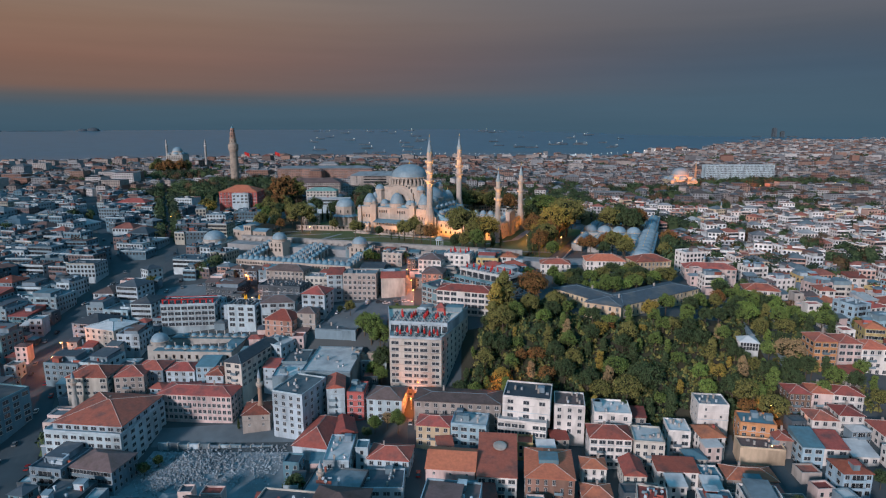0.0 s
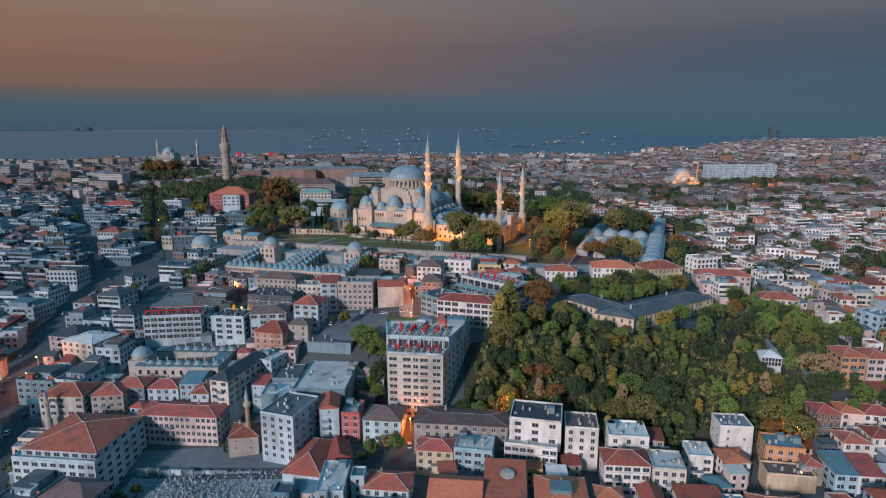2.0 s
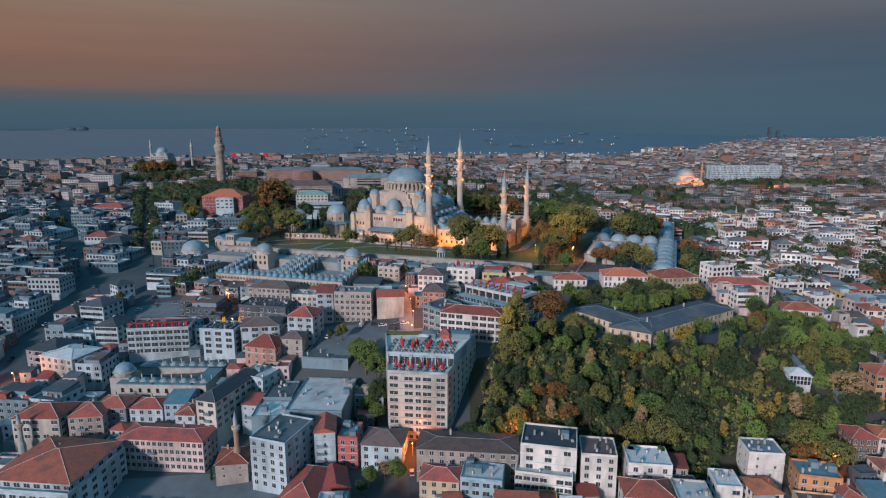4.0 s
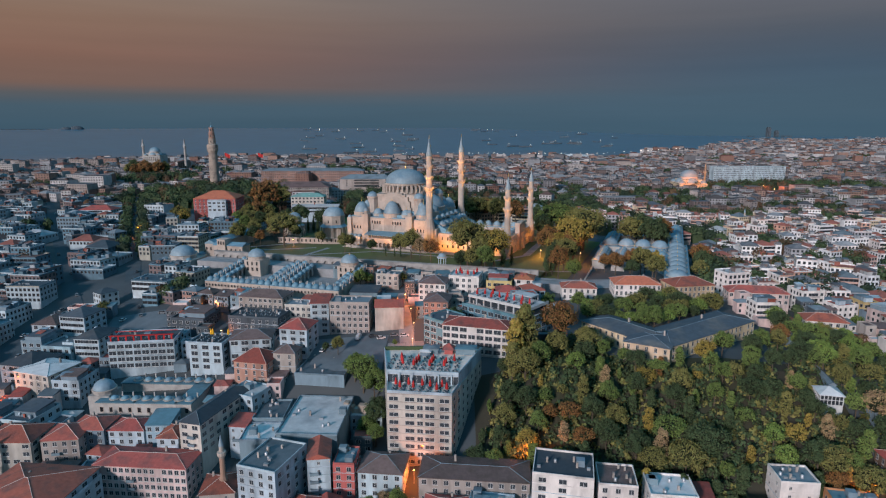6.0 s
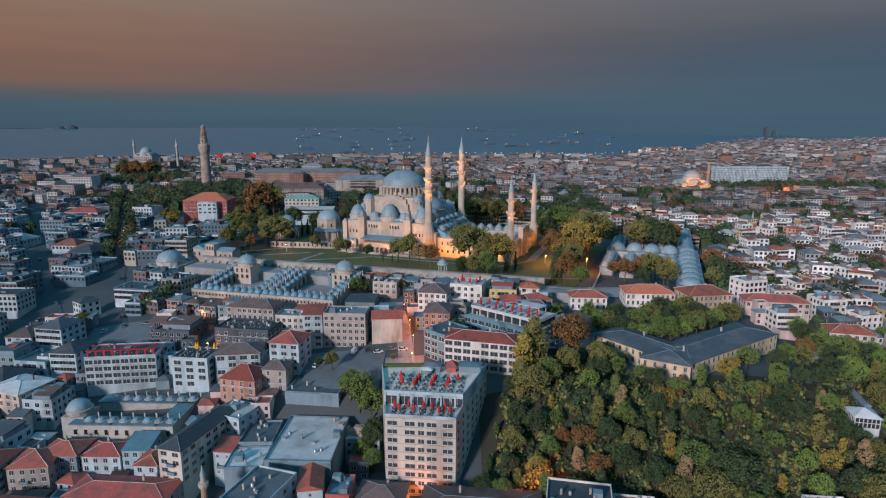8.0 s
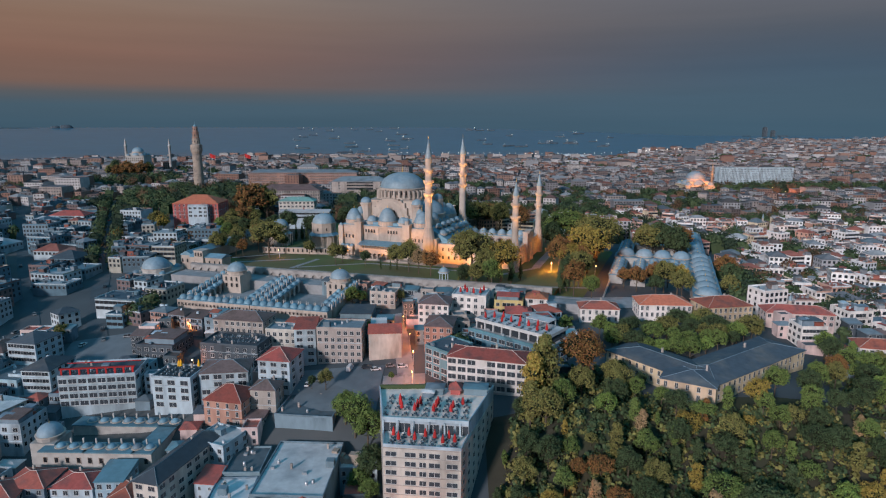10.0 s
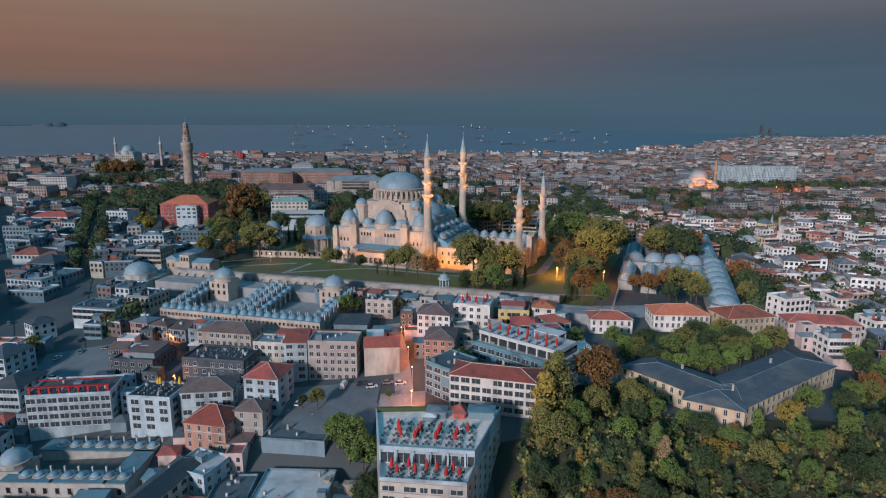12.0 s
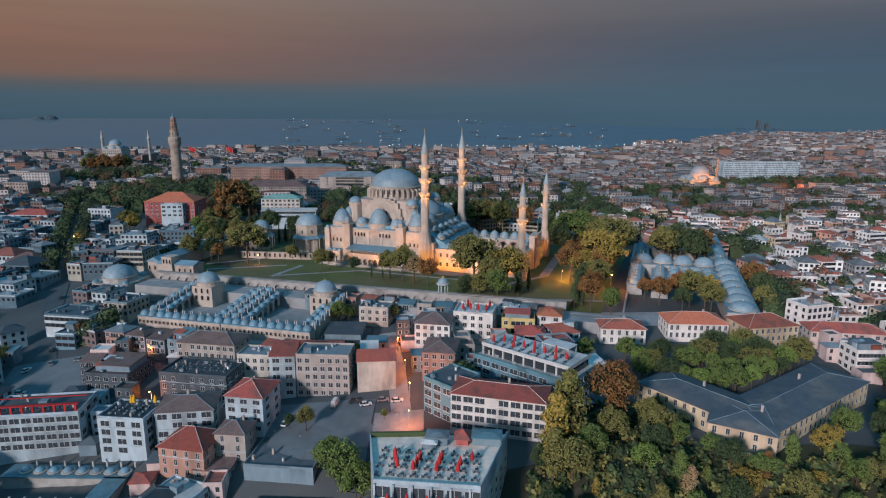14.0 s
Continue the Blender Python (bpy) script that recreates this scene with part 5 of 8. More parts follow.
    if not near and w > 8:
        c = Shape()
        c.slot = 1
        if roof == "flat" and rnd.random() < 0.6:
            u, q = w * rnd.uniform(0.25, 0.42), depth * rnd.uniform(0.22, 0.4)
            ox, oy = rnd.uniform(-a + u, a - u), rnd.uniform(-d + q, d - q)
            c.box(ox - u * 0.95, oy - q * 0.95, H, ox + u * 0.95, oy + q * 0.95, H + 2.6)
            c.slot = 0
            if rnd.random() < 0.5:
                c.shed(ox - u * 0.95, oy - q * 0.95, ox + u * 0.95, oy + q * 0.95, H + 2.6, 0.7, 0.4)
            else:
                c.box(ox - u, oy - q, H + 2.6, ox + u, oy + q, H + 2.75)
            c.slot = 1
        clutter(c, w * 0.85, depth * 0.85, H + 0.05 if roof == "flat" else H + 0.6, rnd, 3.6 if roof == "flat" else 0.6, (1, 2, 3))
        if c.v:
            c.make("roof_clutter", [R[rmat], P["grey"], P["white"], R["red"]], ob)["kind"] = "stuff"
    if roof == "flat" and near:
        c = Shape()
        for q in ((x0, y0, x1, y0 + 0.3), (x0, y1 - 0.3, x1, y1), (x0, y0 + 0.3, x0 + 0.3, y1 - 0.3), (x1 - 0.3, y0 + 0.3, x1, y1 - 0.3)):
            c.box(q[0], q[1], H - 0.02, q[2], q[3], H + 0.75)
        c.make("parapet", P[wall] if isinstance(wall, str) else wall, ob)
        for q in range(rnd.choice((5, 6, 7, 8))):
            c = Shape()
            fx, fy = rnd.uniform(-a + i + 1.5, a - i - 1.5), rnd.uniform(-d + i + 1.5, d - 1.5)
            kk = rnd.random()
            if kk < 0.4:
                c.cube(fx, fy, H + 0.05, 0.7, 0.7, rnd.uniform(1.2, 2.0))
                c.make("chimney", P["tan"], roof_ob)
            elif kk < 0.65:
                c.lathe([(0.55, H), (0.55, H + 1.2), (0.1, H + 1.35)], 8, fx, fy)
                c.make("water_tank", METAL, roof_ob)
            elif kk < 0.9:
                c.cube(fx, fy, H + 0.05, rnd.uniform(1.0, 1.8), 0.9, 0.8)
                c.make("cooling_unit", METAL, roof_ob)
            else:
                c.cube(fx, fy, H + 0.05, 2.8, 2.6, 2.3)
                c.make("stair_head", P["grey"], roof_ob)
    if blank or not near:
        return ob
    rows = min(storeys, int((H - 0.4) / sh))
    spots = []
    for fx, fz in facade_spots(w, rows, H, sh, gap, 1.3):
        yy = -d
        if inset and fz > top:
            yy = -d + inset
        spots.append(pose(fx, yy - 0.002, fz))
    if sides:
        for fx, fz in facade_spots(depth, rows, H, sh, gap * 1.25, 1.3):
            e = inset if inset and fz > top else 0
            if cx > -20:
                spots.append(pose(-a + e - 0.002, -fx, fz, 0, 0, -90))
            if cx < 40:
                spots.append(pose(a - e * 0.3 + 0.002, fx, fz, 0, 0, 90))
    for q in spots:
        if rnd.random() < 0.96:
            share("window", WINDOWS[win], ob, q)
    return ob


# foreground, below the wooded hillside
house(-164.6, 233.6, -131.0, 229.6, 32, -38.2, 6, "hip", "red", "white", "wide", 3.6, rise=4.2, inset=2.4, label="large white six-storey block with a set-back top floor and tiled roof", name="apartment_block", category="building")
house(-216, 240, -197, 236, 30, -36, 5, "flat", "dark", "teal", "band", 3.6, label="teal glazed office block beside the avenue", name="office_building", category="building")
house(-131.0, 263.2, -96.4, 259.8, 13, -38, 4, "hip", "red", "pale", "std", 2.25, rise=1.9, label="long pale pink school-like building with a red hipped roof", category="building", name="long_building")
house(-74.3, 248.6, -60.2, 243.6, 20, -30.5, 6, "flat", "grey", "white", "std", 3.2, label="grey rendered six-storey apartment house with a flat roof", name="apartment_house")
house(-52.3, 256, -44.4, 257, 14, -32.5, 5, "gabley", "red", "white", "small", 3.6, rise=1.8, label="narrow white rain-stained house with a red gabled roof")
house(-43.6, 257.5, -36, 257, 12, -35.4, 4, "flat", "teal", "red", "std", 2.4, label="narrow red house with a teal roof terrace")
house(-34.5, 255.5, -18.8, 253.5, 14, -37, 3, "hip", "brown", "white", "std", 3.0)
house(-62, 231, -47, 228, 26, -46, 2, "hip", "red", "white", rise=5.0, blank=True, label="low white hall with a big dark red roof", name="hall", category="building")
house(-46, 237, -36.5, 239.5, 14, -45, 2, "gabley", "red", "cream", rise=2.6, label="cream annexe with a bright red gabled roof")
house(-46, 213, -36.2, 213, 20, -43, 4, "flat", "white", "white", "std", 3.0)
house(-30, 219, -13.8, 217, 12, -45, 3, "hip", "red", "white")
house(-31, 202, -15, 202, 13, -47.5, 3, "flat", "dark", "white", "wide", 3.4)
house(-89, 251.6, -77.2, 253, 13, -43, 2, "hip", "red", "tan", "small", 4.0, label="low rough-stone house with a red roof")
house(-178, 272.3, -158.8, 272.2, 15, -34, 3, "hip", "red", "cream", "wide", 3.2)
house(-157, 275, -143.5, 276.5, 14, -35, 3, "hip", "red", "tan")
house(-195, 319.4, -176, 313, 17, -25, 4, "hip", "white", "cream", "std", 3.2, rise=1.6)
house(-103.5, 273.8, -94.7, 271.2, 34, -26.8, 4, "hip", "dark", "cream", "wide", 3.0, rise=2.6, label="long narrow white house with a dark hipped roof")
house(-113, 275, -104.6, 274.4, 11, -34, 2, "hip", "orange", "white")
house(-94.5, 299, -81.8, 293.5, 13, -27, 4, "flat", "white", "white", "std", 3.2)
house(-84.6, 313, -73.2, 311.5, 10, -26, 3, "shed", "brown", "tan", "std", 3.0)
house(-67, 271.5, -43.8, 270, 33, -31.2, 3, "flat", "white", "grey", blank=True, label="low warehouse with a pale flat membrane roof", name="warehouse", category="warehouse")
house(-80, 286, -67.6, 286, 17, -32.4, 2, "flat", "grey", "grey", blank=True, label="low grey workshop with a flat roof", name="workshop", category="workshop")
house(-80.5, 271, -67.4, 271.5, 14, -33.6, 2, "flat", "white", "grey", blank=True, label="low shop building with a pale stained flat roof", name="shop_building", category="shop")
house(-88, 282, -81, 281, 9, -33, 3, "shed", "red", "white", "small", 2.6)
house(-68.5, 311.5, -46.5, 308.3, 21, -24.0, 2, "flat", "grey", "grey", blank=True, label="low grey garage with a flat blue-grey roof", name="garage", category="garage")
# across the street, below the trees
house(-11.7, 236.4, 2.2, 234.4, 10, -39.8, 3, "hip", "red", "sand", "std", 3.0, label="yellow three-storey house with a red hipped roof")
house(2.6, 234.4, 17, 231.7, 11, -38.6, 4, "flat", "white", "blue", "wide", 3.4)
house(-13, 247.5, 24, 243.2, 14, -34.2, 4, "hip", "brown", "tan", "std", 3.6, rise=1.3, label="broad tan building with a low weathered brown roof", name="building", category="building")
house(22.2, 238.5, 41.8, 233.8, 20, -38.8, 4, "flat", "white", "white", "wide", 2.7, label="white four-storey building with long window rows", name="building", category="building")
house(24.5, 242.0, 43.8, 237.6, 16, -30, 3, "flat", "dark", "white", "wide", 5.0, label="white upper storeys with a dark roof terrace", name="building", category="building", base=-42)
house(46.0, 240, 58.4, 238, 13, -33, 4, "flat", "brown", "white", "std", 3.8)
house(11.8, 204.5, 26.2, 203, 24, -43.6, 4, "shed", "red", "white", "wide", 3.3, rise=4.6, label="white building with a broad dark red sloping roof")
house(-7, 208.6, 11.2, 206.4, 16, -43, 4, "gable", "coral", "pale", "small", 4.5, rise=3.4)
house(29.3, 202.8, 46.8, 200.8, 21, -43, 4, "hip", "coral", "brick", "tall", 2.6, rise=2.2, label="old brick house with a ragged orange tiled roof")
house(62, 236.8, 76.9, 234.8, 13, -35, 5, "flat", "white", "white", "std", 3.6)
house(78, 240.5, 84.5, 239.6, 8, -38.4, 4, "shed", "red", "tan")
house(57.4, 224, 73.6, 222.5, 11.5, -39, 5, "hip", "red", "white", "wide", 2.9, rise=3.0)
house(74.2, 221.5, 85.6, 219.8, 13, -39.5, 4, "flat", "white", "cream", "std", 2.6)
house(91, 231, 99.6, 229.8, 11, -40.2, 4, "flat", "white", "white", "wide", 3.4)
house(106.6, 241, 118.9, 239.6, 11, -33.5, 6, "flat", "grey", "ivory", "small", 4.0, label="pale stained narrow apartment tower with few windows", name="apartment_tower", category="building")
house(121.5, 234.5, 135, 231.4, 11, -38.4, 4, "flat", "teal", "orange", "std", 3.2)
house(117, 224, 133.5, 221, 9, -43.5, 3, "flat", "brown", "sand", blank=True, label="blank ochre firewall house with a dark roof")
house(138.3, 218.4, 146, 217.6, 13, -40, 4, "shed", "teal", "blue", "wide", 2.6)
house(147, 219, 156, 218, 12, -41, 4, "shed", "red", "white", "wide", 2.8)
house(157, 217, 166.5, 216, 11, -43.2, 4, "shed", "white", "white")
house(131.8, 226, 138, 225, 9, -41, 3, "hip", "red", "tan", "small", 3.0)
house(150, 233, 160, 232, 10, -36, 4, "hip", "red", "white")
house(161.5, 234, 171, 233, 10, -34.5, 4, "hip", "red", "white", "tall", 2.4)
house(173, 223, 188, 222, 14, -38, 4, "hip", "red", "white")
house(51.9, 212.2, 61, 211.4, 8, -45, 4, "hip", "orange", "white", "tall", 2.2)
house(49.5, 199, 60, 198, 9, -48.5, 3, "hip", "orange", "cream")
house(66.5, 207, 74.5, 206.4, 12, -45, 5, "gabley", "red", "cream", "tall", 2.2)
house(80, 211, 95, 209.6, 8.5, -45.5, 4, "shed", "red", "white", "std", 3.2)
house(96, 207.6, 103, 207, 9, -47, 3, "flat", "teal", "white")
house(105, 208, 123, 206, 10, -47, 3, "hip", "orange", "tan", "small", 4.0)
house(148, 247.5, 157, 246.4, 10, -31, 4, "hip", "red", "brown", "tall", 2.0)
house(157.6, 248, 166, 246.5, 10, -31, 4, "hip", "coral", "pale")
house(166.8, 247.5, 178.5, 245, 10, -31.5, 4, "hip", "red", "white")
house(168, 266.5, 178, 265.5, 12, -14.5, 4, "hip", "red", "orange", "wide", 2.8)
house(178.8, 265.6, 188.6, 264.6, 12, -15, 4, "hip", "red", "pale", "wide", 2.8)
house(189.6, 266, 202, 265, 12, -18, 4, "hip", "coral", "white")
# middle distance, round the square
house(-157.5, 329, -128.5, 332, 16, -16, 4, "flat", "dark", "white", "band", 3.4, label="white hotel with long windows and a red-framed roof terrace", name="hotel", category="hotel")
house(-119.5, 326.5, -103.6, 324.2, 13, -15, 4, "flat", "dark", "white", "band", 3.8)
house(-101.6, 328, -83, 330, 14, -14.2, 4, "hip", "brown", "white", "band", 3.6, rise=2.6)
house(-96, 316, -80.8, 312.4, 13, -19.5, 4, "hip", "red", "pink", "tall", 3.0, rise=4.4, label="salmon-pink mansion with a steep red roof and dormer", name="mansion")
house(-79.3, 319, -69.4, 317.8, 9, -17, 4, "hip", "brown", "tan", "tall", 3.4, rise=2.6)
house(-79.1, 330.6, -66, 328, 14, -9.5, 5, "hip", "red", "white", "wide", 3.6, rise=3.4)
house(-68.2, 348.4, -59.2, 348.7, 12, -3, 5, "shed", "red", "white", "wide", 4.0, rise=1.6)
house(-58.8, 348.7, -39.5, 347.1, 12, -3, 5, "flat", "grey", "tan", "std", 2.5, label="tan derelict five-storey apartment block with a broken roof", name="apartment_block", category="building")
house(-36.6, 347.7, -22.7, 348.4, 11, -5, 4, "gable", "red", "cream", blank=True, rise=2.6, label="blank pale firewall house with a red gabled roof")
house(-4, 319.5, 25, 310.8, 13, -4.2, 5, "hip", "red", "white", "band", 3.4, rise=2.2, label="white building with long window bands and a red roof", name="office_building", category="building")
house(6, 352, 35.5, 325.5, 19, -4.6, 3, "flat", "white", "teal", "band", 3.6, label="blue-grey glazed building with a restaurant terrace on its roof", name="restaurant_building", category="building")
house(-12.5, 334, -3.5, 325, 15, -5.5, 4, "flat", "dark", "teal", "band", 3.4, label="teal glazed house beside the lamp-lit lane")
house(-13, 353, -1, 351, 15, -3.5, 4, "hip", "brown", "brick")
house(-16, 374, -2, 371, 14, 0.5, 3, "hip", "brown", "white")
house(0, 382, 16, 378, 14, 2.0, 3, "flat", "white", "white")
house(-41, 401, -28, 398, 10, -1.5, 2, "flat", "grey", "cream", "std", 2.6)
house(-110, 371, -86, 366, 13, -5.5, 3, "hip", "brown", "tan", "std", 2.6)
house(-84, 362, -70, 360, 10, -8.0, 2, "flat", "grey", "cream", "std", 2.4)
house(-110, 353, -84, 348, 15, -11, 3, "flat", "dark", "dark", "std", 3.2, label="dark house with a crowded roof terrace")
# the dark-roofed angled building in the park, and the school beyond
house(60.5, 331, 84.5, 296, 18, -6.6, 2, "hip", "dark", "sand", "tall", 3.0, rise=2.2, label="long cream building with a dark hipped roof", name="park_building", category="building")
house(89, 296, 140, 329, 19, -6.5, 2, "hip", "dark", "sand", "tall", 3.0, rise=2.2, label="long cream building with a dark hipped roof", name="park_building", category="building")
house(71.5, 302, 87.2, 292.5, 18, -6.2, 2, "hip", "dark", "sand", "tall", 3.4, rise=1.8, label="end pavilion of the dark-roofed cream building", name="pavilion", category="building")
house(-118, 780, -56, 780, 22, 20, 3, "hip", "grey", "tan", "tall", 4.0, near=False, label="long tan hall with a grey roof", name="hall", category="building")
house(60, 374, 78, 372, 11, -2.4, 2, "hip", "red", "white", "tall", 2.8)
house(88, 374, 112, 372, 14, -0.6, 2, "hip", "coral", "white", "tall", 2.2)
house(116, 364, 138, 367, 15, 0.6, 3, "hip", "red", "sand", "tall", 2.3)
house(152, 380, 182, 374, 12, -6.5, 2, "hip", "red", "pale", "std", 2.8)
house(172, 342, 190, 337, 12, -10.5, 2, "hip", "orange", "white")
house(-221, 605, -184, 605, 26, 18.0, 4, "hip", "coral", "red", "tall", 3.6, rise=6, label="large brick hall with a big orange hipped roof", name="faculty_hall", category="building")
house(-207, 600, -191, 600, 5.2, 16.5, 3, "flat", "white", "white", "wide", 3.4, label="white entrance block before a brick hall", name="entrance_block", category="building")
house(-223, 830, -96, 830, 20, 26, 4, "hip", "grey", "brick", "tall", 4.2, rise=3, label="very long brick-red university building", name="university_building", category="building", near=False)
house(-183, 720, -121, 720, 24, 16.5, 3, "hip", "brown", "tan", "tall", 4.0, near=False, label="long tan institute with a brown roof", name="institute", category="building")
house(-143, 640, -112, 640, 14, 15.5, 3, "hip", "green", "cream", "tall", 3.4, near=False, label="cream hall with a green copper roof", name="hall", category="building")
house(-136, 610, -94, 610, 8, 10.2, 2, "shed", "white", "white", near=False, label="low white wing with a pale roof", name="wing", category="building")
house(-330, 618, -300, 616, 16, 6.5, 3, "hip", "red", "white", "std", 2.4, near=False)
house(462, 1095, 583, 1095, 18, 12, 10, "flat", "grey", "white", "band", 5.0, near=False, label="long grey slab block of many storeys", name="slab_block", category="building", sides=False)


# ---- terrace hotel on the edge of the slope ----
def terrace_hotel():
    m = pose(-12, 286, 0, 0, 0, -8)
    take(-10, 286, 38, 38, -4)
    h = empty("terrace_hotel", m @ pose(0, 0, -48), "tall cream hotel with two crowded pale roof terraces", "hotel")
    a, b, c, d, e, f = (-10.6, -17.8), (13.3, -17.8), (-12.6, -8.8), (14.8, -8.8), (21.5, 19.7), (-18.5, 13.8)
    low, up = 34.1, 38.4
    s = Shape()
    s.prism([a, b, e, f], -3, low)
    s.make("wall", P["cream"], h)
    s = Shape()
    s.prism([c, d, e, f], low, up)
    s.make("upper_wall", P["white"], h)

    def rail(p, q, z, hh, mat, nm="parapet", wd=0.3):
        r = Shape()
        dx, dy = q[0] - p[0], q[1] - p[1]
        ln = math.hypot(dx, dy)
        r.m4 = pose(p[0], p[1], z, 0, 0, math.degrees(math.atan2(dy, dx)))
        r.box(0, -0.05, 0, ln, wd, hh)
        r.m4 = None
        r.make(nm, mat, h)

    for p, q, z in ((a, b, low), (b, d, low), (c, a, low), (c, d, up), (d, e, up), (f, c, up)):
        rail(p, q, z, 1.0, P["white"])
    rail((-18.2, 13.2), (-1, 15.8), up, 1.5, LEAVES["dark"], "hedge", 0.8)
    for k in range(11):
        rail((a[0], a[1] - 0.06), (b[0], b[1] - 0.06), low - 0.4 - 3.1 * k, 0.22, P["tan"], "ledge", 0.1)
    for pts, z in (([a, b, d, c], low), ([c, d, e, f], up)):
        s = Shape()
        s.prism([(x * 0.985, y * 0.985 - 0.05) for x, y in pts], z - 0.1, z + 0.05)
        s.make("terrace_floor", TERRAZZO, h, "pale terrace floor")
    for k in range(10):
        for x, wd in ((-8.2, "wide"), (-2.2, "wide"), (1.6, "std"), (5.2, "wide"), (10.6, "wide")):
            share("window", WINDOWS[wd], h, pose(x, -17.82, low - 2.2 - k * 3.1) @ Matrix.Diagonal((1.4, 1, 0.95, 1)))
        for i in range(7):
            u = (i + 0.5) / 7
            share("window", WINDOWS["std"], h, pose(b[0] + (e[0] - b[0]) * u + 0.02, b[1] + (e[1] - b[1]) * u, low - 2.2 - k * 3.1, 0, 0, 77.7))
    for i in range(6):
        share("window", WINDOWS["band"], h, pose(-10.2 + i * 4.6, -8.83, low + 1.9) @ Matrix.Diagonal((1.25, 1, 1.7, 1)))
        s = Shape()
        s.box(-12.6 + i * 4.9, -9.3, low, -12.1 + i * 4.9, -8.8, up)
        s.make("pillar", P["white"], h)
    for nm, x, y, wd, dp, hh, mat in (("stair_head", 15.5, 14.5, 8, 5, 2.6, "teal"), ("kitchen", 1.5, 13.0, 6, 4.5, 2.6, "grey"), ("store", -0.5, 9.6, 4, 2.2, 2.0, "white")):
        s = Shape()
        s.slot = 0
        s.cube(x, y, up, wd, dp, hh)
        s.slot = 1
        s.hip(x - wd / 2, y - dp / 2, x + wd / 2, y + dp / 2, up + hh, 0.5, 0.4)
        s.make(nm, [P["grey"], R[mat]], h)
    s = Shape()
    s.slot = 0
    s.cube(8.6, 13.5, up, 3.4, 3.4, 2.2)
    s.slot = 1
    s.hip(6.6, 11.5, 10.6, 15.5, up + 2.2, 2.2, 0.5)
    s.make("kiosk", [P["red"], R["red"]], h, "small red kiosk with a pointed roof")
    return m


HOTEL_M = terrace_hotel()


house(-151, 283, -137, 282.5, 12, -34.5, 3, "hip", "red", "grey", "std", 2.8)
house(-136.4, 284, -122, 283.5, 11, -35.5, 3, "hip", "red", "white", "std", 2.8)
house(-121.4, 284, -112, 284, 11, -33.5, 3, "shed", "teal", "blue", "std", 2.6)


# ---- small caravanserai with domes ----
def caravanserai():
    x, y = -127.5, 311
    take(x - 2, y, 50, 30, -3)
    t = empty("caravanserai", pose(x, y, -39.5, 0, 0, -3), "old stone inn round a court with small lead domes", "inn")
    for nm, q in (("wing", (-20, -13, -4, -6.5)), ("wing", (-20, 6.5, 20, 13)), ("wing", (13.5, -13, 20, 6.5)), ("wing", (-4, -13, 13.5, -6.5))):
        s = Shape()
        s.slot = 0
        s.box(q[0], q[1], -9, q[2], q[3], 8.5)
        s.slot = 1
        s.box(q[0] - 0.4, q[1] - 0.4, 8.5, q[2] + 0.4, q[3] + 0.4, 8.9)
        s.make(nm, [STONE2, R["teal"]], t)
    for i in range(10):
        for zz in (4.6, 0.4):
            share("window", WIN_RECT, t, pose(-18 + i * 4.0, -13.03, zz))
    for i in range(8):
        for yy in (-9.7, 9.7):
            lead_dome("small_dome", t, -14 + i * 4.6, yy, 9.2, 1.6, 1.3, 0.4, 12, LEAD2, False)
            s = Shape()
            s.cube(-11.7 + i * 4.6, yy + 2.2, 8.8, 0.5, 0.5, 2.4)
            s.make("chimney", STONE2, t)
    s = Shape()
    s.box(-26, -9, -9, -17, 1, 9.5)
    s.lathe([(4.6, 9.5), (4.6, 11), (4.9, 11.2)], 12, -21.5, -4, smooth=False)
    s.make("prayer_room", STONE2, t)
    lead_dome("dome", t, -21.5, -4, 11.2, 4.4, 3.8, 0.4, 24)


caravanserai()

# ---- landmarks further off ----
def watch_tower():
    t = empty("watch_tower", pose(-268, 795, 0), "tall pale stone fire watch tower with a stepped lantern top", "tower")
    s = Shape()
    s.lathe([(6.2, -6), (5.4, 20), (4.9, 49.5)], 20, smooth=True)
    s.make("shaft", RUBBLESTONE, t)
    s = Shape()
    s.lathe([(4.9, 49.5), (5.8, 51.5), (6.3, 53), (6.3, 59), (5.6, 59.5), (4.5, 60)], 16, smooth=False)
    s.make("gallery", RUBBLESTONE, t)
    for r0, z0, z1 in ((4.3, 60, 66.5), (3.5, 66.5, 73), (2.7, 73, 79)):
        s = Shape()
        s.lathe([(r0, z0), (r0 - 0.2, z1 - 0.8), (r0 + 0.3, z1 - 0.5), (r0 + 0.3, z1), (0.1, z1 + 0.1)], 12, smooth=False)
        s.make("lantern", P["brick"] if r0 < 4 else RUBBLESTONE, t)
        for i in range(8):
            share("window", WIN_ARCH, t, pose(0, 0, 0, 0, 0, i * 45) @ pose(0, -r0 + 0.1, z0 + 1.8))
    for i in range(12):
        share("window", WIN_ARCH, t, pose(0, 0, 0, 0, 0, i * 30) @ pose(0, -6.15, 54.5))
    s = Shape()
    s.lathe([(2.2, 79), (0.3, 81.5), (0.06, 82), (0.04, 86)], 10)
    s.make("spire", LEAD2, t)


watch_tower()


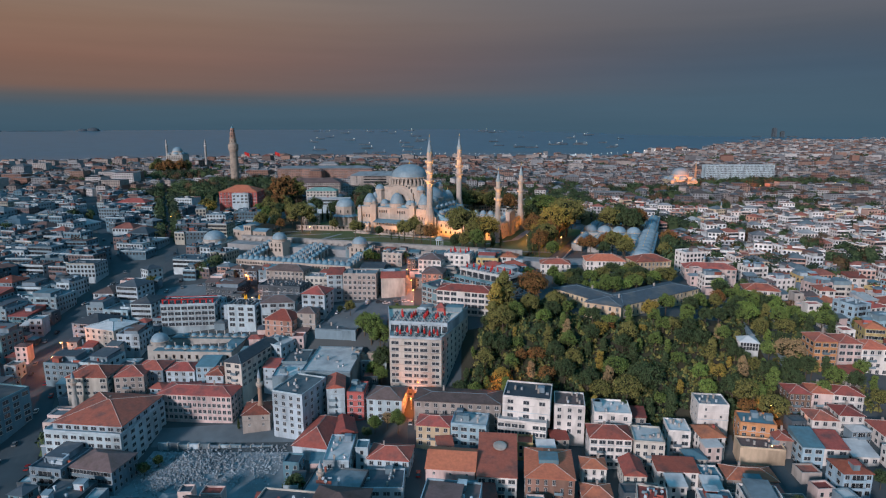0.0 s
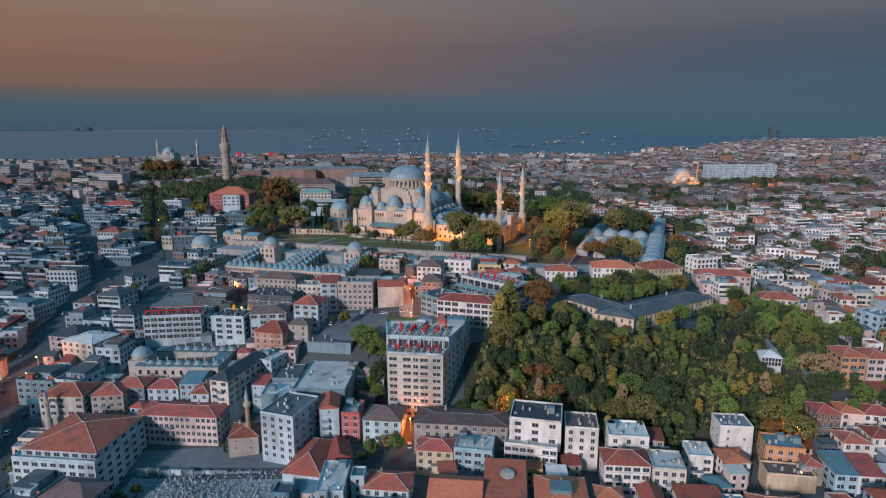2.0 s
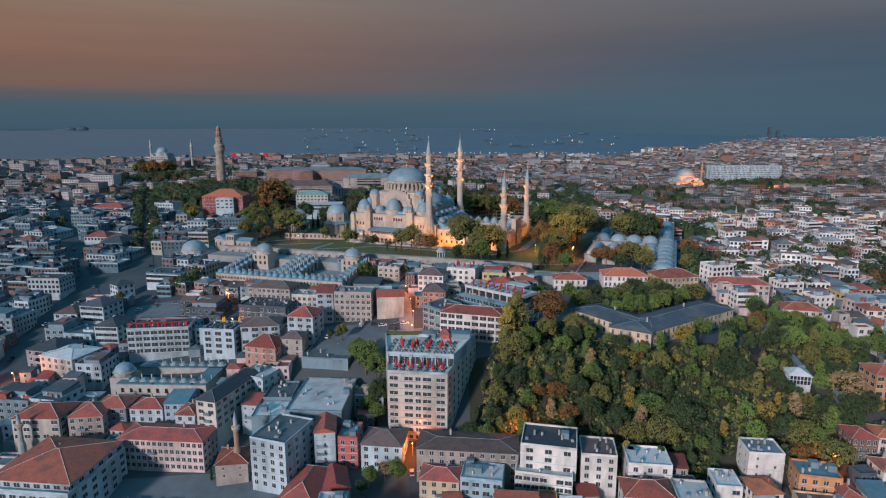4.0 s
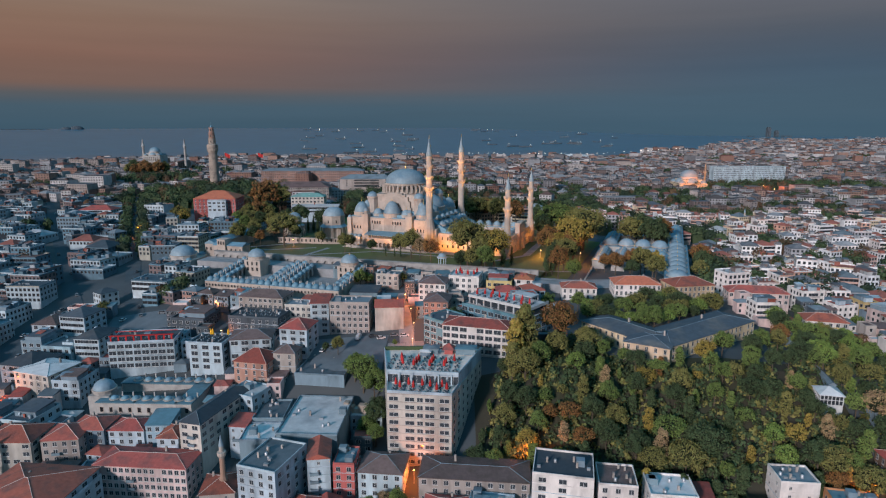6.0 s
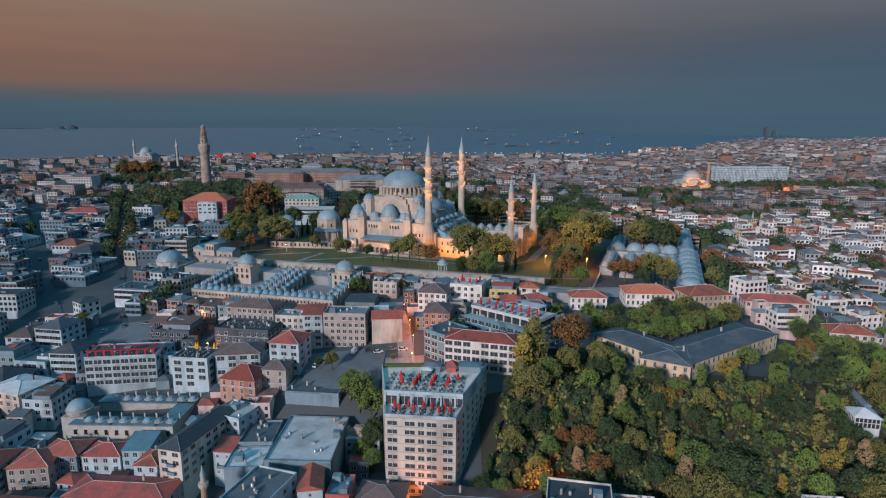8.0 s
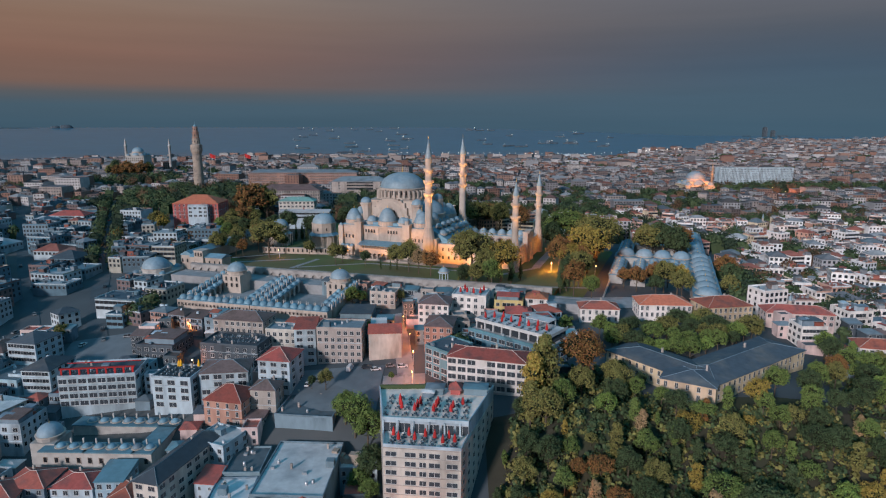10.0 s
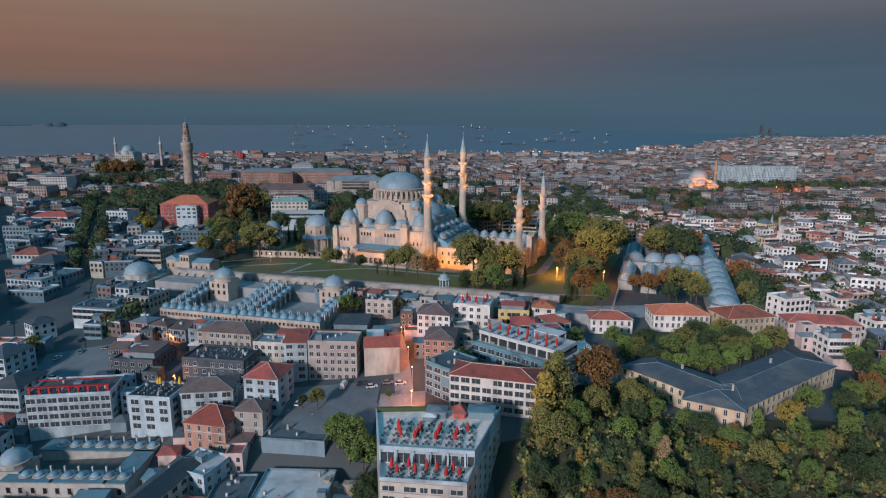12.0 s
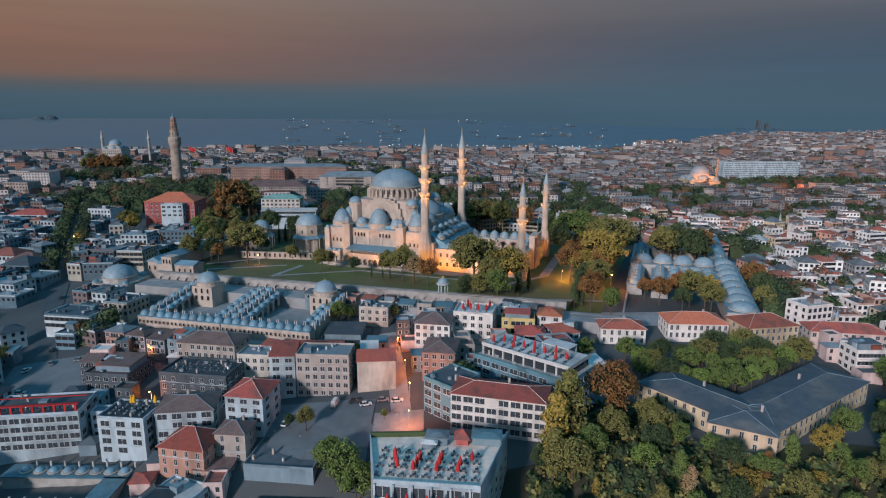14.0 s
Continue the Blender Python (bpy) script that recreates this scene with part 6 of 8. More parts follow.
def far_mosque(x, y, z, r, mins, label, stone, height_m):
    t = empty("mosque", pose(x, y, z), label, "mosque")
    s = Shape()
    s.box(-r * 1.5, -r * 1.5, -24, r * 1.5, r * 1.5, r * 0.9)
    s.box(-r * 1.05, -r * 1.05, r * 0.9, r * 1.05, r * 1.05, r * 1.35)
    s.make("wall", stone, t)
    for sx in (-1, 1):
        for sy in (-1, 1):
            lead_dome("corner_dome", t, sx * r * 1.15, sy * r * 1.15, r * 1.0, r * 0.33, r * 0.28, 1.0, 14, LEAD, False)
    for i in range(4):
        c, sn = math.cos(math.pi / 2 * i), math.sin(math.pi / 2 * i)
        lead_dome("half_dome", t, c * r * 0.75, sn * r * 0.75, r * 1.02, r * 0.66, r * 0.5, 1.0, 18, LEAD, False)
    lead_dome("dome", t, 0, 0, r * 1.6, r * 0.92, r * 0.75, r * 0.3, 26)
    for i in range(9):
        share("window", WIN_ARCH, t, pose(-r * 1.3 + i * r * 0.325, -r * 1.5 - 0.05, r * 0.45))
        share("window", WIN_RECT, t, pose(-r * 1.3 + i * r * 0.325, -r * 1.5 - 0.05, r * 0.1))
    for mx, my in mins:
        s = Shape()
        h = height_m
        s.lathe([(2.0, -8), (1.7, h * 0.62), (2.6, h * 0.65), (2.6, h * 0.68), (1.4, h * 0.69), (1.3, h * 0.8), (1.5, h * 0.81), (0.05, h)], 10, mx, my)
        s.make("minaret", stone, t)
    return t


far_mosque(-427, 1000, 29, 8.5, ((-17, 0), (45, 0)), "distant grey mosque with a lead dome and two minarets", STONE2, 33)
far_mosque(380, 998, -18, 14, ((23, -4),), "distant mosque lit golden by floodlights", P["sand"], 44)
for dx in (-14, 0, 14):
    flood((380 + dx * 1.3, 958, 4), (380 + dx * 0.7, 984, 8), 24000, 110, (1.0, 0.22, 0.012))
lamp(380, 972, 24, 6500, (1.0, 0.24, 0.015), 2.0)


def bath_house():
    t = empty("bath_house", pose(-175, 466, -9, 0, 0, -10), "old bath house with a large pale blue lead dome", "bath house")
    take(-175, 466, 26, 30, -10)
    s = Shape()
    s.box(-11, -12, -9, 11, 14, 4)
    s.lathe([(8.4, 4), (8.4, 6.4), (8.8, 6.6)], 12, 0, -2, smooth=False)
    s.make("wall", STONE2, t)
    lead_dome("dome", t, 0, -2, 6.6, 8.0, 6.0, 0.4, 26)
    for x, y, r in ((-7, 9, 2.6), (0, 10, 3.0), (7, 9, 2.6), (-8.5, -9.5, 2), (8.5, -9.5, 2)):
        lead_dome("small_dome", t, x, y, 4.3, r, r * 0.8, 0.4, 14, LEAD2, False)


bath_house()


def small_minaret(x, y, h, z, mat, label):
    t = empty("minaret", pose(x, y, z), label, "minaret")
    s = Shape()
    s.lathe([(1.5, -2), (1.5, h * 0.3), (1.0, h * 0.36), (0.95, h * 0.68)], 10, smooth=False)
    s.make("shaft", mat, t)
    s = Shape()
    s.lathe([(0.95, h * 0.64), (1.6, h * 0.69), (1.6, h * 0.735), (0.8, h * 0.74), (0.8, h * 0.83)], 10, smooth=False)
    s.make("balcony", STONE, t)
    s = Shape()
    s.lathe([(0.95, h * 0.83), (0.03, h)], 10)
    s.make("cap", LEAD, t)


small_minaret(-82.5, 258, 24, -48, P["brick"], "small brick minaret with a stone balcony")
small_minaret(-45.5, 206, 18, -56, P["brick"], "small brick minaret beside a roof terrace")
small_minaret(166, 385, 19, -18, P["pink"], "slim pink minaret with a pale cap")
small_minaret(289, 640, 26, -22, STONE2, "slim grey minaret among houses")
small_minaret(-172, 268, 20, -49, STONE2, "slim grey minaret between tiled roofs")


def aqueduct():
    t = empty("aqueduct", pose(522, 803, -22, 0, 0, 4), "ruined Roman aqueduct of two tiers of stone arches", "aqueduct")
    for i in range(14):
        s = Shape()
        s.arch(i * 6, i * 6 + 6, 0, 10, 2.0, 5, 0, 4, 8)
        s.arch(i * 6, i * 6 + 6, 10, 18, 1.8, 13.5, 0, 4, 8)
        s.box(i * 6, 0, 18, i * 6 + 6, 4, 18.8)
        s.make("bay", STONE2, t)


aqueduct()


def greenhouse():
    t = empty("kiosk", pose(143, 277, -22, 0, 0, -14), "white glazed summer house with a pale hipped roof", "summer house")
    take(143, 277, 12, 12, 0)
    s = Shape()
    s.box(-4, -4, -4, 4, 4, 0.6)
    for i in range(7):
        for y in (-4, 4):
            s.cube(-3.9 + i * 1.3, y, 0.6, 0.22, 0.22, 3.8)
            s.cube(y, -3.9 + i * 1.3, 0.6, 0.22, 0.22, 3.8)
    s.box(-4.1, -4.1, 2.3, 4.1, 4.1, 2.5)
    s.make("frame", FRAME, t)
    s = Shape()
    s.box(-3.8, -3.8, 0.6, 3.8, 3.8, 4.4)
    s.make("glazing", GLASS, t)
    s = Shape()
    s.hip(-4, -4, 4, 4, 4.4, 2.2, 0.5)
    s.make("roof", R["white"], t)
    s = Shape()
    s.gable(1.5, 4, 4, 22, 5.5, 1.0, 0.2, "y")
    s.make("walkway_roof", R["grey"], t)
    s = Shape()
    s.box(1.6, 4, -2, 3.9, 22, 5.4)
    s.make("walkway_wall", P["grey"], t)


greenhouse()

# ---- the rest of the city, house by house ----
KEEP = random.Random(7)
take(-36, 516, 268, 196, -16.5)     # mosque terrace
take(-98, 412, 92, 64, -16.8)       # colleges
take(126, 470, 86, 190, -21)         # hospice
take(102, 352, 96, 96, 0)           # trees and school beyond the park building
take(176, 358, 20, 16, 0)
take(78, 266, 146, 50, 0)           # wooded slope
take(92, 318, 90, 44, 0)            # park building and its court
take(44, 302, 36, 40, 0)            # trees by the park
take(-94, 226, 64, 40, -6)          # cleared plot
take(-26, 326, 20, 48, 0)           # square
take(-48, 334, 40, 18, 0)           # yard
take(-50, 312, 20, 26, 0)           # trees below the yard
take(-200, 620, 80, 70, 0)          # faculty hall
take(-130, 620, 90, 60, 0)
take(-26, 243, 18, 20, 0)           # garden by the street
take(-15, 313, 36, 20, 0)           # lower square
take(-15, 328, 24, 16, 0)
take(-160, 495, 40, 70, -16)
take(18, 288, 22, 44, 0)
take(-166, 376, 36, 30, 0)          # parking ground
take(-104, 252, 60, 13, -3)         # lane below the long building

PARKSIDE = []                       # the edge of the wooded park
for _ in range(900):
    x, y = KEEP.uniform(136, 190), KEEP.uniform(250, 348)
    if y < 366 - (x - 136) * 0.9 and free(x, y, 3.6) and all((x - a) ** 2 + (y - b) ** 2 > 38 for a, b in PARKSIDE):
        PARKSIDE.append((x, y))
for x, y in PARKSIDE:
    take(x, y, 4, 4, 0)
ALLEY = []                          # gaps kept for trees
# left walls lean grey, teal and dark: missing sun is put into their colours
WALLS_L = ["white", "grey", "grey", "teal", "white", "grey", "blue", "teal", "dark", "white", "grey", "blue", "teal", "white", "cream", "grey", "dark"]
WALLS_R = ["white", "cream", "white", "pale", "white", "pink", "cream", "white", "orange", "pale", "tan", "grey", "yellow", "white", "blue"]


def in_view(x, y, pad=25):
    return abs(x + 0.03 * y) < 0.735 * y + pad


def fill(y0, y1, pitch_y, left):
    y, row = y0, 0
    while y < y1:
        x = -0.76 * y - 40 if left else -4.0
        end = -2.0 if left else 0.76 * y + 40
        while x < end:
            w = KEEP.uniform(9, 21) if left else KEEP.uniform(8, 14)
            d = KEEP.uniform(14, 18) if left else KEEP.uniform(10, 13)
            px, py = x + w / 2, y + KEEP.uniform(-1.5, 1.5) + 3.0 * math.sin(x / 60.0)
            x += w + KEEP.choice((0.3, 0.3, 0.6, 2.0))
            if not in_view(px, py):
                continue
            if not free(px, py, 5.6):
                if not free(px, py, 3.3):
                    continue
                w, d = 6.4, 6.8
            if KEEP.random() < (0.06 if left else 0.27):
                ALLEY.append((px, py))
                continue
            rz = (-8 + KEEP.gauss(0, 3)) if left else KEEP.gauss(4, 9)
            g = gz(px, py)
            storeys = (KEEP.choice((2, 3, 3, 3, 4)) if left else KEEP.choice((2, 3, 3, 4, 4))) if w > 7 else 2
            z = g + storeys * 3.1 + 0.8
            if -160 < px < -40 and py > 355:
                z, storeys = min(z, -9.0), 2
            elif -60 < px < 70 and py > 372:
                z, storeys = min(z, g + 7), 2
            k = KEEP.random()
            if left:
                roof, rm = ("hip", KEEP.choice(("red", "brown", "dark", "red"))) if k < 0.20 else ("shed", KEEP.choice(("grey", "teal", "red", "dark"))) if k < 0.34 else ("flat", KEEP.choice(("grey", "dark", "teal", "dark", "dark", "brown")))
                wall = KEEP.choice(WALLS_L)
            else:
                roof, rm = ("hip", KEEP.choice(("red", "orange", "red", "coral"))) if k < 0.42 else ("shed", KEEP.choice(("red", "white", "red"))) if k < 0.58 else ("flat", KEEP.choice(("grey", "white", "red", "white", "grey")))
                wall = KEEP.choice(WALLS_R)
            c, sn = math.cos(radians(rz)), math.sin(radians(rz))
            ax, ay = px - c * w / 2 + sn * d / 2, py - sn * w / 2 - c * d / 2
            house(ax, ay, ax + c * w, ay + sn * w, d, z, storeys, roof, rm, wall, gap=KEEP.choice((2.2, 2.6, 3.0)), near=False, sides=py < 420)
        row += 1
        y += pitch_y + (3.2 if row % 2 else 0.3)


fill(188, 392, 16.5, True)
fill(186, 392, 12.6, False)


def infill(limit):
    """Small annexes and sheds crowded into the gaps between the houses."""
    spots = [(x + KEEP.uniform(-1.5, 1.5), y + KEEP.uniform(-1.5, 1.5)) for y in range(188, 398, 6) for x in range(-int(0.74 * y), int(0.74 * y), 6)]
    KEEP.shuffle(spots)
    n = 0
    for px, py in spots:
        if n >= limit or not in_view(px, py, 5) or not free(px, py, 2.5):
            continue
        n += 1
        w, d, st = KEEP.uniform(4.8, 8), KEEP.uniform(4.8, 7.5), KEEP.choice((1, 1, 2, 2, 3))
        house(px - w / 2, py - d / 2, px + w / 2, py - d / 2 + KEEP.uniform(-0.5, 0.5), d, gz(px, py) + st * 3.0 + 0.5, st, KEEP.choice(("flat", "flat", "shed", "hip")), KEEP.choice(("grey", "dark", "teal", "red", "brown", "white")),
              KEEP.choice(("grey", "white", "tan", "dark", "pale")), near=False, blank=st == 1, name="annexe", label="small low annexe squeezed between larger houses", category="house", sides=False)


infill(300)


# low houses in front of the colleges
for i in range(9):
    p, q = COL @ Vector((-4 + i * 10.2, -15, 0)), COL @ Vector((-4 + i * 10.2 + KEEP.uniform(8, 10.1), -15, 0))
    if -112 < p.x < -84:
        continue
    house(p.x, p.y, q.x, q.y, KEEP.uniform(7.5, 9.3), -8.6 + KEEP.uniform(-0.8, 1.2), 2, KEEP.choice(("flat", "hip", "shed", "hip")), KEEP.choice(("grey", "brown", "red", "teal", "brown")), KEEP.choice(("tan", "yellow", "white", "grey", "brick")),
          near=False, sides=True, base=-18)
# low shops along the foot of the terrace wall
for i in range(13):
    p = WALL_M @ Vector((92 + i * 9.2, -15.5 + KEEP.uniform(-1, 1), 0))
    q = WALL_M @ Vector((92 + i * 9.2 + KEEP.uniform(6, 8.8), -15.5 + KEEP.uniform(-1, 1), 0))
    house(p.x, p.y, q.x, q.y, KEEP.uniform(4.5, 6.5), -1.2 + KEEP.uniform(-1, 1.4), 1, KEEP.choice(("flat", "shed", "hip", "flat")), KEEP.choice(("grey", "dark", "red", "teal", "brown")), KEEP.choice(("grey", "tan", "white", "brick")),
          near=False, blank=False, name="shop", label="low shop with an awning along a street", category="shop", sides=False, base=-16)


# ---- far city, joined: single houses there cannot be told apart ----
def mixed(name, colours, rough=0.85):
    """One colour for each island, from a list, with a little grain."""
    m = bpy.data.materials.new(name)
    m.use_nodes = True
    nt = m.node_tree
    b = nt.nodes["Principled BSDF"]
    b.inputs["Roughness"].default_value = rough
    b.inputs["Specular IOR Level"].default_value = 0.2
    geo = nt.nodes.new("ShaderNodeNewGeometry")
    r = nt.nodes.new("ShaderNodeValToRGB")
    r.color_ramp.interpolation = "CONSTANT"
    while len(r.color_ramp.elements) < len(colours):
        r.color_ramp.elements.new(0.5)
    for i, (e, c) in enumerate(zip(r.color_ramp.elements, colours)):
        e.position, e.color = i / len(colours), (*c, 1)
    nt.links.new(geo.outputs["Random Per Island"], r.inputs[0])
    n = nt.nodes.new("ShaderNodeTexNoise")
    n.inputs["Scale"].default_value, n.inputs["Detail"].default_value = 0.25, 5
    co = nt.nodes.new("ShaderNodeTexCoord")
    nt.links.new(co.outputs["Object"], n.inputs["Vector"])
    v = nt.nodes.new("ShaderNodeMath")
    v.operation = "MULTIPLY_ADD"
    v.inputs[1].default_value, v.inputs[2].default_value = 0.9, 0.55
    nt.links.new(n.outputs[0], v.inputs[0])
    h = nt.nodes.new("ShaderNodeHueSaturation")
    nt.links.new(v.outputs[0], h.inputs["Value"])
    nt.links.new(r.outputs[0], h.inputs["Color"])
    nt.links.new(h.outputs[0], b.inputs["Base Color"])
    return m


# left tones bluer and darker, right ones brighter: uneven light put into colour
FARWALL_L = mixed("far_walls_shade_tint", [(0.18, 0.26, 0.31), (0.43, 0.51, 0.55), (0.09, 0.14, 0.175), (0.37, 0.45, 0.49), (0.10, 0.17, 0.215), (0.47, 0.54, 0.57), (0.28, 0.37, 0.42), (0.19, 0.14, 0.135), (0.40, 0.48, 0.52), (0.37, 0.36, 0.31), (0.13, 0.235, 0.30)])
FARROOF_L = mixed("far_roofs_teal_shade_tint", [(0.13, 0.18, 0.21), (0.07, 0.11, 0.14), (0.26, 0.10, 0.08), (0.17, 0.21, 0.24), (0.06, 0.085, 0.105), (0.09, 0.15, 0.19), (0.34, 0.38, 0.41), (0.10, 0.14, 0.165), (0.11, 0.19, 0.235), (0.16, 0.10, 0.09), (0.08, 0.10, 0.12)])
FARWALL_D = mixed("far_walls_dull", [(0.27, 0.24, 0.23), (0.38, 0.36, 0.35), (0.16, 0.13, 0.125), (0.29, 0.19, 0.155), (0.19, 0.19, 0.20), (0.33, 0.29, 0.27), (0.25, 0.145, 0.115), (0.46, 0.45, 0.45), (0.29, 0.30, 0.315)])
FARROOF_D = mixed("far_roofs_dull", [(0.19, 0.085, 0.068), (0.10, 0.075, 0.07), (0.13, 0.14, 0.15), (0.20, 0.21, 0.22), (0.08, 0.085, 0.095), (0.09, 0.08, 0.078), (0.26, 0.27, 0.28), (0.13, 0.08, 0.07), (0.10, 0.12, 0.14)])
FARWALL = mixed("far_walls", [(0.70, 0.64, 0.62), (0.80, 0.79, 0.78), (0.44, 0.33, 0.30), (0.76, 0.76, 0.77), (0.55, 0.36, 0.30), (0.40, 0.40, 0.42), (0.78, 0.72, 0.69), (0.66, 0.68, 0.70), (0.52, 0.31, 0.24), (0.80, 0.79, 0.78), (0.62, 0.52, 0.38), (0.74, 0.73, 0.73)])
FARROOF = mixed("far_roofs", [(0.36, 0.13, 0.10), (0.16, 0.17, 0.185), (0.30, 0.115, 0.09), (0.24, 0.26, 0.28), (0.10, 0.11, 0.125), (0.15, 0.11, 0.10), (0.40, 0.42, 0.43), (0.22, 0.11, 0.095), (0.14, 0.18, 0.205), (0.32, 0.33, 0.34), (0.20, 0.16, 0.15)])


WOODS = [(-250, 730, 95, 90), (-380, 880, 60, 60), (330, 930, 60, 30), (520, 1000, 170, 45), (130, 700, 40, 35), (-40, 720, 70, 60), (-190, 660, 60, 25), (60, 680, 60, 30), (420, 760, 60, 20), (-60, 660, 50, 22), (70, 775, 110, 30), (190, 860, 90, 24), (-60, 900, 130, 34), (290, 690, 60, 22), (150, 640, 50, 16)]
for i in range(46):                 # gardens among the houses beyond the park
    y = 402 + 420 * ((i * 0.618) % 1.0)
    WOODS.append((155 + (0.75 * y - 150) * ((i * 0.7549 + 0.3) % 1.0), y, 8 + 9 * ((i * 0.37) % 1.0), 8 + 7 * ((i * 0.53) % 1.0)))
for i in range(40):                 # and further off, on both sides
    y = 800 + 1300 * ((i * 0.618) % 1.0) ** 1.3
    WOODS.append((y * (1.5 * ((i * 0.7549 + 0.1) % 1.0) - 0.75), y, 26 + 30 * ((i * 0.37) % 1.0), 11 + 9 * ((i * 0.53) % 1.0)))


def wooded(x, y):
    return any(((x - a) / c) ** 2 + ((y - b) / d) ** 2 < 1 for a, b, c, d in WOODS)


def far_city():
    rnd = random.Random(11)
    sides_of = {k: (Shape(), Shape()) for k in ("cool", "warm", "far")}
    win, frm = Shape(), Shape()

    def one(x, y, w, d, h, rz, red):
        g = gz(x, y)
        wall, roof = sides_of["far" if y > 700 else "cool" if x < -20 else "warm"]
        m = pose(x, y, g, 0, 0, rz)
        wall.m4 = roof.m4 = win.m4 = frm.m4 = m
        a, b = w / 2, d / 2
        wall.put([(-a, -b, -3), (a, -b, -3), (a, b, -3), (-a, b, -3), (-a, -b, h), (a, -b, h), (a, b, h), (-a, b, h)], [(0, 1, 5, 4), (1, 2, 6, 5), (2, 3, 7, 6), (3, 0, 4, 7)])
        if red:
            k = min(w, d) * 0.24
            e = min(a, b) * 0.9
            p = ((-a + e, 0), (a - e, 0)) if w >= d else ((0, -b + e), (0, b - e))
            vs = [(-a - 0.4, -b - 0.4, h), (a + 0.4, -b - 0.4, h), (a + 0.4, b + 0.4, h), (-a - 0.4, b + 0.4, h), (*p[0], h + k), (*p[1], h + k)]
            roof.put(vs, [(0, 1, 5, 4), (1, 2, 5), (2, 3, 4, 5), (3, 0, 4)] if w >= d else [(0, 1, 4), (1, 2, 5, 4), (2, 3, 5), (3, 0, 4, 5)])
        else:
            roof.put([(-a, -b, h), (a, -b, h), (a, b, h), (-a, b, h)], [(0, 1, 2, 3)])
            if y < 700:
                for q in ((-a, -b, a, -b + 0.3), (-a, b - 0.3, a, b), (-a, -b, -a + 0.3, b), (a - 0.3, -b, a, b)):
                    wall.box(q[0], q[1], h - 0.2, q[2], q[3], h + 0.7)
                clutter(roof, w * 0.9, d * 0.9, h, rnd, 3.0)
            if rnd.random() < 0.6:
                roof.cube(rnd.uniform(-a / 2, a / 2), rnd.uniform(-b / 2, b / 2), h, 3, 3, 2.2)
        if y < 1500:
            band = y < 700 and rnd.random() < 0.35
            n = max(1, int(w / (2.5 if y < 700 else 3.0)))
            for fl in range(int(h / 3.05)):
                pz = h - 1.6 - fl * 3.05
                if band:
                    frm.put([(-a + 0.4, -b - 0.03, pz - 0.95), (a - 0.4, -b - 0.03, pz - 0.95), (a - 0.4, -b - 0.03, pz + 0.85), (-a + 0.4, -b - 0.03, pz + 0.85)], [(0, 1, 2, 3)])
                for i in range(n):
                    px = -a + (i + 0.5) * w / n
                    if y < 620 and i < int(d / 3):
                        e = -a - 0.05 if x > 0 else a + 0.05
                        py = -b + (i + 0.5) * d / int(d / 3)
                        win.put([(e, py - 0.65, pz - 0.85), (e, py + 0.65, pz - 0.85), (e, py + 0.65, pz + 0.75), (e, py - 0.65, pz + 0.75)], [(0, 1, 2, 3)])
                    u = w / n / 2 - 0.12 if band else 0.72
                    if y < 620 and not band:
                        frm.put([(px - 0.86, -b - 0.03, pz - 1.0), (px + 0.86, -b - 0.03, pz - 1.0), (px + 0.86, -b - 0.03, pz + 0.87), (px - 0.86, -b - 0.03, pz + 0.87)], [(0, 1, 2, 3)])
                    win.put([(px - u, -b - 0.05, pz - 0.85), (px + u, -b - 0.05, pz - 0.85), (px + u, -b - 0.05, pz + 0.75), (px - u, -b - 0.05, pz + 0.75)], [(0, 1, 2, 3)])

    y = 394.0
    while y < 2660:
        step = 13.2 + max(0, y - 600) * 0.0055
        x = -0.78 * y - 30
        while x < 0.78 * y + 30:
            w = rnd.uniform(7, 15) * (1 + max(0, y - 600) * 0.00025)
            px, py = x + w / 2, y + rnd.uniform(-3, 3) + 5 * math.sin(x / 80)
            x += w + rnd.choice((0.5, 1.5, 4.0))
            rr = math.hypot(px, py)
            if rr > 2440 and -6 < math.degrees(math.atan2(px, py)) < 19 and rnd.random() < 0.9:
                continue
            if not in_view(px, py, 40) or rr > 2650 or wooded(px, py) or (440 < px < 590 and 1040 < py < 1095) or not free(px, py, 6.0) or rnd.random() < (0.08 if px < 0 else 0.14):
                continue
            if py > 700:
                py += rnd.uniform(-8, 8)
            if px < -135 and py < 640:
                w = w * 1.6
                if free(px, py, 9):
                    one(px, py, w, rnd.uniform(12, 17), rnd.choice((2, 3, 3, 4)) * 3.0, rnd.gauss(-8, 5), rnd.random() < 0.2)
                    x += w * 0.4
                    continue
                w = 9.0
            if py > 700 and rnd.random() < 0.03:
                one(px, py, w * rnd.uniform(1.4, 2.2), rnd.uniform(13, 18), rnd.choice((5, 6, 7)) * 3.05, rnd.gauss(-4, 10), rnd.random() < 0.25)
                continue
            one(px, py, w, rnd.uniform(9, 14), rnd.choice((2, 3, 3, 4) if px < 0 else (3, 3, 4, 5) if py < 620 else (3, 3, 4, 5) if py < 1700 else (2, 2, 3)) * 3.05, rnd.gauss(-8, 20), rnd.random() < (0.3 if px < -60 else 0.34))
        y += step
    r = 2650.0
    while r < 4800:
        az = 4.0
        while az < 40:
            az += rnd.uniform(0.25, 0.6) * 2700 / r
            if az < float(coast(r)) + 0.9:
                continue
            rr = r + rnd.uniform(-20, 20)
            if r < 3000 and az < 18 and rnd.random() < 0.9:
                continue
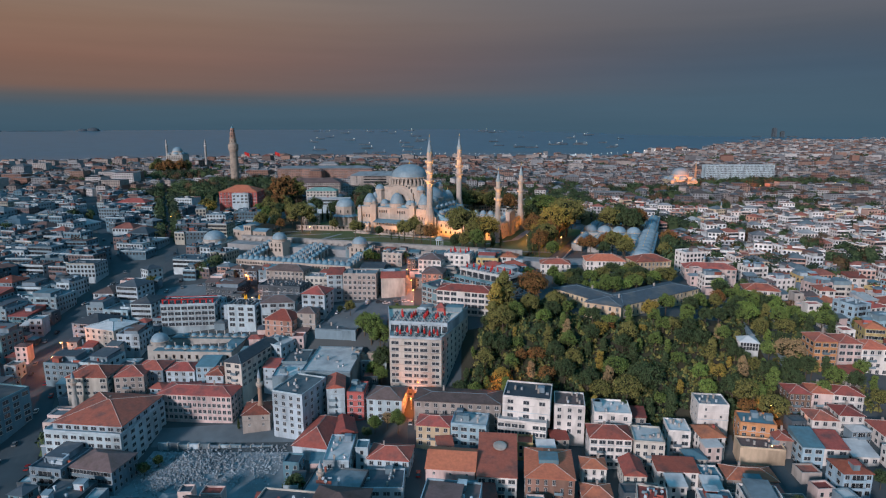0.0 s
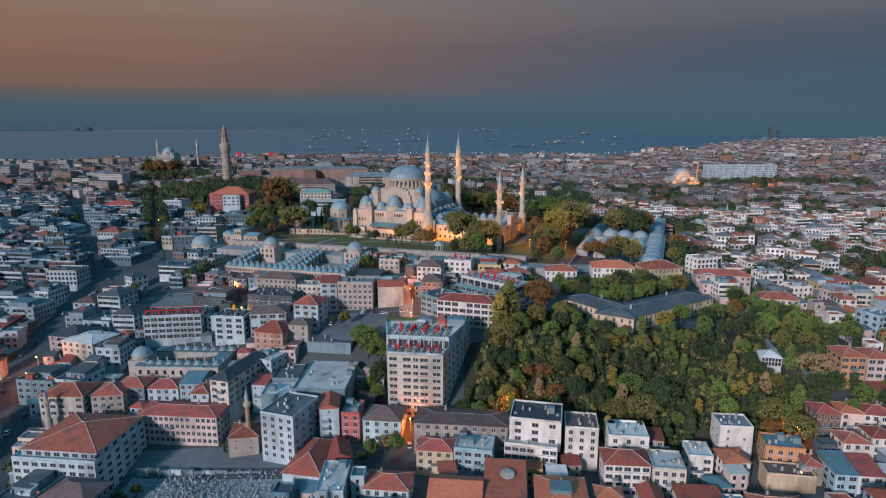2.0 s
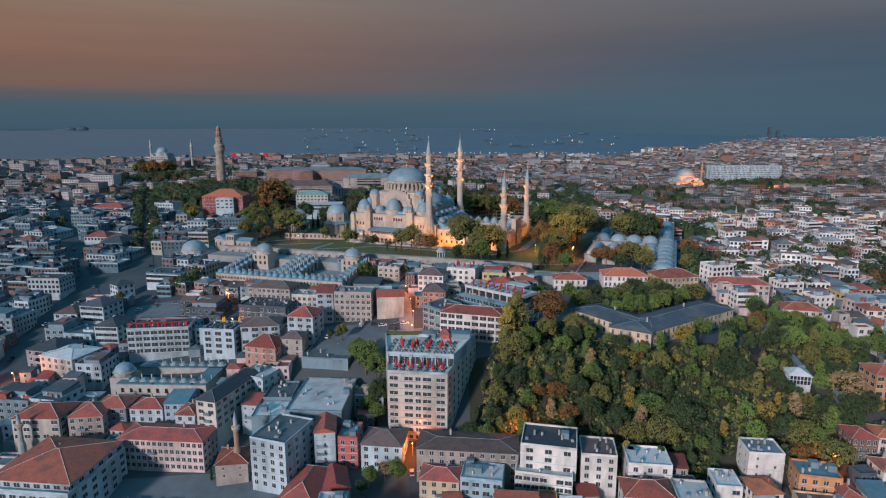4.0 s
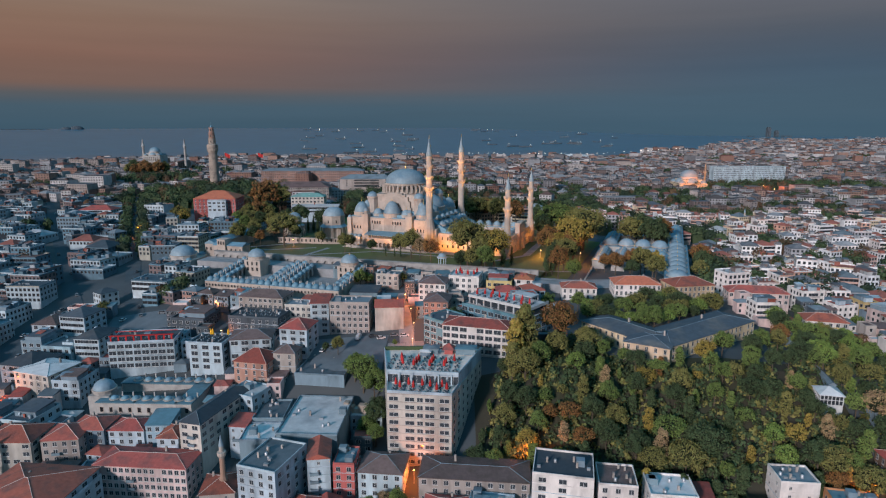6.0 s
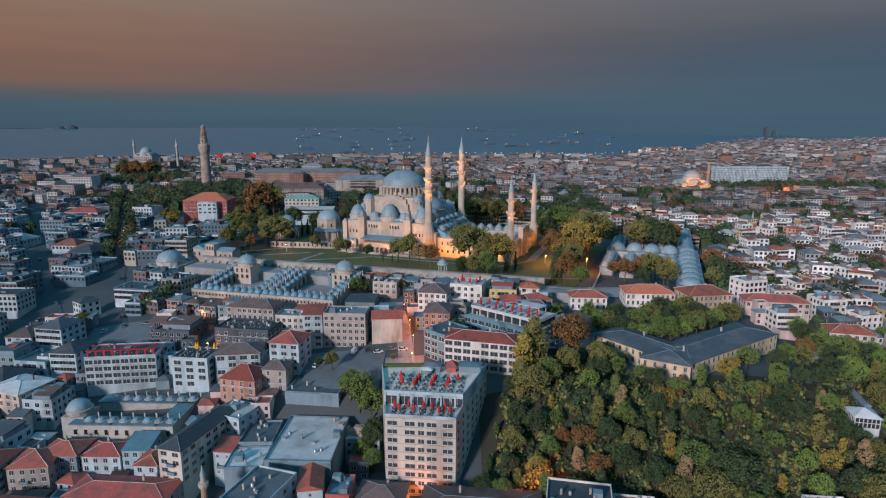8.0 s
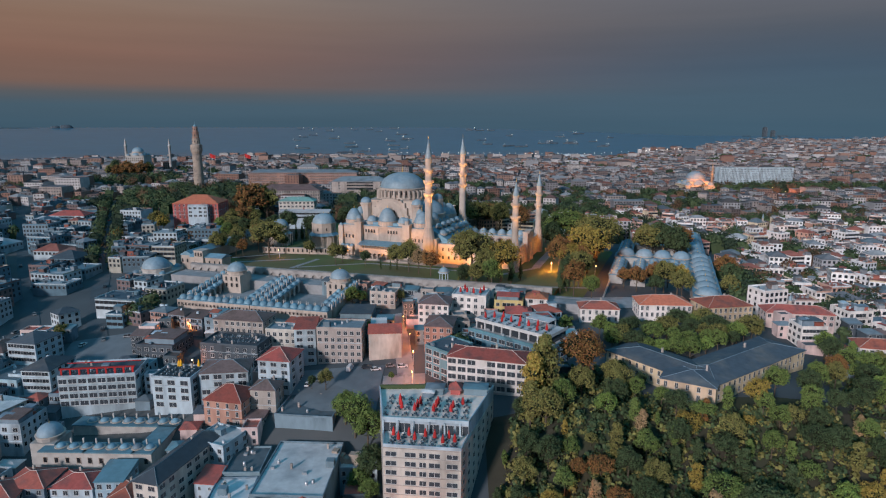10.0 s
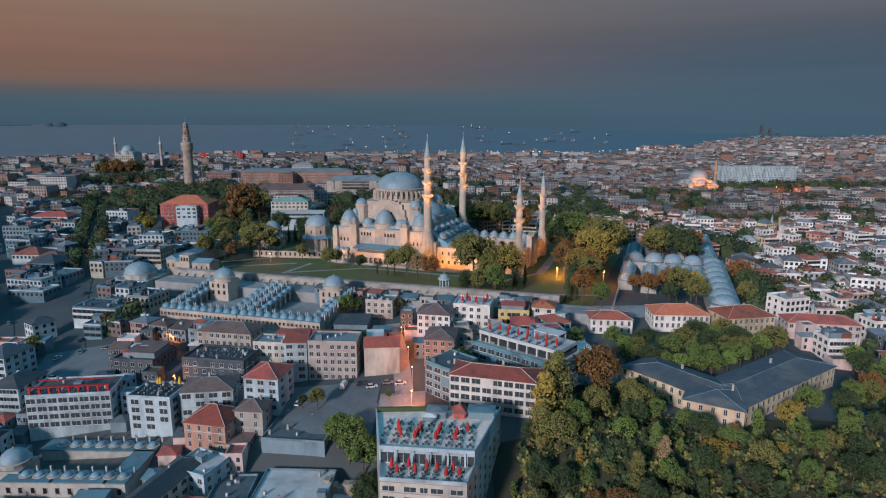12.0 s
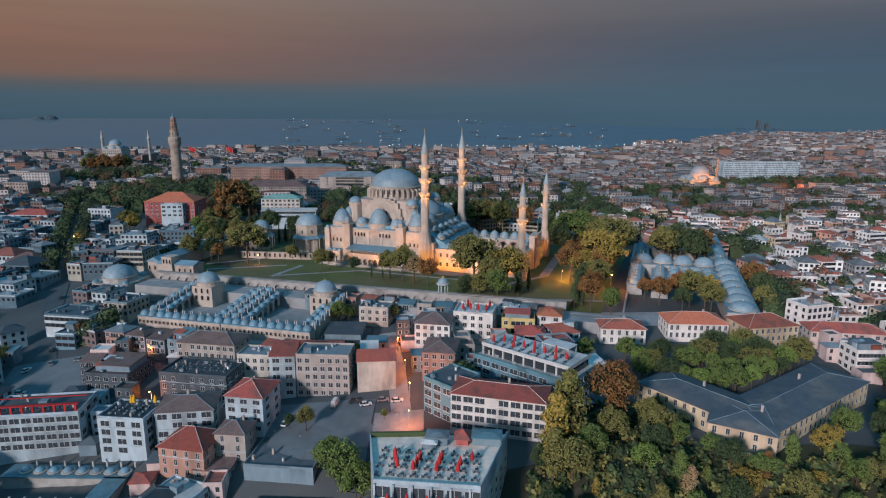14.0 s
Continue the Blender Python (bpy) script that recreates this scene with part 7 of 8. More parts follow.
            one(rr * math.sin(radians(az)), rr * math.cos(radians(az)), rnd.uniform(14, 30), rnd.uniform(12, 22), rnd.choice((7, 9, 12, 15, 15, 21)), rnd.gauss(0, 20), rnd.random() < 0.3)
        r += 38
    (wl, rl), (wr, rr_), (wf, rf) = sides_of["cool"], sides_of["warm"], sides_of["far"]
    for s, nm, mt, lb in ((wl, "city_walls", FARWALL_L, "grey and white walls of the crowded city, tinted as shaded"), (rl, "city_roofs", FARROOF_L, "teal and grey sheet roofs of the crowded city, tinted as shaded"),
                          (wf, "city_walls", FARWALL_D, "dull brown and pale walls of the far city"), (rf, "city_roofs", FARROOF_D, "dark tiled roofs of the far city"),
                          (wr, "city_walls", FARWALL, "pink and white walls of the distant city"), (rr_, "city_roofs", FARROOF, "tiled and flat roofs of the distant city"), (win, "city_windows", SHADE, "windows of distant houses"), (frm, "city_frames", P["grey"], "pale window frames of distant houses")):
        s.m4 = None
        tagged(s.make(nm, mt), lb, "city", kind="stuff")


far_city()

# high-rise pair on the skyline
for x, y, w, h in ((2199, 4184, 24, 84), (2243, 4165, 22, 62), (2120, 4260, 60, 28), (2330, 4200, 70, 26)):
    s = Shape()
    s.box(-w / 2, -w / 2, -10, w / 2, w / 2, h)
    s.box(-w / 3, -w / 3, h, w / 3, w / 3, h + 6)
    tagged(s.make("tower_block", P["dark"], m=pose(x, y, gz(x, y))), "distant grey high-rise tower on the skyline", "tower block", "skyline towers")

# ---- trees ----
SHAPES = {"round": (0.36, 0.40, 0.62), "wide": (0.46, 0.36, 0.63), "tall": (0.22, 0.46, 0.54), "cypress": (0.105, 0.49, 0.51), "umbrella": (0.42, 0.20, 0.78)}
TRUNKS, CROWNS = {}, {}


def trunk_mesh(shape, seed):
    rnd = random.Random(seed)
    s = Shape()
    top = 0.62 if shape != "umbrella" else 0.78
    s.lathe([(0.028, -0.06), (0.021, 0.06), (0.015, top * 0.6), (0.006, top)], 8)
    for i in range(6):
        a, z0 = rnd.uniform(0, 6.28), rnd.uniform(0.22, top * 0.8)
        ln = rnd.uniform(0.14, 0.26)
        s.m4 = Matrix.Translation((0, 0, z0)) @ Matrix.Rotation(a, 4, "Z") @ Matrix.Rotation(radians(rnd.uniform(35, 60)), 4, "Y")
        s.lathe([(0.010, 0), (0.004, ln)], 5)
    s.m4 = None
    ob = s.make("trunk", BARK)
    me = ob.data
    bpy.data.objects.remove(ob)
    return me


def crown_mesh(shape, kind, seed, leaves, size):
    """Thousands of small leaf sprays on many uneven boughs, with gaps between them, over solid near-black cores that
    stand in for the shade inside.
    """
    rng = np.random.default_rng(seed)
    rx, rz, cz = SHAPES[shape]
    slim = shape in ("tall", "cypress")
    nb = 22 if not slim else 16
    cen, rad = [], []
    for i in range(nb):
        if slim:
            zz = -0.92 + 1.84 * (i + 0.5) / nb
            w = math.sqrt(max(0.06, 1 - zz * zz))
            if shape == "cypress":
                w = 0.95 * min(1.0, (1.05 - zz) * 0.8)
            a = rng.uniform(0, 6.28)
            off = 0.42 * w * rx * rng.uniform(0.4, 1.0)
            cen.append((off * math.cos(a), off * math.sin(a), cz + zz * rz * 0.9))
            rad.append((w * rx * rng.uniform(0.5, 0.72), rz * rng.uniform(0.15, 0.24)))
        else:
            u = (i + 0.5) / nb
            zz = 1 - 1.65 * u
            a = i * 2.39996 + rng.uniform(-0.5, 0.5)
            e = math.sqrt(max(0.0, 1 - zz * zz))
            k = rng.uniform(0.5, 0.80)
            cen.append((e * math.cos(a) * k * rx, e * math.sin(a) * k * rx, cz + zz * k * rz * 0.92))
            r = rng.uniform(0.26, 0.42)
            rad.append((r * rx, r * rz))
    cen, rad = np.array(cen), np.array(rad)
    per = leaves // nb
    n = per * nb
    c, r = np.repeat(cen, per, axis=0), np.repeat(rad, per, axis=0)
    d = rng.normal(size=(n, 3))
    d /= np.linalg.norm(d, axis=1)[:, None]
    d[:, 2] = np.where(d[:, 2] < -0.3, -d[:, 2] * 0.7, d[:, 2])
    p = c + d * np.stack([r[:, 0], r[:, 0], r[:, 1]], axis=1) * rng.uniform(0.55, 1.22, (n, 1))
    nm = d + rng.normal(size=(n, 3)) * 0.6
    nm /= np.linalg.norm(nm, axis=1)[:, None]
    t = np.cross(nm, rng.normal(size=(n, 3)))
    t /= np.linalg.norm(t, axis=1)[:, None]
    u = np.cross(nm, t)
    e = size * rng.uniform(0.5, 1.4, (n, 1))
    v = np.stack([p - t * e * 1.1, p - u * e * 0.6 + nm * e * 0.2, p + t * e * 1.1, p + u * e * 0.6 + nm * e * 0.2], axis=1).reshape(-1, 3)
    verts = [tuple(q) for q in v.tolist()]
    faces = [(4 * q, 4 * q + 1, 4 * q + 2, 4 * q + 3) for q in range(n)]
    # solid lumps whose near-black colour paints the crown's inner shade
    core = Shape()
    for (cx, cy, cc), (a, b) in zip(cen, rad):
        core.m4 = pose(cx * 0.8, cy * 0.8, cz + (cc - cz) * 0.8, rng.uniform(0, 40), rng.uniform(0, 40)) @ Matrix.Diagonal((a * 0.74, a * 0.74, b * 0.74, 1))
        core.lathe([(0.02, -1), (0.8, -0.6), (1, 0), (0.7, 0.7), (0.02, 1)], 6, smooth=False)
    k = len(verts)
    me = bpy.data.meshes.new("crown")
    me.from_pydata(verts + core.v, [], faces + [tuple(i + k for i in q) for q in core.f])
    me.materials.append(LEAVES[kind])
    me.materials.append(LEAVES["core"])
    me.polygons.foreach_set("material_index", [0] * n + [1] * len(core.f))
    me.update()
    return me


TREEWORDS = {"green": "green leafy", "dark": "dark green", "olive": "olive-green", "yellow": "yellowing autumn", "rust": "rust-brown autumn", "bright": "bright green", "pale": "pale dry"}
TREE_RND = random.Random(21)


def tree(x, y, h, kind="green", shape="round", z=None, group="park trees", lush=3600):
    seed = TREE_RND.randrange(3)
    if (shape, seed) not in TRUNKS:
        TRUNKS[shape, seed] = trunk_mesh(shape, seed)
    key = (shape, kind, seed, lush)
    if key not in CROWNS:
        CROWNS[key] = crown_mesh(shape, kind, seed * 7 + len(shape), lush, 0.021 if lush > 3000 else 0.026)
    z = gz(x, y) if z is None else z
    m = pose(x, y, z, 0, 0, TREE_RND.uniform(0, 360)) @ Matrix.Diagonal((h * TREE_RND.uniform(0.88, 1.12), h * TREE_RND.uniform(0.88, 1.12), h, 1))
    word = "slim dark cypress standing upright" if shape == "cypress" else f"{TREEWORDS[kind]} tree with a {'broad' if shape in ('wide', 'umbrella') else 'tall' if shape == 'tall' else 'rounded'} crown"
    t = empty("tree", m, word, "tree", group)
    share("trunk", TRUNKS[shape, seed], t, Matrix.Identity(4))
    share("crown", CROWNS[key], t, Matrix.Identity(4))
    return t


# round the mosque
# the tree at (84, 456) is yellow for lamplit gold put into its leaves
for x, y, h, k, sh in ((13, 434, 27, "olive", "wide"), (29, 430, 21, "yellow", "wide"), (21, 424, 18, "olive", "round"), (-23, 455, 17, "olive", "round"), (-10, 445, 12, "rust", "round"), (-17, 450, 12, "pale", "round"), (-30, 460, 13, "olive", "round"), (-116, 497, 23, "olive", "wide"),
                       (-69, 474, 11, "olive", "round"), (-66, 482, 8, "pale", "round"), (22, 412, 14, "green", "round"), (14, 414, 12, "olive", "round"), (8, 418, 10, "dark", "round"), (84, 516, 27, "green", "wide"), (66, 452, 19, "rust", "round"),
                       (70, 446, 16, "yellow", "round"), (98, 488, 27, "olive", "wide"), (84, 456, 25, "yellow", "wide"), (66, 424, 14, "dark", "round"), (90, 478, 24, "olive", "round"), (78, 446, 16, "rust", "round"), (72, 500, 20, "dark", "round"),
                       (75, 545, 22, "dark", "tall"), (83, 550, 20, "dark", "tall"), (96, 530, 22, "olive", "round"), (28, 590, 24, "olive", "wide"), (46, 588, 22, "olive", "round"), (16, 598, 22, "dark", "round"), (62, 582, 20, "rust", "round"), (36, 606, 20, "rust", "wide"),
                       (-128, 516, 12, "pale", "round"), (-150, 500, 14, "olive", "round"), (-100, 560, 16, "dark", "round"), (-120, 575, 18, "dark", "round"), (-60, 590, 18, "dark", "round"), (-40, 600, 17, "olive", "round"), (-80, 600, 17, "dark", "round"), (-140, 560, 14, "olive", "round"), (-136, 540, 12, "rust", "round"), (-140, 505, 11, "dark", "round"), (-134, 500, 9, "rust", "round"), (-146, 530, 13, "olive", "round"), (-158, 545, 13, "green", "round"), (-150, 560, 14, "dark", "round"), (-128, 548, 12, "olive", "round"), (-112, 520, 9, "dark", "round"), (-160, 570, 14, "olive", "wide"), (-132, 575, 14, "dark", "round"), (-90, 500, 8, "olive", "round"), (-50, 470, 7, "dark", "round")):
    tree(x, y, h + 3, k, sh, LAWN, "mosque garden trees")
for x, y, h, k in HOSPICE_TREES:
    tree(x, y, h * 1.3, k, "round", min(-4.5, gz(x, y)), "hospice court trees", lush=2600)
for i in range(9):
    tree(64 + i * 6.2, 405 + i * 15.5, TREE_RND.uniform(13, 20), ("rust", "olive", "green")[i % 3], "round", -4.0, "trees along the hospice street", lush=2600)
for x, y, h in ((34, 425, 19.5), (40.5, 434, 13), (58, 410, 17), (62, 413, 14), (-102, 552, 13), (-106, 556, 14), (-110, 554, 13), (-98, 558, 12), (-64, 566, 13), (-34, 458, 7), (-40, 460, 7), (-30, 457, 6)):
    tree(x, y, h, "dark", "cypress", LAWN, "cypresses")
for x, y, h, k in (
                   (-50, 401, 12, "green"), (-54, 405, 10, "olive"), (-46, 404, 9, "green"), (-88, 425, 5, "rust"), (-72, 388, 6, "olive"), (-26, 404, 8, "olive"), (-60, 412, 7, "rust")):
    tree(x, y, h, k, "round", group="trees among old buildings")
# below the yard and the square
for x, y, h, k, sh in ((-38, 306, 17, "green", "wide"), (-33, 302, 15, "green", "round"), (-32, 293, 12, "dark", "round"), (-35, 290, 11, "green", "round"), (-42, 310, 13, "green", "round"), (-31, 284, 10, "green", "round"), (-52, 328, 9, "olive", "round"), (-31, 296, 10, "dark", "round"), (-26, 330, 4, "green", "round"),
                       (-30, 246, 9, "green", "round"), (-20, 246, 11, "green", "round"), (-25, 249, 8, "pale", "round"), (-33, 242, 6, "dark", "round"), (-58, 330, 6, "dark", "round"), (-92, 255, 6, "dark", "cypress"), (-118, 232, 6, "olive", "round"), (-121, 226, 7, "dark", "round")):
    tree(x, y, h, k, sh, group="trees below the square")
# park building court, and the notable trees of the hillside
for x, y, h, k, sh in ((47, 316, 22, "rust", "wide"), (31, 305, 27, "olive", "tall"), (26, 300, 24, "yellow", "tall"), (29, 292, 15, "olive", "round"), (24, 294, 18, "olive", "tall"), (36, 298, 12, "green", "round"), (57, 303, 13, "olive", "round"), (80, 286, 10, "green", "umbrella"), (101, 292, 12, "yellow", "round"),
                       (112, 300, 12, "green", "round"), (59, 284, 11, "pale", "tall"), (88, 281, 12, "olive", "round"), (70, 280, 12, "dark", "round"), (72, 400, 13, "green", "round"),
                       
                       (132, 308, 12, "green", "round"), (142, 312, 11, "olive", "round"), (124, 300, 12, "dark", "round"), (150, 300, 12, "bright", "round"), (146, 318, 12, "rust", "round"), (158, 268, 15, "pale", "wide"), (163, 262, 12, "dark", "round"), (172, 256, 12, "green", "round"), (180, 254, 11, "dark", "round"),
                       (154, 256, 12, "dark", "round"), (165, 252, 10, "green", "round"), (186, 246, 10, "olive", "round"), (140, 244, 15, "olive", "wide"), (130, 252, 15, "olive", "wide")):
    tree(x, y, h, k, sh)
for i in range(10):
    tree(-452 + i * 5.5, 968 + 7 * math.sin(i * 2.1), 24 + 5 * math.sin(i * 1.7), ("olive", "dark", "rust")[i % 3], "round", group="trees before the far mosque", lush=2200)
for x, y, h, k in ((14, 261, 9, "green"), (17, 268, 10, "dark"), (19.5, 275, 11, "olive"), (22, 283, 11, "dark"), (15, 256, 8, "dark"), (135, 271, 10, "dark"), (151, 272, 11, "green"), (152, 283, 12, "olive"), (133, 281, 10, "green"), (135, 291, 10, "dark"), (148, 294, 11, "green"),
                   (141, 266, 9, "olive"), (146, 262, 11, "dark"), (128, 290, 10, "dark"), (118, 288, 10, "green"), (110, 285, 9, "olive")):
    tree(x, y, h, k, "round")
# the grove between the park building and the school
rg = random.Random(17)
groved = []
for _ in range(900):
    x, y = rg.uniform(64, 140), rg.uniform(322, 360)
    if y < 329 + abs(x - 92) * 0.62 - 4 or y > 364 or any((x - a) ** 2 + (y - b) ** 2 < 30 for a, b in groved):
        continue
    groved.append((x, y))
for x, y in groved:
    tree(x, y, rg.choice((rg.uniform(6, 9), rg.uniform(9, 12.5))), rg.choice(("green", "green", "dark", "olive", "bright")), rg.choice(("round", "wide")))
for x, y, h, k in ((-232, 600, 18, "olive"), (-226, 596, 16, "yellow"), (-172, 600, 20, "olive"), (-166, 606, 22, "rust"), (-158, 612, 20, "olive"), (-238, 606, 15, "olive"), (-180, 596, 14, "green"), (-166, 640, 36, "rust"), (-156, 650, 32, "olive"), (-176, 656, 30, "rust")):
    tree(x, y, h, k, "round", group="university trees", lush=2200)
for x, y in PARKSIDE:
    tree(x, y, rg.uniform(8, 13), rg.choice(("green", "dark", "olive", "green", "dark", "bright")), rg.choice(("round", "wide", "tall")))
for x, y, h, k in ((62, 300, 10, "green"), (66, 307, 8, "dark"), (57, 311, 12, "olive"), (54, 297, 11, "dark"), (70, 296, 8, "green"), (61, 316, 9, "dark"), (44, 304, 13, "olive")):
    tree(x, y, h, k, "round")
# the wooded hillside
MIX = ("green", "dark", "olive", "dark", "green", "dark", "olive", "green", "dark", "green", "dark", "olive", "green", "yellow", "bright", "rust", "dark", "olive", "bright", "yellow", "pale")
rw = random.Random(5)
spots = []
for _ in range(2600):
    x, y = rw.uniform(6, 150), rw.uniform(247, 299)
    if (x < 24 and y < 262) or (y > 290 and 70 < x < 128) or (134 < x < 150 and 270 < y < 296) or (y > 290 and x > 24):
        continue
    if x < 6 + max(0, y - 262) * 0.32:
        continue
    if x < 60 and y < 256 or (100 < x < 122 and y < 254):
        continue
    if all((x - a) ** 2 + (y - b) ** 2 > (5.5 + 3.4 * abs(math.sin(x * 3.1 + y * 1.7))) ** 2 for a, b in spots):
        spots.append((x, y))
for x, y in spots:
    k = rw.choice(MIX)
    if 96 < x < 128 and y < 266 and rw.random() < 0.5:
        k = rw.choice(("rust", "yellow", "olive", "green", "dark"))
    tree(x, y, rw.choice((rw.uniform(7, 10), rw.uniform(10, 13), rw.uniform(12, 16))) * (0.7 if x < 16 else 0.7 if y > 280 else 0.82 if y > 266 else 1.0), k, rw.choice(("round", "round", "wide", "tall", "tall")))
rw.shuffle(ALLEY)
for x, y in ALLEY[:14]:
    left = x < 0
    tree(x, y, rw.uniform(7, 12), rw.choice(("dark", "olive", "green", "dark") if not left else ("dark", "olive")), "round", group="street trees", lush=2200)

def undergrowth():
    """Bushes that fill the hillside between the trees, joined."""
    rng = np.random.default_rng(31)
    rnd = random.Random(32)
    sets = [Shape(), Shape()]
    for _ in range(3600):
        x, y = rnd.uniform(4, 186), rnd.uniform(246, 330)
        if x < 7 + max(0, y - 262) * 0.32 or not (y < 292 or x < 58 + (322 - y) * 0.5 or x > 142) or (x < 60 and y < 254) or (x < 26 and y < 260) or (100 < x < 122 and y < 252) or (x > 146 and not free(x, y, 0.5)):
            continue
        q = sets[rnd.choice((0, 0, 1))]
        r, h = rnd.uniform(1.0, 2.4), rnd.uniform(1.4, 3.6)
        z = gz(x, y) + 0.3
        d = rng.normal(size=(26, 3))
        d /= np.linalg.norm(d, axis=1)[:, None]
        d[:, 2] = np.abs(d[:, 2])
        for k in range(26):
            p = np.array([x, y, z]) + d[k] * np.array([r, r, h]) * rng.uniform(0.6, 1.1)
            t = np.cross(d[k] + rng.normal(size=3) * 0.5, rng.normal(size=3))
            t /= np.linalg.norm(t)
            u = np.cross(d[k], t)
            e = rng.uniform(0.25, 0.55)
            q.put([p - t * e - u * e, p + t * e - u * e, p + t * e + u * e * 0.8, p - t * e * 0.8 + u * e], [(0, 1, 2, 3)])
    for q, k, lb in zip(sets, ("dark", "olive"), ("dark green bushes below the hillside trees", "olive bushes below the hillside trees")):
        tagged(q.make("undergrowth", LEAVES[k]), lb, "bushes", kind="stuff")


undergrowth()


def far_woods():
    """Distant groves, joined."""
    rng = np.random.default_rng(9)
    s = [Shape(), Shape(), Shape()]
    rnd = random.Random(14)

    def grove(x, y, h):
        q = s[rnd.choice((0, 0, 0, 0, 1, 1, 2))]
        z = gz(x, y)
        r = h * rnd.uniform(0.38, 0.5)
        n = 150 if y < 900 else 50
        d = rng.normal(size=(n, 3))
        d /= np.linalg.norm(d, axis=1)[:, None]
        d[:, 2] = np.abs(d[:, 2]) * 1.2 - 0.2
        for k in range(n):
            p = np.array([x, y, z + h * 0.55]) + d[k] * np.array([r, r, h * 0.45]) * rng.uniform(0.75, 1.1)
            t = np.cross(d[k] + rng.normal(size=3) * 0.4, rng.normal(size=3))
            t /= np.linalg.norm(t)
            u = np.cross(d[k], t)
            e = rng.uniform(0.4, 1.0) * (0.95 if y < 900 else 1.6)
            q.put([p - t * e - u * e * 0.6, p + t * e - u * e * 0.6, p + t * e * 0.8 + u * e * 0.6, p - t * e * 0.8 + u * e * 0.7], [(0, 1, 2, 3)])
        q.put([(x - r * 0.7, y - r * 0.7, z), (x + r * 0.7, y - r * 0.7, z), (x + r * 0.5, y + r * 0.5, z + h * 0.8), (x - r * 0.5, y + r * 0.5, z + h * 0.8)], [(0, 1, 2, 3)])

    for a, b, c, d in WOODS:
        for _ in range(max(3, int(c * d / 48))):
            ang, k = rnd.uniform(0, 6.28), math.sqrt(rnd.random())
            x, y = a + c * k * math.cos(ang), b + d * k * math.sin(ang)
            if free(x, y, 3):
                grove(x, y, rnd.uniform(12, 18) * (1.25 if c > 150 else 0.95 if 100 < x and y < 760 else 1.0))
    for x, y in ALLEY[14:]:
        grove(x, y, rnd.uniform(7, 11))
    for i in range(16):
        for side in (-7, 7):
            grove(-226 - 100 * i / 15 + side, 500 + 220 * i / 15, rnd.uniform(11, 15))
    for _ in range(110):
        x, y = rnd.uniform(130, 560), rnd.uniform(396, 760)
        if x < 0.8 * y and free(x, y, 3):
            for j in range(rnd.choice((1, 2, 3))):
                grove(x + rnd.uniform(-9, 9), y + rnd.uniform(-7, 7), rnd.uniform(11, 17))
    for _ in range(1100):
        y = 400 + 1900 * rnd.random() ** 1.2
        x = rnd.uniform(-0.75, 0.75) * y
        if x < 0 and rnd.random() < 0.55:
            continue
        if free(x, y, 4):
            for j in range(rnd.choice((1, 1, 2, 4))):
                grove(x + rnd.uniform(-9, 9), y + rnd.uniform(-7, 7), rnd.uniform(8, 14))
    for q, k, lb in zip(s, ("dark", "deep", "umber"), ("green trees of the distant city", "dark green trees of the distant city", "brown autumn trees of the distant city")):
        tagged(q.make("woods", LEAVES[k]), lb, "trees", kind="stuff")


far_woods()

# ---- ships at anchor ----
def ship(x, y, length, heading):
    t = empty("ship", pose(x, y, float(level(np.float64(x), np.float64(y))), 0, 0, heading), "anchored cargo ship with deck lights", "ship", "ships at anchor")
    a, b = length / 2, length * 0.075
    s = Shape()
    s.prism([(-a, -b), (a * 0.75, -b), (a, 0), (a * 0.75, b), (-a, b)], -2, length * 0.09)
    s.make("hull", P["dark"], t)
    s = Shape()
    s.box(-a * 0.9, -b * 0.8, length * 0.09, -a * 0.62, b * 0.8, length * 0.16)
    s.cube(-a * 0.76, 0, length * 0.16, length * 0.05, b, length * 0.05)
    s.make("deckhouse", P["grey"], t)
    s = Shape()
    s.lathe([(0.01, length * 0.2), (1.5, length * 0.2 + 1.5), (0.01, length * 0.2 + 3.0)], 6, -a * 0.76, 0)
    s.make("lamp", SHIPLIGHT, t, "bright deck lamp")


rs = random.Random(3)
for i in range(46):
    az = rs.uniform(-12, 16) if i > 9 else rs.uniform(-14, -2)
    r = rs.uniform(3000, 4700)
    if az > 2 and r < 3300:
        r += 500
    ship(r * math.sin(radians(az)), r * math.cos(radians(az)), rs.uniform(40, 75), rs.uniform(-25, 25) + rs.choice((0, 180)))
for i in range(44):
    az, r = -3 + 25 * ((i * 0.618) % 1.0), 2540 + 90 * ((i * 0.37) % 1.0)
    x, y = r * math.sin(radians(az)), r * math.cos(radians(az))
    t = empty("shore_lamp", pose(x, y, gz(x, y)), "tall floodlight mast on the far shore", "lamp mast", "shore lamps")
    s = Shape()
    s.lathe([(0.4, -1), (0.25, 15)], 6)
    s.make("mast", METAL, t)
    s = Shape()
    s.lathe([(0.01, 14.6), (1.5, 16), (0.01, 17.4)], 6)
    s.make("head", SHIPLIGHT, t, "bright white lamp head")
s = Shape()
s.lathe([(58, -3), (58, 7), (54, 9), (38, 14), (0.05, 17)], 28, smooth=True)
x, y = 2520 * math.sin(radians(12.3)), 2520 * math.cos(radians(12.3))
tagged(s.make("arena", P["ivory"], m=pose(x, y, gz(x, y))), "wide low white-roofed arena on the far shore", "arena")
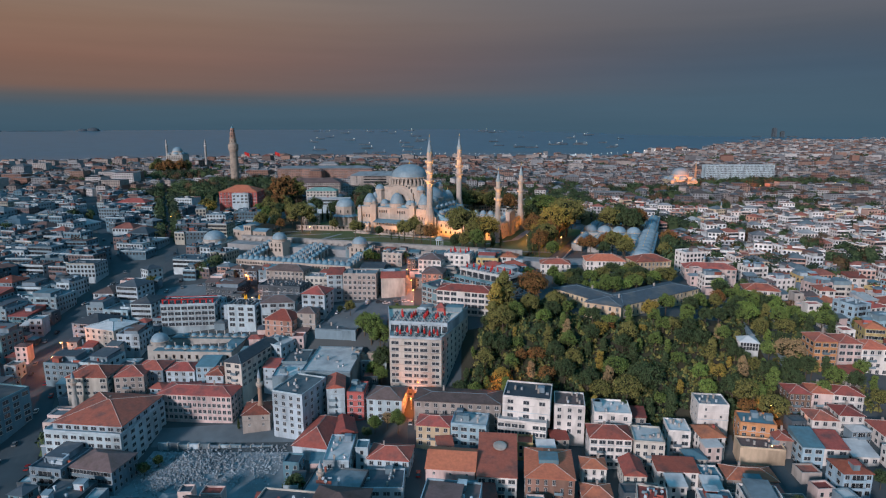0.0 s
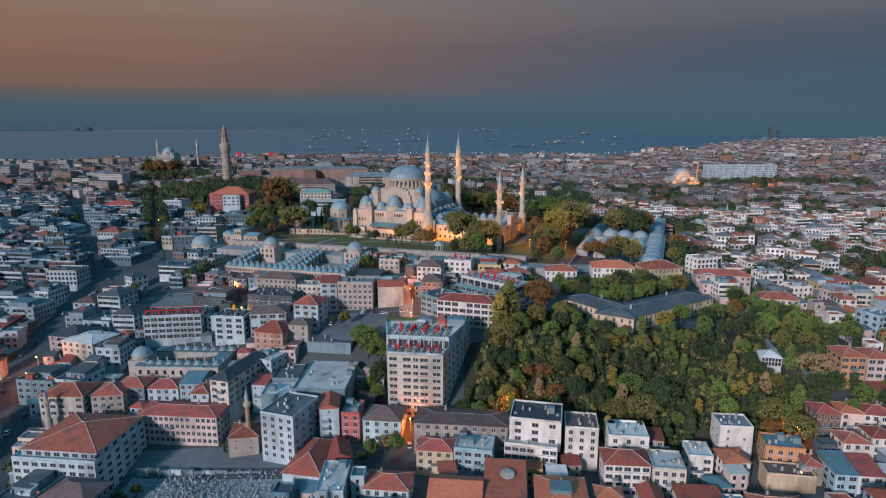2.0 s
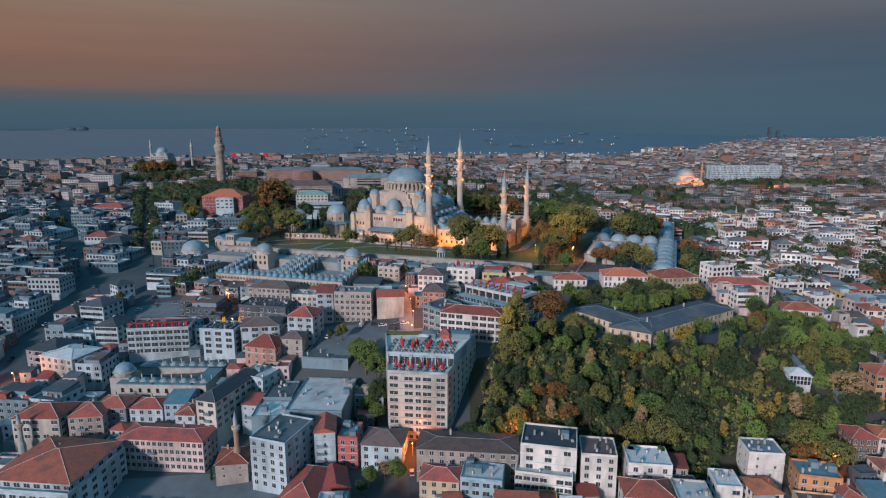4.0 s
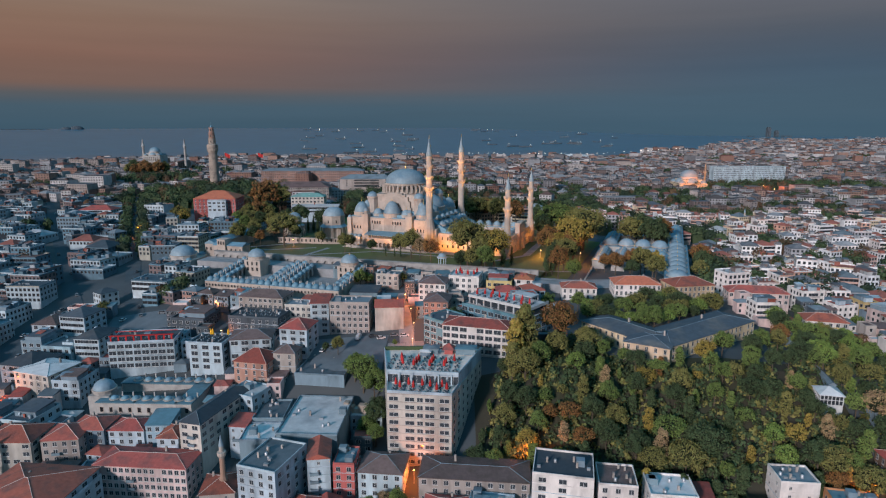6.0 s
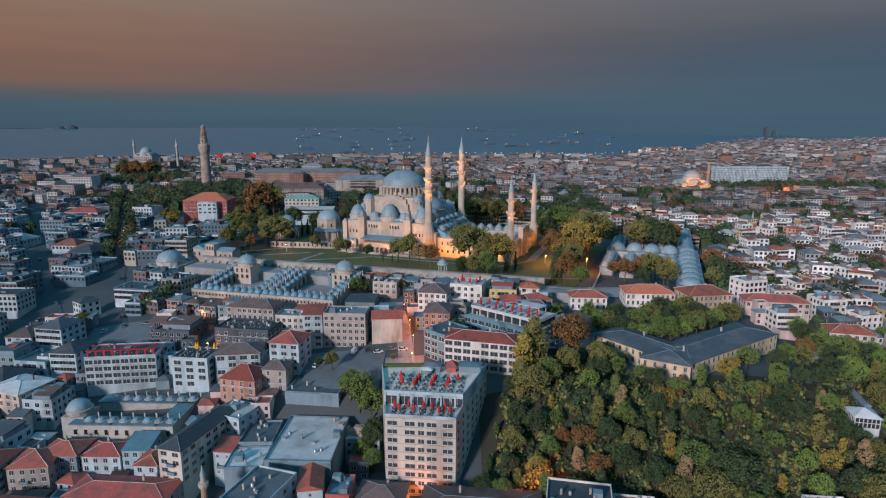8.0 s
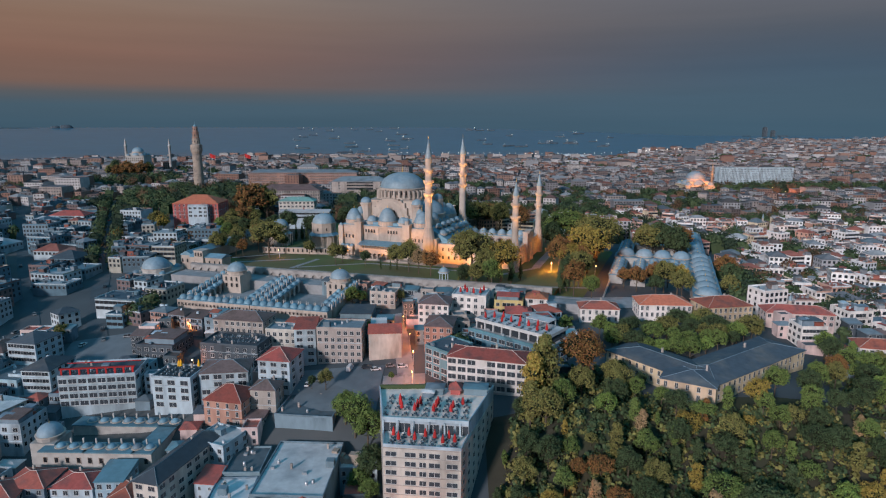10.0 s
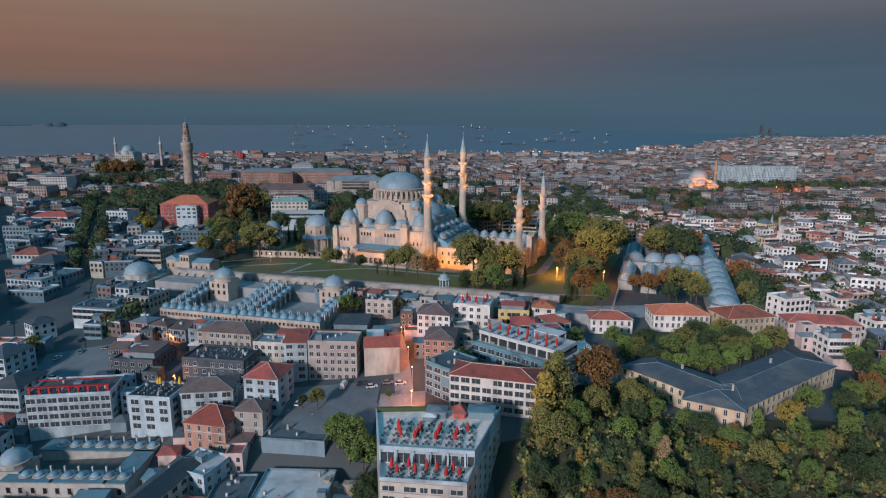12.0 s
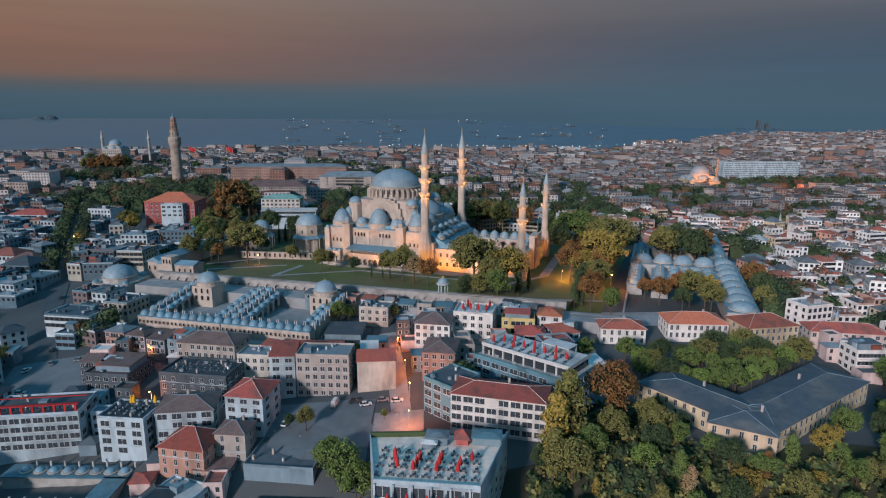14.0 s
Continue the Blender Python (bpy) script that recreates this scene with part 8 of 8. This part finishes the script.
for az, w, h in ((-29.2, 44, 22), (-29.9, 34, 15), (-36.0, 70, 18), (-33.0, 180, 4)):
    s = Shape()
    x, y = 4800 * math.sin(radians(az)), 4800 * math.cos(radians(az))
    s.m4 = pose(x, y, float(level(np.float64(x), np.float64(y))), 0, 0, -az)
    s.lathe([(1.0, -2), (0.93, 0.25 * h), (0.7, 0.7 * h), (0.4, 0.93 * h), (0.02, h)], 14, smooth=True)
    s.v = [tuple(s.m4 @ Vector((q.x * w, q.y * 20, q.z))) for q in (s.m4.inverted() @ Vector(p) for p in s.v)]
    tagged(s.make("island", P["dark"]), "low dark island far out on the sea", "island", "far islands")


# ---- cars ----
PAINTS = [("white", material("white_car_paint", (0.65, 0.66, 0.67), 0.25, bump=0, spec=0.6)), ("silver", material("silver_car_paint", (0.35, 0.37, 0.39), 0.25, 0.4, bump=0, spec=0.6)),
          ("dark", material("dark_car_paint", (0.03, 0.035, 0.045), 0.2, bump=0, spec=0.6)), ("red", material("red_car_paint", (0.35, 0.03, 0.03), 0.25, bump=0, spec=0.6))]


def car(word, paint, van=False):
    t = empty("van" if van else "car", pose(0, 0, -200), f"{word} {'delivery van' if van else 'car'} on the asphalt", "van" if van else "car", "vehicles")
    L, H = (2.7, 1.2) if van else (2.15, 0.85)
    s = Shape()
    s.prism([(-L, -0.85), (L * 0.95, -0.85), (L, -0.6), (L, 0.6), (L * 0.95, 0.85), (-L, 0.85)], 0.3, H)
    s.make("body", paint, t)
    s = Shape()
    top = 2.3 if van else 1.45
    k = 0.92 if van else 0.62
    s.put([(-L * 0.95, -0.8, H), (L * (0.85 if van else 0.45), -0.8, H), (L * (0.85 if van else 0.45), 0.8, H), (-L * 0.95, 0.8, H), (-L * k, -0.68, top), (L * (0.5 if van else 0.15), -0.68, top), (L * (0.5 if van else 0.15), 0.68, top), (-L * k, 0.68, top)],
          [(4, 5, 6, 7), (0, 1, 5, 4), (1, 2, 6, 5), (2, 3, 7, 6), (3, 0, 4, 7)])
    s.make("cabin", GLASS if not van else paint, t)
    s = Shape()
    s.box(-L * k + 0.05, -0.66, top, L * (0.5 if van else 0.15) - 0.05, 0.66, top + 0.05)
    s.make("roof", paint, t)
    for x in (-L * 0.62, L * 0.62):
        for y in (-0.8, 0.8):
            s = Shape()
            s.m4 = pose(x, y, 0.32, 90, 0, 0)
            s.lathe([(0.01, -0.1), (0.32, -0.1), (0.32, 0.1), (0.01, 0.1)], 10)
            s.make("wheel", BLACK, t)
    return t


CARS = [car(w, p) for w, p in PAINTS]
VAN = car("white", PAINTS[0][1], True)
rc = random.Random(8)


def put_car(proto, x, y, heading):
    copy_thing(proto, pose(x, y, gz(x, y) + 0.27, 0, 0, heading))


def along(line, n, offs):
    seg = [(a, b, math.hypot(b[0] - a[0], b[1] - a[1])) for a, b in zip(line, line[1:])]
    tot = sum(q[2] for q in seg)
    for i in range(n):
        d = (i + rc.uniform(0.1, 0.9)) / n * tot
        for a, b, ln in seg:
            if d < ln:
                break
            d -= ln
        k = min(1, d / ln)
        ux, uy = (b[0] - a[0]) / ln, (b[1] - a[1]) / ln
        o = rc.choice(offs)
        x, y = a[0] + ux * ln * k - uy * o, a[1] + uy * ln * k + ux * o
        put_car(rc.choice(CARS), x, y, math.degrees(math.atan2(uy, ux)))


along(AVENUE, 26, (-6.5, -2, 2.5, 6.5))
along(STREET_A, 10, (-2.5, 2.5))
along(STREET_B, 8, (-2.5, 2.5))
along(STREET_C, 3, (-1.8, 1.8))
along(STREET_D, 2, (1.5,))
for x, y, h in ((-22, 340, 10), (-27, 341, 12), (-33, 339, 15), (-176, 368, 4), (-171, 368, 8), (-178, 384, 80), (-158, 388, 4), (-60, 333, 80), (-56, 336, 85), (-37, 341, 0)):
    put_car(rc.choice(CARS), x, y, h)
put_car(VAN, -44, 341, 80)
put_car(VAN, -15, 228, 95)
for o in CARS + [VAN]:
    for c in list(o.children_recursive) + [o]:
        bpy.data.objects.remove(c)


# ---- lamps of the streets ----
def street_lamp(x, y, h, power, colour=(1.0, 0.20, 0.025), z=None):
    z = gz(x, y) if z is None else z
    t = empty("street_lamp", pose(x, y, z), "slim metal street lamp shining orange", "street lamp", "street lamps")
    s = Shape()
    s.lathe([(0.14, -0.3), (0.07, h), (0.02, h + 0.02)], 8)
    s.box(-0.05, -1.2, h - 0.08, 0.05, 0, h)
    s.make("pole", METAL, t)
    s = Shape()
    s.cube(0, -1.2, h - 0.14, 0.3, 0.7, 0.18)
    s.make("head", LAMPLIGHT, t, "glowing orange lamp head")
    if power:
        lamp(x, y - 1.2, z + h - 0.45, power, colour, 0.3)


for x, y, p in ((-203, 303, 8000), (-206, 316, 6000), (-17.5, 325, 4200), (-17.5, 342, 2200), (-19.5, 358, 2400), (-23, 376, 4000), (-15, 260, 5000), (139, 246, 7000), (130, 226, 4000), (112, 252, 6000), (-126, 384, 2600), (-113, 352, 2200), (27, 262, 5000), (-250, 560, 6000), (-262, 640, 6000)):
    street_lamp(x, y, 8 if p > 5000 else 6.5, p)
for x, y, p in ((-109, 496, 900), (62, 455, 8000), (86, 446, 9000), (74, 466, 7000)):
    street_lamp(x, y, 5.5, p, (1.0, 0.30, 0.04), LAWN)
for i in range(16):
    x, y = 430 + rs.uniform(0, 300), 930 + rs.uniform(-20, 60)
    street_lamp(x, y, 14, 9000 if i % 5 == 0 else 0)


# ---- roof terraces: tables, chairs and closed parasols ----
def parasol_proto(mat, word):
    t = empty("parasol", pose(0, 0, -220), f"closed {word} canvas parasol on a metal pole", "parasol", "closed parasols")
    s = Shape()
    s.lathe([(0.3, 0), (0.3, 0.1), (0.04, 0.12), (0.04, 3.0)], 8)
    s.make("pole", METAL, t)
    s = Shape()
    s.lathe([(0.2, 0.7), (0.62, 1.0), (0.5, 2.3), (0.07, 3.7)], 8, smooth=False)
    s.make("canopy", mat, t)
    return t


def table_proto():
    t = empty("table", pose(0, 0, -220), "small dark square cafe table", "table", "terrace tables")
    s = Shape()
    s.box(-0.45, -0.45, 0.71, 0.45, 0.45, 0.76)
    s.make("tabletop", P["dark"], t)
    s = Shape()
    s.cube(0, 0, 0, 0.12, 0.12, 0.71)
    s.cube(0, 0, 0, 0.5, 0.5, 0.05)
    s.make("leg", METAL, t)
    return t


def chair_proto():
    t = empty("chair", pose(0, 0, -220), "dark woven terrace chair with grey seat", "chair", "terrace chairs")
    s = Shape()
    s.box(-0.28, -0.28, 0.0, 0.28, 0.28, 0.45)
    s.make("seat", P["dark"], t)
    s = Shape()
    s.box(-0.28, 0.2, 0.45, 0.28, 0.3, 0.9)
    s.make("backrest", P["grey"], t)
    return t


PARASOL, TABLE, CHAIR, YPARASOL = parasol_proto(CANVAS, "red"), table_proto(), chair_proto(), parasol_proto(YELLOW, "yellow")


def terrace(m, x0, y0, x1, y1, z, nx, ny, parasols, seats=3, proto=None):
    for i in range(nx):
        for j in range(ny):
            x, y = x0 + (i + 0.5) * (x1 - x0) / nx + rc.uniform(-0.2, 0.2), y0 + (j + 0.5) * (y1 - y0) / ny + rc.uniform(-0.2, 0.2)
            copy_thing(TABLE, m @ pose(x, y, z, 0, 0, rc.uniform(-8, 8)))
            for k in range(seats):
                a = k * 360 / seats + rc.uniform(-20, 20)
                copy_thing(CHAIR, m @ pose(x + 0.85 * math.sin(radians(a)), y + 0.85 * math.cos(radians(a)), z, 0, 0, -a))
    for x, y in parasols:
        copy_thing(proto or PARASOL, m @ pose(x, y, z))


terrace(HOTEL_M, -10, -17, 12.5, -10, -13.85, 7, 3, [(-8.4, -12), (-6.4, -14.5), (-3.6, -11.6), (-1.4, -14), (1.6, -11.8), (4.6, -12.2), (7.4, -14.8), (9, -12), (11, -14)])
terrace(HOTEL_M, -14, -7, 15, 8.5, -9.55, 9, 4, [(-9, 3), (-8.4, 0.4), (-7.6, -2), (-2.6, -0.6), (-2, 1.8), (-3.2, -3), (3, -3), (3.4, 0), (3.8, 2.4), (8.6, -2.6), (9, 0.2), (12, 3)])
RM = pose(20.75 + 6.35, 338.75 + 7.07, -4.54, 0, 0, -41.9)
TOP = RM @ pose(0, 0, 3.8)
terrace(TOP, -16, -5.5, 16, 4, 0, 9, 2, [(-15 + i * 2.9, -3.5 + (i % 3) * 2.6) for i in range(11)], 2)
HM = pose(-143.8, 338.5, -15.94, 0, 0, 5.9)
terrace(HM, -13, -6.5, 13, 0, 0, 9, 1, [], 3)
YM = pose(-110.7, 331.8, -14.9, 0, 0, -8.2)
terrace(YM, -6.5, -5, 6.5, 3, 0, 5, 2, [(-2, 3.4), (-1.2, 3.6), (6, 4.4)], 2, YPARASOL)
UM = pose(10, 386.6, 2.06, 0, 0, -14)
terrace(UM, -6.5, -5, 6.5, 5, 0, 3, 2, [(-5, -3.4), (-2, -2.6), (1.4, -3.6), (4.6, -3), (5.4, 2.4), (-4, 2.6)], 2)
DM = pose(-95.6, 357.8, -10.94, 0, 0, -10.9)
terrace(DM, -11, -5, 11, 5, 0, 8, 2, [], 3)
for o in (PARASOL, TABLE, CHAIR, YPARASOL):
    for c in list(o.children_recursive) + [o]:
        bpy.data.objects.remove(c)

# red steel frame over the white hotel's roof
t = empty("pergola", HM, "red steel pergola over a roof terrace", "pergola")
for i in range(9):
    s = Shape()
    s.cube(-13.5 + i * 3.35, -6.6, 0, 0.7, 0.35, 2.6)
    s.make("post", CANVAS, t)
s = Shape()
s.box(-14.2, -6.9, 2.6, 14.2, -5.6, 2.95)
s.make("beam", CANVAS, t)
s = Shape()
s.box(-14.2, 0.4, 2.4, 14.2, 0.7, 2.7)
s.make("beam", CANVAS, t)

# set-back restaurant floor of the glazed building, with a terrace on top
t = empty("roof_restaurant", RM, "white-framed glazed restaurant floor under a roof terrace", "restaurant")
s = Shape()
s.box(-17.5, -5.6, 0.1, 17.5, 8.6, 3.3)
s.make("glazing", GLASS, t)
s = Shape()
s.box(-18.2, -6.6, 3.3, 18.2, 9.0, 3.8)
s.make("slab", R["white"], t, "pale concrete roof slab")
for i in range(9):
    s = Shape()
    s.box(-18.0 + i * 4.4, -6.4, 0.1, -17.4 + i * 4.4, -5.7, 3.3)
    s.make("pillar", FRAME, t)
for x0, y0, x1, y1 in ((-18.2, -6.6, 18.2, -6.4), (-18.2, -6.4, -18.0, 9.0), (18.0, -6.4, 18.2, 9.0)):
    s = Shape()
    s.box(x0, y0, 3.8, x1, y1, 4.7)
    s.make("parapet", FRAME, t)
t = empty("roof_bar", TOP, "white framed bar under a pale canopy on a roof", "roof bar")
s = Shape()
s.box(2, 2, 2.9, 13, 8.5, 3.2)
s.make("canopy", R["white"], t)
for x in (2.3, 7.5, 12.7):
    for y in (2.3, 8.2):
        s = Shape()
        s.cube(x, y, 0, 0.25, 0.25, 2.9)
        s.make("post", FRAME, t)


# rough stone wall under the trees beside the hotel
rw_t = empty("stone_wall", pose(-47, 298, -46, 0, 0, -14), "rough weathered stone retaining wall below trees", "retaining wall")
for i in range(7):
    s = Shape()
    s.box(i * 2.1, -1.2 + 0.3 * math.sin(i * 2.2), -2, i * 2.1 + 2.1, 1.5, 14.6 + 1.1 * math.sin(i * 1.7))
    s.make("buttress", RUBBLESTONE, rw_t)
# ---- flags ----
def flag(x, y, z, h):
    t = empty("flag", pose(x, y, z), "red flag on a tall white pole", "flag", "flags")
    s = Shape()
    s.lathe([(0.2, 0), (0.1, h)], 6)
    s.make("pole", FRAME, t)
    s = Shape()
    n = 8
    vs = []
    for i in range(n + 1):
        for zz in (h - 4.6, h - 0.4):
            vs.append((0.1 + i * 0.75, 0.35 * math.sin(i * 1.1), zz - 0.3 * i))
    s.put(vs, [(2 * i, 2 * i + 2, 2 * i + 3, 2 * i + 1) for i in range(n)])
    s.make("cloth", CANVAS, t)


flag(-256, 800, 5, 45)
flag(-217, 800, 8, 42)

# ---- cleared plot with broken concrete ----
drape("ground_plot", DUST, [(-128, 222), (-62, 214)], 44, lift=0.3, label="cleared plot of grey dust and rubble", category="plot")
s = Shape()
rr = random.Random(6)
for _ in range(4200):
    x, y = rr.choice((rr.uniform(-126, -66), rr.gauss(-108, 8))), rr.gauss(230, 7)
    if not (206 < y < 244):
        continue
    k = 0.16 + 0.6 * rr.random() ** 3
    s.m4 = pose(x, y, gz(x, y) + 0.2 + rr.uniform(0, 1.2) * math.exp(-((x + 100) / 18) ** 2), rr.uniform(0, 180), rr.uniform(0, 180), rr.uniform(0, 180))
    s.box(-k, -k * 0.6, -k * 0.35, k, k * 0.6, k * 0.35)
s.m4 = None
tagged(s.make("rubble", RUBBLE), "heap of broken grey concrete blocks", "rubble", kind="stuff")
# white-panelled wall above the plot
wl = empty("plot_wall", pose(-124, 245.5, -58, 0, 0, -3.5), "stained concrete retaining wall in white panels", "retaining wall")
for i in range(13):
    s = Shape()
    s.box(i * 4.6, -0.5, -2, i * 4.6 + 4.3, 0.3, 5.2 + 0.4 * math.sin(i * 2.1))
    s.make("panel", P["grey"] if i % 3 else P["white"], wl)
    s = Shape()
    s.box(i * 4.6 + 4.2, -0.9, -2, i * 4.6 + 4.7, 0.4, 5.6)
    s.make("pier", STONE2, wl)

# round skylight, pool of glass, dormers on near roofs
s = Shape()
s.lathe([(2.6, 0), (2.6, 0.5), (2.3, 0.6), (0.05, 0.9)], 24)
tagged(s.make("roof_disc", P["tan"], m=pose(21.5, 219.5, -40.2, 10, 0, 0)), "round pale skylight cover on a red roof", "skylight")
s = Shape()
s.box(-3.6, -3.2, -1.2, 3.6, 3.2, 0.5)
tagged(s.make("skylight", R["teal"], m=pose(39, 212, -40.4, 0, 0, -6)), "square blue skylight in an orange roof", "skylight")
